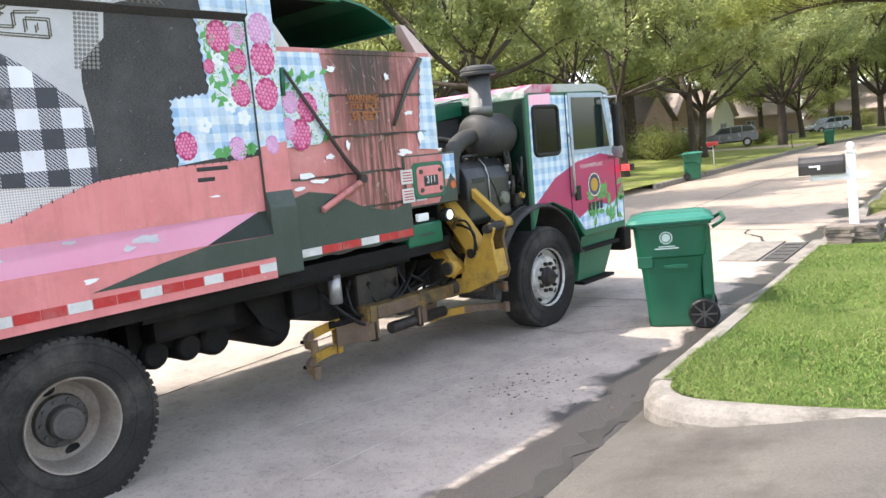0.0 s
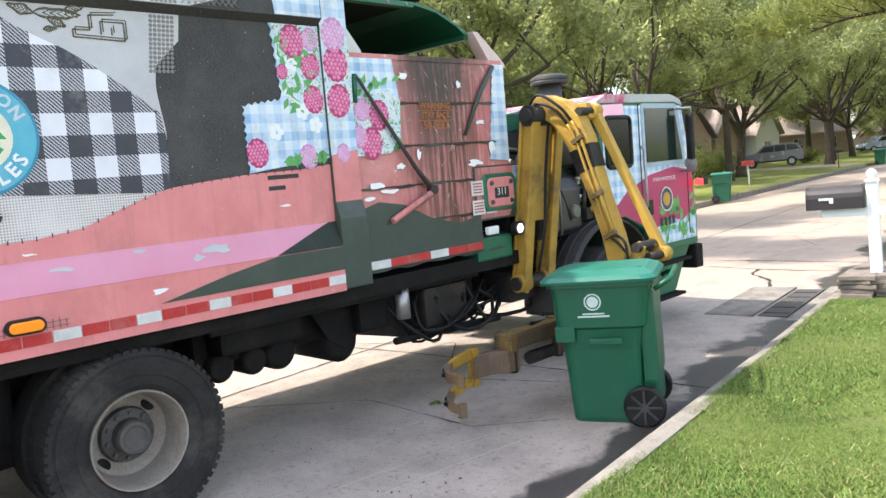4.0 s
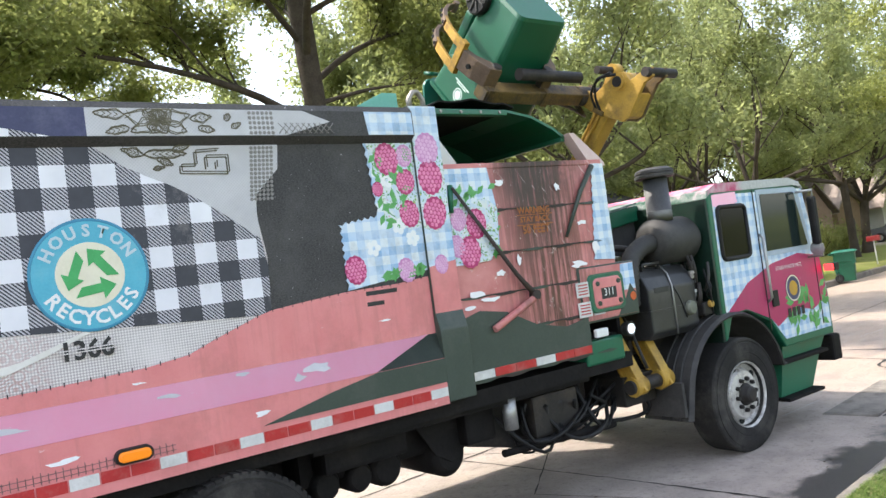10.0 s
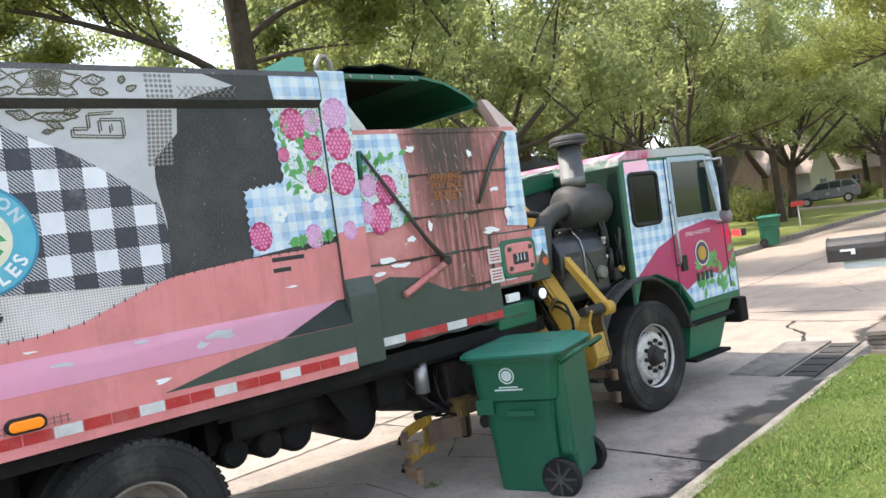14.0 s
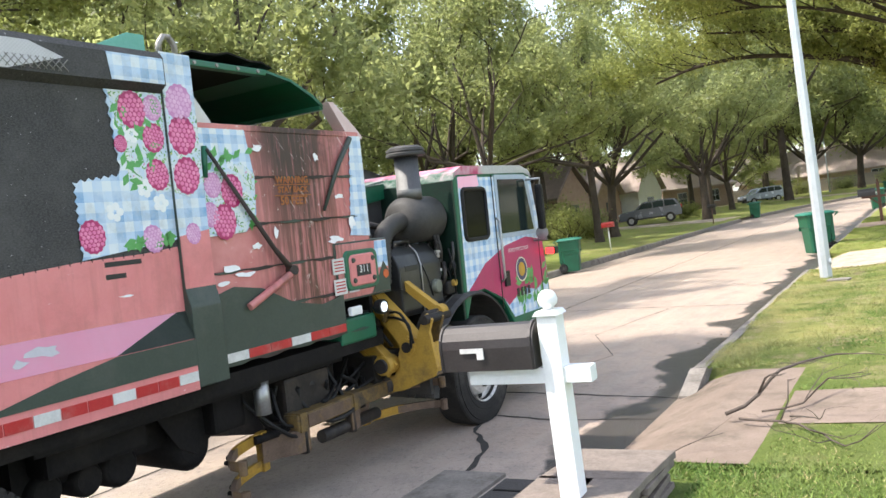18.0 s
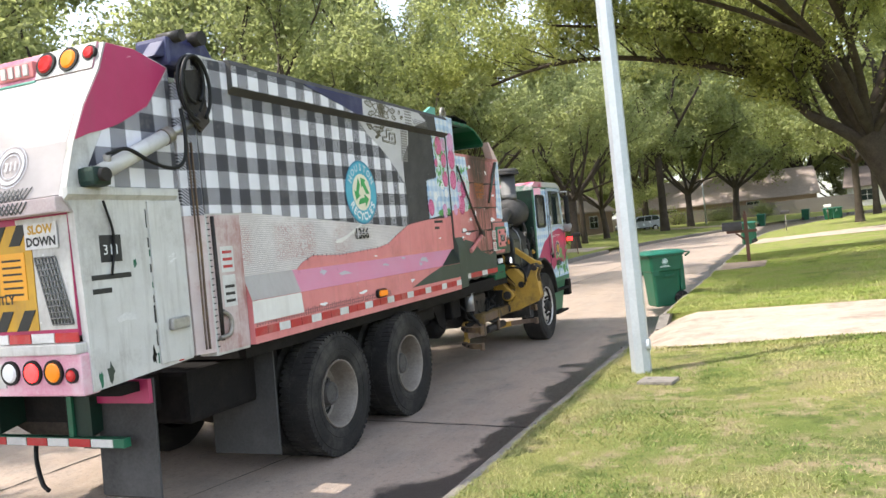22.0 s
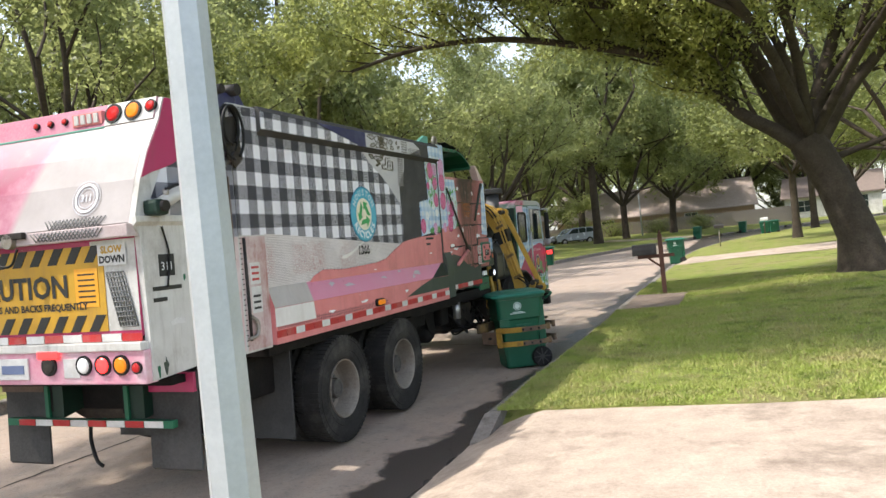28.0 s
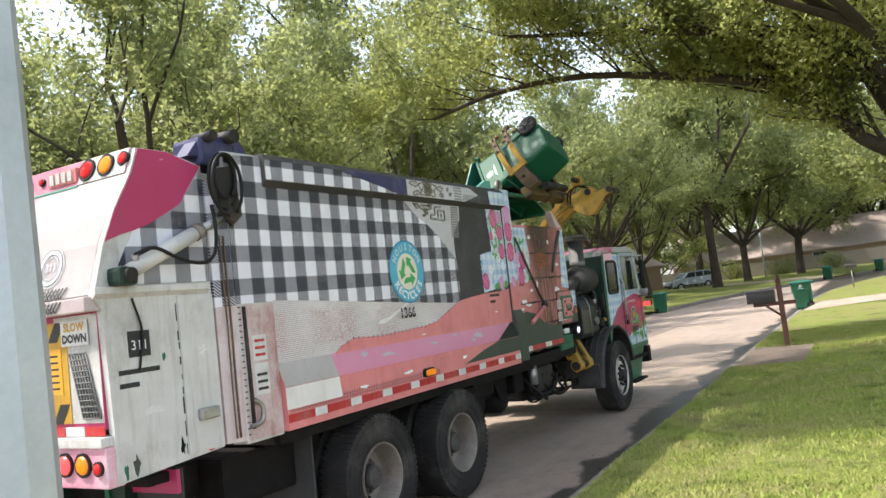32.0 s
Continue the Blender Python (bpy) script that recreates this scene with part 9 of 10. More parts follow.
    # row on the lawns across the street, and a wood behind them
    for src, x, y, s, turn in ((full, -11.5, 57.5, 1.1, 70), (full, -8.0, 92.0, 1.35, 250), (full, -4.0, 101.0, 1.5, 20), (full, -16.0, 112.0, 1.8, 50), (full, 4.0, 131.0, 2.0, 110), (tall, -5.0, 127.0, 1.9, 10), (tall, 17.0, 129.0, 1.9, 80), (tall, -11.4, 12.2, 0.92, 40),
                               # unseen oaks, and talls near the kerb, are placed to shade the street
                               (tall, -11.8, 25.0, 0.92, 120), (tall, -12.6, 38.0, 0.95, 300), (tall, -17.0, 31.0, 0.95, 120), (tall, -21.0, 35.0, 1.1, 210), (oak, -19.0, -4.0, 0.9, 100), (oak, -17.0, -13.0, 1.0, 200), 
                               (full, -23.0, 50.0, 1.2, 90), (full, -26.0, 62.0, 1.25, 10), (tall, -27.0, 22.0, 1.25, 80), (tall, -30.0, 42.0, 1.3, 130), (tall, -33.0, 56.0, 1.3, 200), (full, -26.0, 78.0, 1.3, 300), (full, -24.0, 95.0, 1.3, 45),
                               (tall, -37.0, 28.0, 1.3, 260), (full, -18.0, 122.0, 1.4, 140), (full, -2.0, 128.0, 1.4, 200), (full, 12.0, 132.0, 1.4, 240), (full, 28.0, 128.0, 1.4, 30), (tall, -38.0, -14.0, 1.2, 60), (full, 40.0, 118.0, 1.3, 70), (tall, -13.0, 66.0, 1.0, 220), (tall, -19.0, 84.0, 1.3, 10), (tall, -46.0, 40.0, 1.5, 190), (tall, -30.0, 17.0, 1.1, 250), (tall, -30.0, -8.0, 1.2, 200), (tall, -20.5, 49.0, 1.75, 30), (tall, -9.5, 84.0, 1.75, 140)):
        put(src, x, y, s, turn)
    # low wood closing the street's far end
    for x, y, s, turn in ((-28.0, 137.0, 1.3, 15), (-14.0, 142.0, 1.4, 75), (0.0, 144.0, 1.4, 135), (9.0, 138.0, 1.2, 195), (21.0, 141.0, 1.3, 255), (-21.0, 110.0, 0.9, 320)):
        put(full, x, y, s, turn, -2.2)
    # row on the near side
    for src, x, y, s, turn in ((full, 9.5, 46.0, 1.1, 110), (young, 8.0, 76.0, 1.2, 60), (full, 12.5, 88.0, 1.15, 200), (full, 15.0, 62.0, 1.2, 300), (full, 18.0, 41.0, 1.2, 30), (full, 19.0, 78.0, 1.25, 150), (tall, 25.0, 54.0, 1.2, 100), (full, 24.0, 100.0, 1.2, 270), (full, 12.5, 24.0, 1.0, 330)):
        put(src, x, y, s, turn)


woods()


# ---- things along the street ----
DARKWOOD = surface("dark_brown_painted_post", (0.07, 0.028, 0.018), (0.12, 0.05, 0.032), 6, 60, 0.7, 0, 0.1)
BOXMETAL = surface("dark_brown_metal", (0.030, 0.026, 0.025), (0.055, 0.048, 0.046), 5, 80, 0.4, 0.3, 0.05)
STONE = surface("flagstone", (0.13, 0.105, 0.09), (0.27, 0.225, 0.19), 6, 50, 0.85, 0, 0.4, 0.3, (0.08, 0.07, 0.06), 0.5)
TWIG = surface("grey_dead_wood", (0.055, 0.040, 0.032), (0.12, 0.095, 0.078), 12, 60, 0.9, 0, 0.3)
FENCEW = surface("weathered_fence_board", (0.17, 0.145, 0.125), (0.27, 0.235, 0.205), 3, 40, 0.9, 0, 0.2)
BRICK = surface("tan_brick", (0.26, 0.17, 0.12), (0.38, 0.27, 0.20), 3, 30, 0.9, 0, 0.3)
ROOFM = surface("brown_shingle", (0.15, 0.115, 0.10), (0.24, 0.19, 0.165), 3, 30, 0.9, 0, 0.3)
ROOFP = surface("pale_shingle", (0.33, 0.26, 0.23), (0.45, 0.37, 0.33), 3, 30, 0.9, 0, 0.3)
SIDING = surface("pale_siding", (0.55, 0.55, 0.52), (0.66, 0.66, 0.63), 2, 40, 0.7, 0, 0.05)
DARKBRICK = surface("dark_brick", (0.10, 0.058, 0.044), (0.17, 0.10, 0.075), 3, 30, 0.9, 0, 0.3)
SUVPAINT = surface("grey_car_paint", (0.12, 0.125, 0.14), (0.15, 0.155, 0.17), 2, 50, 0.25, 0.4, 0.0)
CARPAINT = surface("silver_blue_car_paint", (0.28, 0.32, 0.38), (0.36, 0.40, 0.46), 2, 50, 0.25, 0.4, 0.0)


def box_profile(w, h, n=8):
    """Rounded-top mailbox section, in y and z."""
    return [(-w / 2, 0), (-w / 2, h * 0.5)] + [(-w / 2 * math.cos(math.pi * i / n), h * 0.5 + h * 0.5 * math.sin(math.pi * i / n)) for i in range(1, n)] + [(w / 2, h * 0.5), (w / 2, 0)]


def white_mailbox():
    m = thing("mailbox", pose(0.47, 2.20, 0.0, 0, 0, 2), "dark metal mailbox on a white wooden post with ball top", "mailbox")
    part("post", box(-0.055, 0.055, -0.055, 0.055, 0.36, 1.325, 0.006), WHITEWOOD, m, "white painted square post")
    part("post_cap", prism([(-0.07, 1.325), (0.07, 1.325), (0.05, 1.35), (-0.05, 1.35)], -0.07, 0.07, "y"), WHITEWOOD, m)
    part("ball", lathe([(0.0, 1.455), (0.025, 1.45), (0.045, 1.432), (0.053, 1.405), (0.047, 1.378), (0.028, 1.362), (0.022, 1.35), (0.0, 1.35)], 20), WHITEWOOD, m, "", None, True)
    part("arm", box(-0.50, 0.20, -0.045, 0.045, 0.97, 1.055, 0.006), WHITEWOOD, m, "white cross arm")
    b = part("box", prism(box_profile(0.20, 0.24), -0.62, -0.075, "x"), BOXMETAL, m, "dark brown rounded mailbox", pose(0, 0, 1.058))
    part("door", prism(box_profile(0.21, 0.25), -0.632, -0.62, "x"), BOXMETAL, b)
    part("rim", prism(box_profile(0.21, 0.25), -0.10, -0.085, "x"), BOXMETAL, b)
    f = part("flag", box(-0.50, -0.36, -0.112, -0.106, 0.10, 0.125), WHITETAPE, b, "white flag folded down")
    part("flag_end", box(-0.40, -0.36, -0.113, -0.106, 0.065, 0.125), WHITETAPE, f)
    # stacked flagstones round the post
    base = thing("stone_base", pose(0.46, 2.44, 0.0), "stack of rough flagstones around the mailbox post", "stone base")
    rnd = random.Random(2)
    z = 0.09
    for layer in range(6):
        h = 0.045
        for k, (x0, x1, y0, y1) in enumerate(((-0.29, 0.02, -0.55, 0.02), (0.0, 0.30, -0.50, 0.05), (-0.28, 0.30, 0.0, 0.55))):
            j = [rnd.uniform(-0.035, 0.035) for _ in range(8)]
            p = [(x0 + j[0], y0 + j[1]), ((x0 + x1) / 2, y0 + j[2] * 0.8), (x1 + j[3], y0 + j[4]), (x1 + j[5], y1), (x0 + j[6], y1 + j[7])]
            part("flagstone", prism(p, z + rnd.uniform(0, 0.006), z + h, "z", 0.005), STONE, base)
        z += h + 0.002


def wood_mailbox():
    m = thing("mailbox", pose(0.77, 30.3, 0.0), "dark metal mailbox on a dark brown wooden post", "mailbox")
    part("post", box(-0.05, 0.05, -0.05, 0.05, 0.12, 1.55, 0.006), DARKWOOD, m, "dark brown post")
    part("finial", lathe([(0.0, 1.66), (0.03, 1.62), (0.035, 1.58), (0.02, 1.55), (0.0, 1.55)], 12), DARKWOOD, m)
    part("arm", box(-0.55, 0.30, -0.04, 0.04, 1.0, 1.08, 0.005), DARKWOOD, m)
    part("brace", tube([(-0.30, 0, 1.0), (-0.03, 0, 0.78)], 0.028, 6), DARKWOOD, m)
    part("box", prism(box_profile(0.20, 0.26), -0.66, -0.10, "x"), BOXMETAL, m, "black mailbox", pose(0, 0, 1.082))


def thin_mailbox(x, y, mat, label, post=STEEL):
    m = thing("mailbox", pose(x, y, lawn_z(min(x - bend(y), 3) if x - bend(y) > 0 else x - bend(y), y)), label, "mailbox")
    part("post", tube([(0, 0, -0.1), (0, 0, 1.0)], 0.03, 8), post, m)
    part("box", prism(box_profile(0.18, 0.22), -0.26, 0.26, "x"), mat, m, "", pose(0, 0, 1.0))


def lamp_post():
    l = thing("lamp_post", pose(0.56, 13.62, 0.0), "tall tapered galvanised steel street lamp pole", "lamp post")
    bm = bmesh.new()
    rings = []
    for z, r in ((0.10, 0.105), (0.9, 0.10), (9.0, 0.055)):
        rings.append([bm.verts.new((r * math.cos(math.pi * k / 4 + math.pi / 8), r * math.sin(math.pi * k / 4 + math.pi / 8), z)) for k in range(8)])
    for a, b in zip(rings, rings[1:]):
        for k in range(8):
            bm.faces.new((a[k], a[(k + 1) % 8], b[(k + 1) % 8], b[k]))
    bm.faces.new(rings[-1])
    part("pole", bm, GALV, l, "eight-sided tapered pole")
    part("base_flange", lathe([(0.0, 0.13), (0.15, 0.13), (0.17, 0.11), (0.17, 0.06), (0.0, 0.06)], 16), GALV, l)
    part("hand_hole_cover", lathe([(0.0, 0.035), (0.06, 0.03), (0.065, 0.0)], 16, "x"), GALV, l, "", pose(0.085, -0.03, 0.42))
    arm = part("arm", tube(smooth_path([(0, 0, 8.9), (-0.3, 0, 9.3), (-1.2, 0, 9.6), (-2.2, 0, 9.65)], 4), 0.035, 8), GALV, l)
    part("lantern", lathe([(0.0, 0.12), (0.12, 0.10), (0.17, 0.0), (0.10, -0.06), (0.0, -0.07)], 16), GALV, arm, "", pose(-2.35, 0, 9.62))
    c = thing("utility_cover", pose(0.80, 13.12, 0.125, 0, 0, -8), "grey concrete utility cover set in the grass", "utility cover")
    part("cover", box(-0.17, 0.17, -0.13, 0.13, 0.0, 0.035, 0.01), KERBC, c)
    part("keyhole", lathe([(0.0, 0.002), (0.02, 0.002), (0.02, 0.0)], 10), INK, c, "", pose(-0.09, 0.02, 0.036))


def branch():
    b = thing("fallen_branch", pose(0.75, 4.45, 0.17, 0, 0, 6), "dead forked branch lying on the driveway slab", "branch")
    rnd = random.Random(17)
    def limb(p, d, n, r, depth, parent):
        pts, rad = [Vector(p)], [r]
        d = Vector(d)
        for i in range(n):
            d = (d + Vector((rnd.uniform(-0.45, 0.45), rnd.uniform(-0.6, 0.6), rnd.uniform(-0.15, 0.3)))).normalized()
            q = pts[-1] + d * 0.15
            q.z = min(max(q.z, 0.0), 0.28)
            pts.append(q)
            rad.append(r * (1 - 0.75 * (i + 1) / n))
            if depth and i % 2:
                limb(q, d + Vector((rnd.uniform(-0.8, 0.8), rnd.uniform(-0.9, 0.9), 0.35)), max(2, n // 2), rad[-1] * 0.7, depth - 1, parent)
        part("twig", tube(pts, rad, 6), TWIG, parent)
    limb((0, 0, 0.02), (1, 0.05, 0.03), 11, 0.017, 2, b)
    limb((0.1, -0.06, 0.0), (1, -0.15, 0.05), 9, 0.011, 2, b)
    limb((0.25, 0.05, 0.02), (0.8, 0.5, 0.1), 8, 0.009, 2, b)
    limb((0.45, -0.10, 0.02), (0.7, -0.6, 0.1), 6, 0.007, 2, b)
    limb((-0.33, -0.85, -0.05), (0.9, 0.4, 0.05), 3, 0.006, 1, b)


def suv(m, paint, label, category="car"):
    c = thing("parked_car", m, label, category)
    L, W = 4.7, 1.9
    side = [(-2.3, 0.42), (-2.33, 0.85), (-2.2, 1.05), (-1.15, 1.15), (-0.55, 1.68), (0.9, 1.76), (1.9, 1.70), (2.25, 1.15), (2.32, 0.8), (2.28, 0.42)]
    part("body", prism(side, -W / 2, W / 2, "y", 0.06), paint, c)
    for s in (-1, 1):
        y = s * (W / 2 + 0.001)
        a, b = sorted((y, y + s * 0.008))
        part("window", prism([(-0.95, 1.18), (-0.45, 1.60), (0.18, 1.64), (0.18, 1.18)], a, b, "y"), GLASSD, c)
        part("window", prism([(0.26, 1.18), (0.26, 1.64), (1.02, 1.66), (1.02, 1.18)], a, b, "y"), GLASSD, c)
        part("window", prism([(1.10, 1.20), (1.10, 1.66), (1.78, 1.60), (2.02, 1.22)], a, b, "y"), GLASSD, c)
        part("sill", box(-1.2, 1.1, a, b + 0.01, 0.40, 0.50), BLACKP, c)
        for x in (-1.45, 1.42):
            w = part("wheel", lathe([(0.20, -0.11), (0.34, -0.12), (0.36, -0.08), (0.36, 0.08), (0.34, 0.12), (0.20, 0.11)], 24, "y"), RUBBER, c, "", pose(x, s * (W / 2 - 0.08), 0.36))
            part("rim", lathe([(0.0, -0.10), (0.21, -0.10), (0.22, 0.0), (0.21, 0.10), (0.0, 0.10)], 18, "y"), SILVER, w)
    part("windscreen", prism([(-1.12, 1.18), (-0.60, 1.64), (-0.57, 1.63), (-1.08, 1.17)], -0.8, 0.8, "y"), GLASSD, c)
    part("rear_glass", prism([(1.93, 1.66), (2.22, 1.2), (2.24, 1.21), (1.96, 1.67)], -0.78, 0.78, "y"), GLASSD, c)
    for s in (-0.7, 0.7):
        part("headlamp", box(-2.345, -2.2, s - 0.18, s + 0.18, 0.82, 0.96, 0.02), CLEARLENS, c)
        part("tail_lamp", box(2.2, 2.34, s - 0.12, s + 0.12, 0.95, 1.2, 0.02), REDLENS, c)
    part("bumper", box(-2.38, -2.2, -0.9, 0.9, 0.42, 0.62, 0.04), BLACKP, c)


def house(m, label, w, d, h, ridge, wall, roof, windows, gable=None):
    """A house of w by d metres with its front towards -y of its own space; windows: (x, z, width, height, door)."""
    hs = thing("house", m, label, "house", "houses along the street")
    part("wall", box(-w / 2, w / 2, 0, d, -0.6, h), wall, hs)
    ov = 0.45
    part("roof", prism([(-ov, h - 0.1), (d / 2, ridge), (d + ov, h - 0.1), (d + ov, h - 0.25), (d / 2, ridge - 0.18), (-ov, h - 0.25)], -w / 2 - ov, w / 2 + ov, "x"), roof, hs)
    for s in (-1, 1):
        part("gable", prism([(0, h - 0.1), (d / 2, ridge - 0.25), (d, h - 0.1)], s * (w / 2 - 0.1), s * w / 2, "x"), wall, hs)
    for k, (x, z, ww, hh, door) in enumerate(windows):
        f = part("door" if door else "window", box(x - ww / 2 - 0.07, x + ww / 2 + 0.07, -0.06, 0.0, z - hh / 2 - 0.07, z + hh / 2 + 0.07), SIDING, hs)
        part("pane", box(x - ww / 2, x + ww / 2, -0.075, -0.06, z - hh / 2, z + hh / 2), DARKWOOD if door else GLASSD, f)
        if not door:
            part("mullion", box(x - 0.02, x + 0.02, -0.085, -0.075, z - hh / 2, z + hh / 2), SIDING, f)
            part("mullion", box(x - ww / 2, x + ww / 2, -0.085, -0.075, z - 0.02, z + 0.02), SIDING, f)
    for gx, gw, gd, gr, gm in gable or ():
        g = part("front_gable", box(gx - gw / 2, gx + gw / 2, -gd, 0.0, -0.6, h), gm, hs)
        part("gable_roof", prism([(gx - gw / 2 - 0.4, h - 0.15), (gx, gr), (gx + gw / 2 + 0.4, h - 0.15), (gx + gw / 2 + 0.4, h - 0.3), (gx, gr - 0.16), (gx - gw / 2 - 0.4, h - 0.3)], -gd - 0.4, d / 2, "y"), roof, g)
        part("gable_end", prism([(gx - gw / 2, h - 0.2), (gx, gr - 0.2), (gx + gw / 2, h - 0.2)], -gd - 0.01, -gd + 0.1, "y"), gm, g)
        part("gable_window", box(gx - 0.5, gx + 0.5, -gd - 0.05, -gd, 0.9, 2.1), GLASSD, g)
    part("chimney", box(w * 0.2, w * 0.2 + 0.8, d * 0.4, d * 0.4 + 0.7, h, ridge + 0.9), wall, hs)
    return hs


def bush(x, y, s, seed, mat=None):
    rnd = random.Random(seed)
    b = thing("bush", pose(x, y, 0.35), "rounded green garden shrub by the house", "bush", "garden shrubs")
    bm = bmesh.new()
    tips = []
    for k in range(7):
        d = Vector((rnd.uniform(-1, 1), rnd.uniform(-1, 1), rnd.uniform(0.5, 1.2)))
        grow(rnd, bm, Vector((0, 0, 0)), d, 0.9 * s, 0.03 * s, 1, tips, 0.7, 0.0, 3)
    part("stems", bm, BARK, b)
    o = new("foliage", leaves_mesh("foliage", rnd, tips, 22, 0.075, 0.22 * s, mat or LEAF))
    o.parent = b


def fence(p0, p1, h, n, label):
    f = thing("fence", pose(p0[0], p0[1], 0.25, 0, 0, math.degrees(math.atan2(p1[1] - p0[1], p1[0] - p0[0]))), label, "fence")
    ln = math.hypot(p1[0] - p0[0], p1[1] - p0[1])
    board = box(0, ln / n - 0.012, -0.012, 0.012, -0.5, h)
    me = mesh_of("board", board, FENCEW)
    rnd = random.Random(n)
    for i in range(n):
        o = new("board", me)
        o.parent = f
        o.matrix_basis = pose(i * ln / n, rnd.uniform(-0.006, 0.006), rnd.uniform(-0.03, 0.02))
    part("rail", box(0, ln, 0.012, 0.06, h * 0.75, h * 0.75 + 0.08), FENCEW, f)
    part("rail", box(0, ln, 0.012, 0.06, h * 0.2, h * 0.2 + 0.08), FENCEW, f)


def far_side():
    house(pose(-23.5, 50.0, 0.5, 0, 0, 72), "tan brick house with steep brown gables", 13, 9, 2.9, 5.6, BRICK, ROOFM, [(-4.5, 1.5, 1.4, 1.3, 0), (0.6, 1.5, 1.4, 1.3, 0), (2.4, 1.1, 1.0, 2.1, 1)], [(4.2, 3.6, 2.4, 5.2, BRICK), (-1.5, 3.0, 1.2, 4.6, BRICK)])
    house(pose(-23.0, 70.0, 0.5, 0, 0, 74), "pale house with tall grey-brown gables", 14, 10, 3.0, 6.8, SIDING, ROOFP, [(-4.5, 1.5, 1.6, 1.4, 0), (1.0, 1.1, 1.0, 2.1, 1)], [(3.6, 4.0, 2.0, 6.4, SIDING), (-2.2, 3.4, 1.4, 5.6, BRICK)])
    house(pose(-20.0, 92.0, 0.5, 0, 0, 70), "low brick house behind trees", 14, 9, 2.8, 5.4, BRICK, ROOFP, [(-3.5, 1.5, 1.6, 1.3, 0), (3.0, 1.5, 1.6, 1.3, 0)])
    house(pose(-17.6, 24.2, 0.6, 0, 0, 84), "dark brick house with white-framed windows and slate roof", 9, 9, 3.0, 5.2, DARKBRICK, surface("dark_shingle", (0.055, 0.055, 0.06), (0.10, 0.10, 0.105), 3, 30, 0.9), [(-3.0, 1.7, 1.8, 1.5, 0), (2.6, 1.7, 1.6, 1.4, 0)])
    house(pose(-8.0, 121.0, 0.4, 0, 0, 4), "long low house with pinkish shingle roof behind the fence", 26, 12, 2.6, 6.4, BRICK, ROOFP, [(-6, 1.5, 1.6, 1.3, 0), (5, 1.5, 1.6, 1.3, 0)])
    house(pose(14.0, 121.0, 0.4, 0, 0, -8), "white house with grey roof at the bend", 11, 9, 2.8, 5.4, WHITEP, ROOFM, [(-3.2, 1.5, 1.7, 1.4, 0), (0.2, 1.1, 1.0, 2.1, 1), (3.2, 1.5, 1.6, 1.4, 0)])
    house(pose(30.0, 66.0, 0.6, 0, 0, -80), "pale brick house behind the near lawns", 14, 9, 2.8, 5.4, WHITEP, ROOFM, [(-3.2, 1.5, 1.7, 1.4, 0), (3.2, 1.5, 1.6, 1.4, 0)])
    fence((-24.0, 103.0), (9.0, 112.0), 1.9, 120, "long weathered grey board fence at the bend")
    suv(pose(-15.8, 58.2, 0.42, 0, 0, 14), SUVPAINT, "grey sport utility vehicle parked across the lawn")
    suv(pose(-13.2, 90.8, 0.35, 0, 0, 40), CARPAINT, "silver-blue car parked on a driveway")
    for k, (x, y, s) in enumerate(((-15.9, 42.3, 1.5), (-14.9, 43.4, 1.3), (-17.2, 44.0, 1.6), (-18.5, 46.5, 1.4), (-14.6, 63.0, 1.0), (-6.0, 104.5, 1.6), (-11.0, 103.2, 1.7), (-1.0, 106.5, 1.4), (-16.0, 26.5, 1.2), (-16.2, 30.0, 1.1))):
        bush(x, y, s, 100 + k, LEAF2 if k % 2 else LEAF)
    thin_mailbox(-9.1, 29.8, REDTAPE, "small red mailbox on a pale post", SIDING)
    thin_mailbox(-9.2, 49.0, BOXMETAL, "black mailbox on a thin post across the street", DARKWOOD)
    thin_mailbox(1.0 + bend(58), 58.0, BOXMETAL, "black mailbox on a thin post", STEEL)
    thin_mailbox(1.2 + bend(72), 72.0, SIDING, "pale mailbox on a post", DARKWOOD)
    p = thing("utility_pole", pose(-7.0, 97.5, 0.2), "thin pale utility pole by the fence", "pole")
    part("pole", tube([(0, 0, -0.2), (0, 0, 6.5)], [0.09, 0.06], 8), GALV, p)
    cart, _ = make_cart(pose(-7.95, 22.7, 0.0, 0, 0, 195), "green wheeled bin by the far kerb")
    for x, y, turn in ((-7.9, 56.0, 185), (bend(84) - 7.9, 84.0, 170), (-0.05, 46.5, 10), (bend(76) + 0.2, 76.0, 0), (bend(78) + 0.3, 78.0, 5), (bend(92) - 7.6, 92.0, 170)):
        copy_thing(cart, pose(x, y, -0.05, 0, 0, turn))


white_mailbox()
wood_mailbox()
lamp_post()
branch()
far_side()


# ---- what moves ----
cart1, lid1 = make_cart(pose(-0.605, -1.851, -0.066, 0, 0, 18), "green wheeled bin with white seal standing in the gutter")
cart2, lid2 = make_cart(pose(-0.382, 21.584, -0.066, 0, 0, 30), "green wheeled bin with white seal by the driveway kerb")

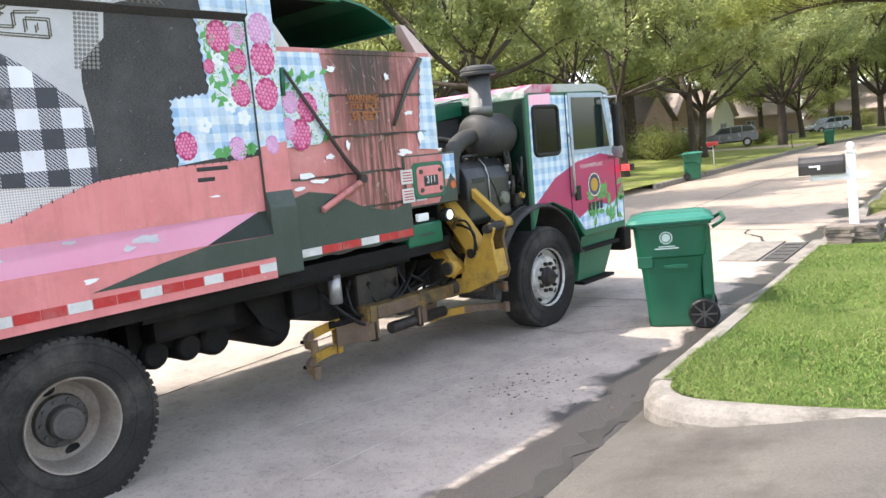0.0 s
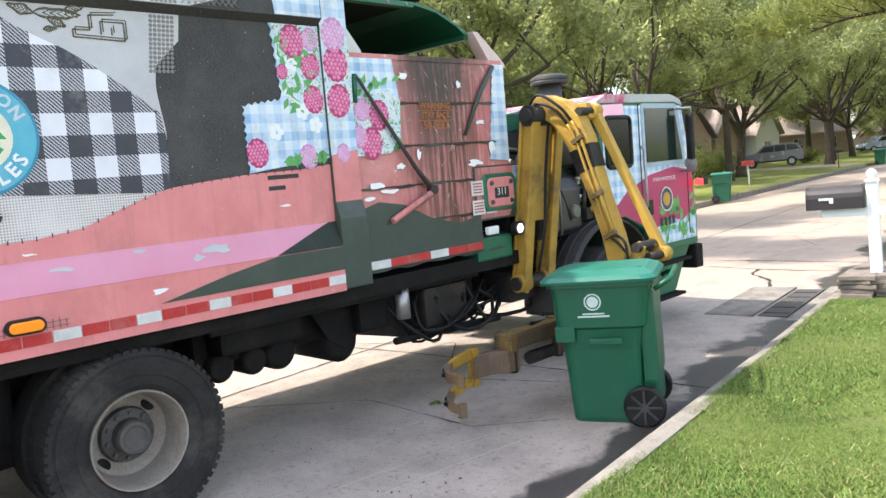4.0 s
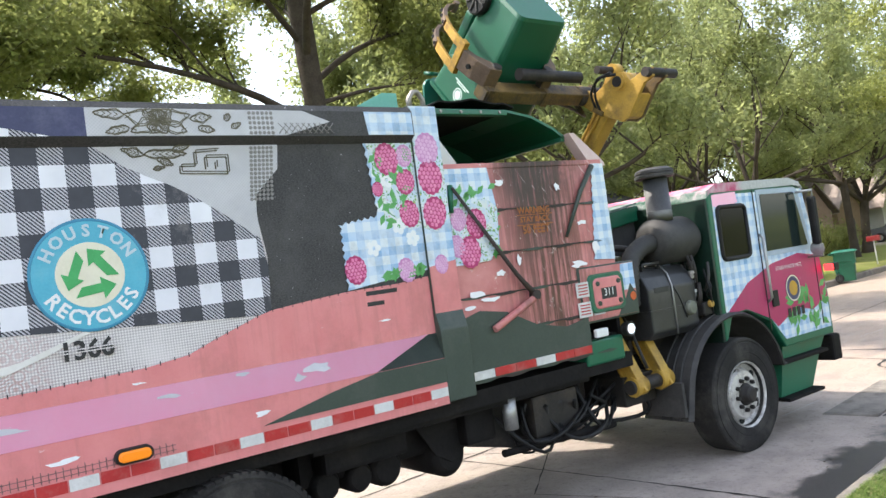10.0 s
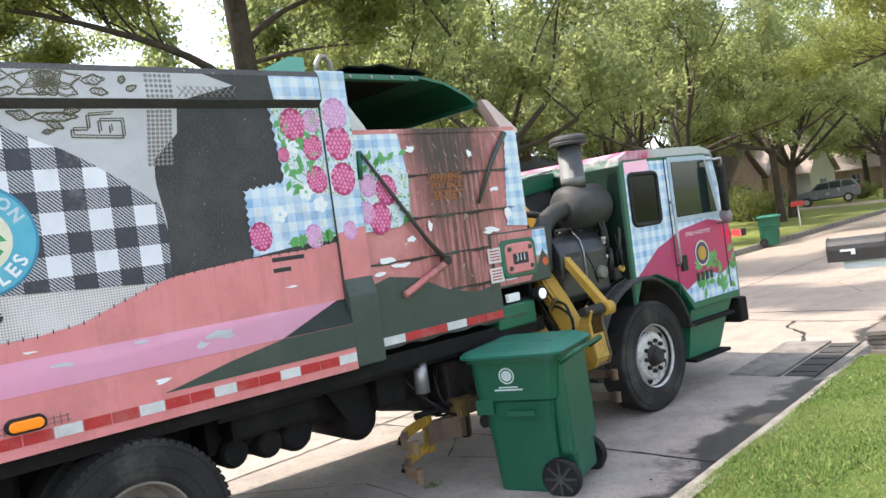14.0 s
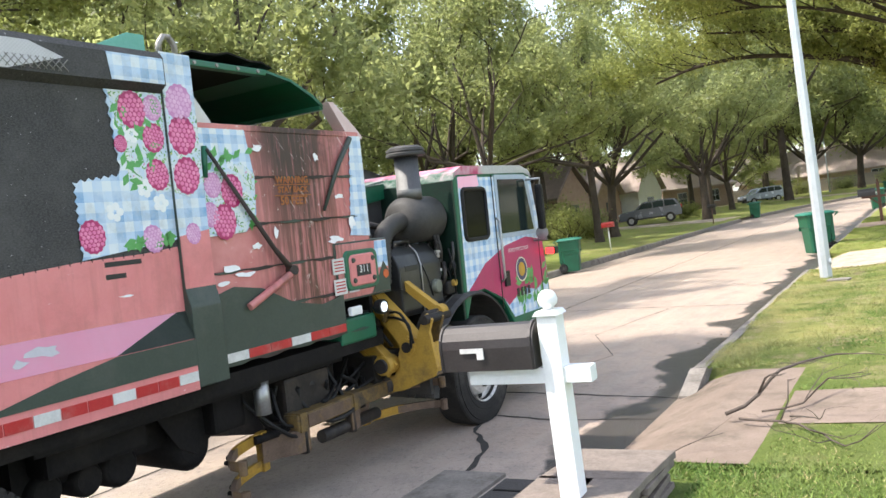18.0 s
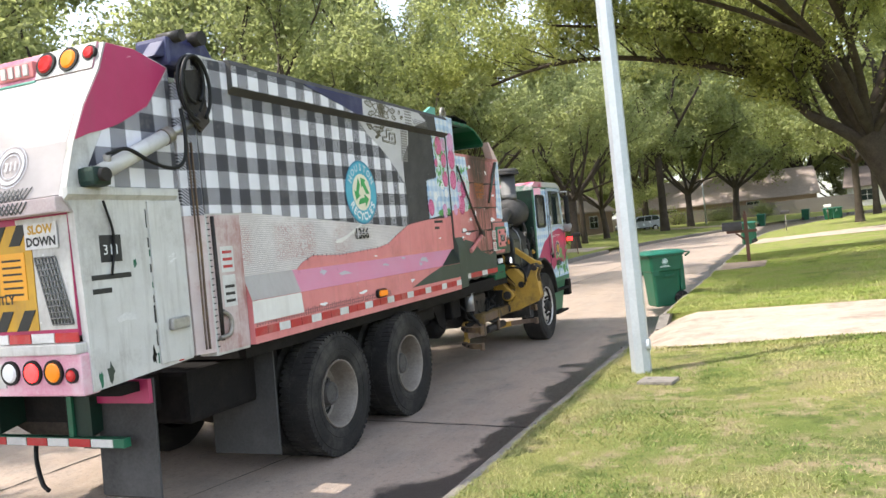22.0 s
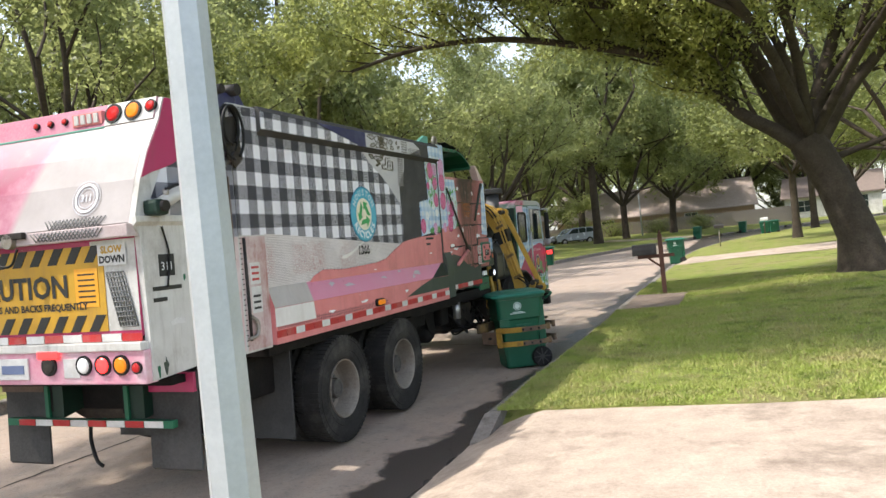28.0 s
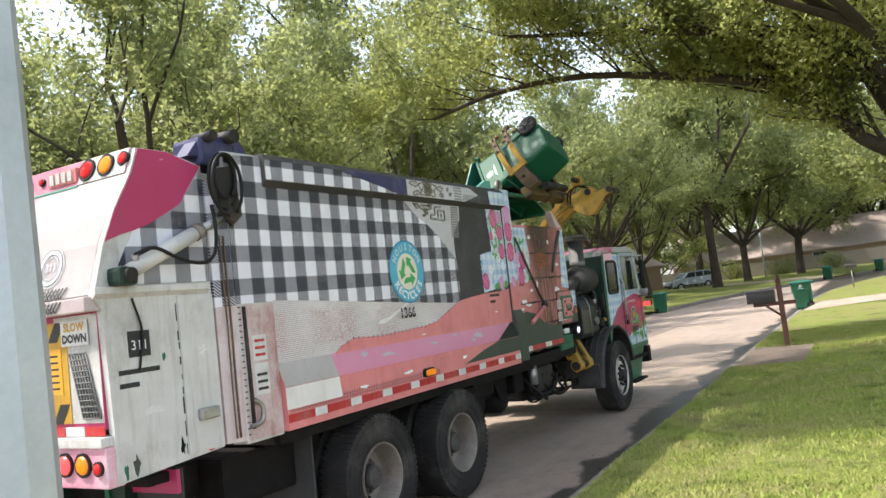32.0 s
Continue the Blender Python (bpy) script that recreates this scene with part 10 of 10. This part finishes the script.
# carriage: seconds, cart-centre x and base z in the truck's space, tilt towards the truck, claws (0 closed, 1 open)
LIFT = [
    (0.0, 1.44, 0.01, 0, 1.0), (0.3, 1.46, 0.02, 0, 1.0), (1.0, 1.83, 0.03, 0, 1.0), (1.6, 2.02, 0.03, 0, 1.0), (3.5, 2.02, 0.03, 0, 1.0), (4.2, 2.23, -0.03, 0, 1.0),
    (4.7, 2.23, -0.03, 0, 0.0), (5.2, 1.68, 0.0, 1, 0.0), (5.5, 1.45, -0.01, 1, 0.0), (6.0, 1.44, -0.01, 2, 0.0), (6.3, 1.44, 0.06, 3.5, 0.0), (6.5, 1.48, 0.18, 5, 0.0), (6.75, 1.62, 0.38, 8.5, 0.0),
    (7.0, 1.794, 0.63, 11.5, 0.0), (7.25, 1.95, 1.02, 17.5, 0.0), (7.5, 2.067, 1.48, 27, 0.0), (7.75, 2.12, 2.02, 42, 0.0), (8.0, 2.083, 2.569, 60, 0.0), (8.25, 1.83, 3.15, 79, 0.0), (8.5, 1.516, 3.70, 98, 0.0),
    (8.75, 1.29, 3.94, 113, 0.0), (9.0, 1.14, 4.06, 123.5, 0.0), (9.5, 1.06, 4.11, 130, 0.0), (10.5, 1.06, 4.11, 130, 0.0), (11.0, 1.08, 4.09, 128, 0.0), (11.25, 1.24, 3.93, 115, 0.0),
    (11.5, 1.498, 3.539, 95.8, 0.0), (11.75, 1.88, 2.78, 67, 0.0), (12.0, 2.10, 1.90, 42, 0.0), (12.25, 2.07, 1.17, 24, 0.0), (12.5, 1.88, 0.63, 12.5, 0.0), (12.75, 1.68, 0.30, 6, 0.0), (13.0, 1.51, 0.12, 3, 0.0),
    (13.4, 1.47, 0.03, 1, 0.0), (13.7, 1.45, -0.05, 0, 0.0), (13.75, 1.45, -0.05, 0, 0.12), (14.0, 1.44, -0.03, 0, 0.9), (14.1, 1.44, -0.01, 0, 1.0), (14.25, 1.44, 0.0, 0, 1.0), (14.8, 1.43, 0.02, 0, 1.0),
    (24.0, 1.43, 0.02, 0, 1.0), (24.6, 1.70, 0.03, 0, 1.0), (25.2, 1.92, 0.03, 0, 1.0), (26.4, 2.08, -0.02, 0, 1.0), (26.9, 2.0, -0.02, 0, 0.0), (27.2, 1.92, 0.04, 0, 0.0), (27.5, 1.80, 0.08, 0, 0.0),
    (28.0, 1.721, -0.02, 2, 0.0), (28.5, 1.62, 0.0, 1, 0.0), (29.0, 1.52, 0.05, 0, 0.0), (29.5, 1.53, 0.26, 1, 0.0), (29.75, 1.67, 0.45, 2.5, 0.0), (30.0, 1.867, 0.687, 5.2, 0.0), (30.25, 2.05, 1.05, 15, 0.0),
    (30.5, 2.20, 1.50, 29, 0.0), (30.75, 2.28, 2.02, 47, 0.0), (31.0, 2.272, 2.558, 66.5, 0.0), (31.25, 2.03, 3.07, 83.5, 0.0), (31.5, 1.71, 3.50, 99.5, 0.0), (31.75, 1.51, 3.74, 111, 0.0), (32.0, 1.41, 3.90, 120, 0.0),
]


def at(rows, t, k):
    return float(np.interp(t, [r[0] for r in rows], [r[k] for r in rows]))


def truck_at(t):
    r = [at(TRUCK_ROWS, t, k) for k in range(1, 6)]
    return pose(r[0], r[1], 0.0, r[4], r[3], r[2])


def cart_in_truck(t):
    y, turn = HELD[0 if t < 20 else 1], at(TURN, t, 1)
    return pose(at(LIFT, t, 1) + at(SLIDE, t, 1), y + at(SLIDE, t, 2), at(LIFT, t, 2)) @ pose(0, 0, 0, 0, -at(LIFT, t, 3), 0) @ pose(0, 0, 0, 0, 0, turn)


def carriage_at(t):
    x, z, a = at(LIFT, t, 1), at(LIFT, t, 2), radians(at(LIFT, t, 3))
    return x + math.cos(a) * GRIP[0] - math.sin(a) * GRIP[1], z + math.sin(a) * GRIP[0] + math.cos(a) * GRIP[1], math.degrees(a)


def bracket_at(t):
    """The beam's axis and the bracket's lean; the bracket swings less than the cart does."""
    cx, cz, tilt = carriage_at(t)
    a = radians(tilt)
    hx, hz = cx - math.sin(a) * BEAM_Z, cz + math.cos(a) * BEAM_Z
    tx = at(LIFT, t, 1) - 0.70 * math.cos(a) - 0.82 * math.sin(a) + 0.77
    tz = at(LIFT, t, 2) - 0.70 * math.sin(a) + 0.82 * math.cos(a) + 0.145
    return hx, hz, math.degrees(math.atan2(tz - hz, tx - hx)) - 28.0


def elbow(cx, cz):
    """The elbow of the two arms, on the truck's side of the line from shoulder to carriage."""
    dx, dz = cx - SHOULDER[0], cz - SHOULDER[1]
    d = min(max(math.hypot(dx, dz), L2 - L1 + 0.02), L1 + L2 - 0.02)
    a = math.atan2(dz, dx) + math.acos((L1 * L1 + d * d - L2 * L2) / (2 * L1 * d))
    return SHOULDER[0] + L1 * math.cos(a), SHOULDER[1] + L1 * math.sin(a)


def span(t0, t1, step):
    n = max(1, round((t1 - t0) / step))
    return [t0 + (t1 - t0) * i / n for i in range(n + 1)]


def motions():
    walk(truck, [(r[0], truck_at(r[0])) for r in TRUCK_ROWS])
    # wheels roll with the way travelled
    roll_times = sorted(set(span(0, 5.5, 0.25) + span(5.5, 15, 9.5) + span(15, 28, 0.1) + [32.0]))
    base = at(TRUCK_ROWS, 9.0, 2)
    for w, x, y, r, s in WHEELS:
        turn = [(t, -math.degrees((at(TRUCK_ROWS, t, 2) - base) / r) + 150) for t in roll_times]
        walk(w, [(t, pose(x, y, r, a, 0, 0) @ pose(0, 0, 0, 0, 0, 0 if s > 0 else 180)) for t, a in turn])
    # arm
    times = sorted(set([r[0] for r in LIFT] + [0.0, 32.0] + span(11.0, 13.0, 0.125) + span(6.3, 9.0, 0.125) + span(29.5, 32.0, 0.125) + span(0.3, 1.6, 0.2) + span(4.7, 5.5, 0.2) + span(13.75, 14.8, 0.2) + span(24.0, 25.2, 0.2)))
    rows = {"inner": [], "boom": [], "car": [], "bracket": []}
    for t in times:
        cx, cz, tilt = carriage_at(t)
        hx, hz, lean = bracket_at(t)
        c, n = math.cos(radians(lean)), math.sin(radians(lean))
        bx, bz = hx + FOOT[0] * c - FOOT[1] * n, hz + FOOT[0] * n + FOOT[1] * c
        ex, ez = elbow(bx, bz)
        a1 = math.degrees(math.atan2(ex - SHOULDER[0], ez - SHOULDER[1]))
        a2 = math.degrees(math.atan2(-(bx - ex), -(bz - ez)))
        rows["inner"].append((t, pose(SHOULDER[0], 0, SHOULDER[1], 0, a1, 0)))
        rows["boom"].append((t, pose(ex, 0, ez, 0, a2, 0)))
        rows["bracket"].append((t, pose(hx, ARM_Y, hz, 0, -lean, 0)))
        rows["car"].append((t, pose(cx, ARM_Y, cz, 0, -tilt, 0)))
    walk(inner_arm, rows["inner"])
    walk(boom_arm, rows["boom"])
    walk(carriage, rows["car"])
    walk(bracket, rows["bracket"])
    for c, s, y in CLAWS:
        walk(c, [(r[0], pose(0.03, y, 0, 0, 0, s * 80 * r[4])) for r in LIFT] + [])
    # the carts: still, lifted, emptied, set down
    home = cart1.matrix_basis.copy()
    held = [t for t in times if 4.7 <= t <= 13.75]
    down = truck_at(13.75) @ cart_in_truck(13.75)
    flat = pose(down.translation.x, down.translation.y, -0.06, 0, 0, math.degrees(down.to_euler().z))
    walk(cart1, [(0.0, home), (4.3, home)] + [(t, truck_at(t) @ cart_in_truck(t)) for t in held] + [(13.95, flat), (32.0, flat)])
    walk(lid1, [(t, pose(0.38, 0, 1.036, 0, a, 0)) for t, a in ((0, 0), (8.0, 0), (8.5, 18), (9.0, 40), (9.5, 45), (11.0, 42), (11.5, 26), (12.0, 40), (12.25, 36), (12.5, 27), (12.8, 5), (13.0, 0), (32.0, 0))])
    home2 = cart2.matrix_basis.copy()
    held2 = [t for t in times if t >= 27.2]
    walk(cart2, [(0.0, home2), (26.3, home2)] + [(t, truck_at(t) @ cart_in_truck(t)) for t in held2])
    walk(lid2, [(t, pose(0.38, 0, 1.036, 0, a, 0)) for t, a in ((0, 0), (31.0, 0), (31.5, 12), (32.0, 35))])


motions()
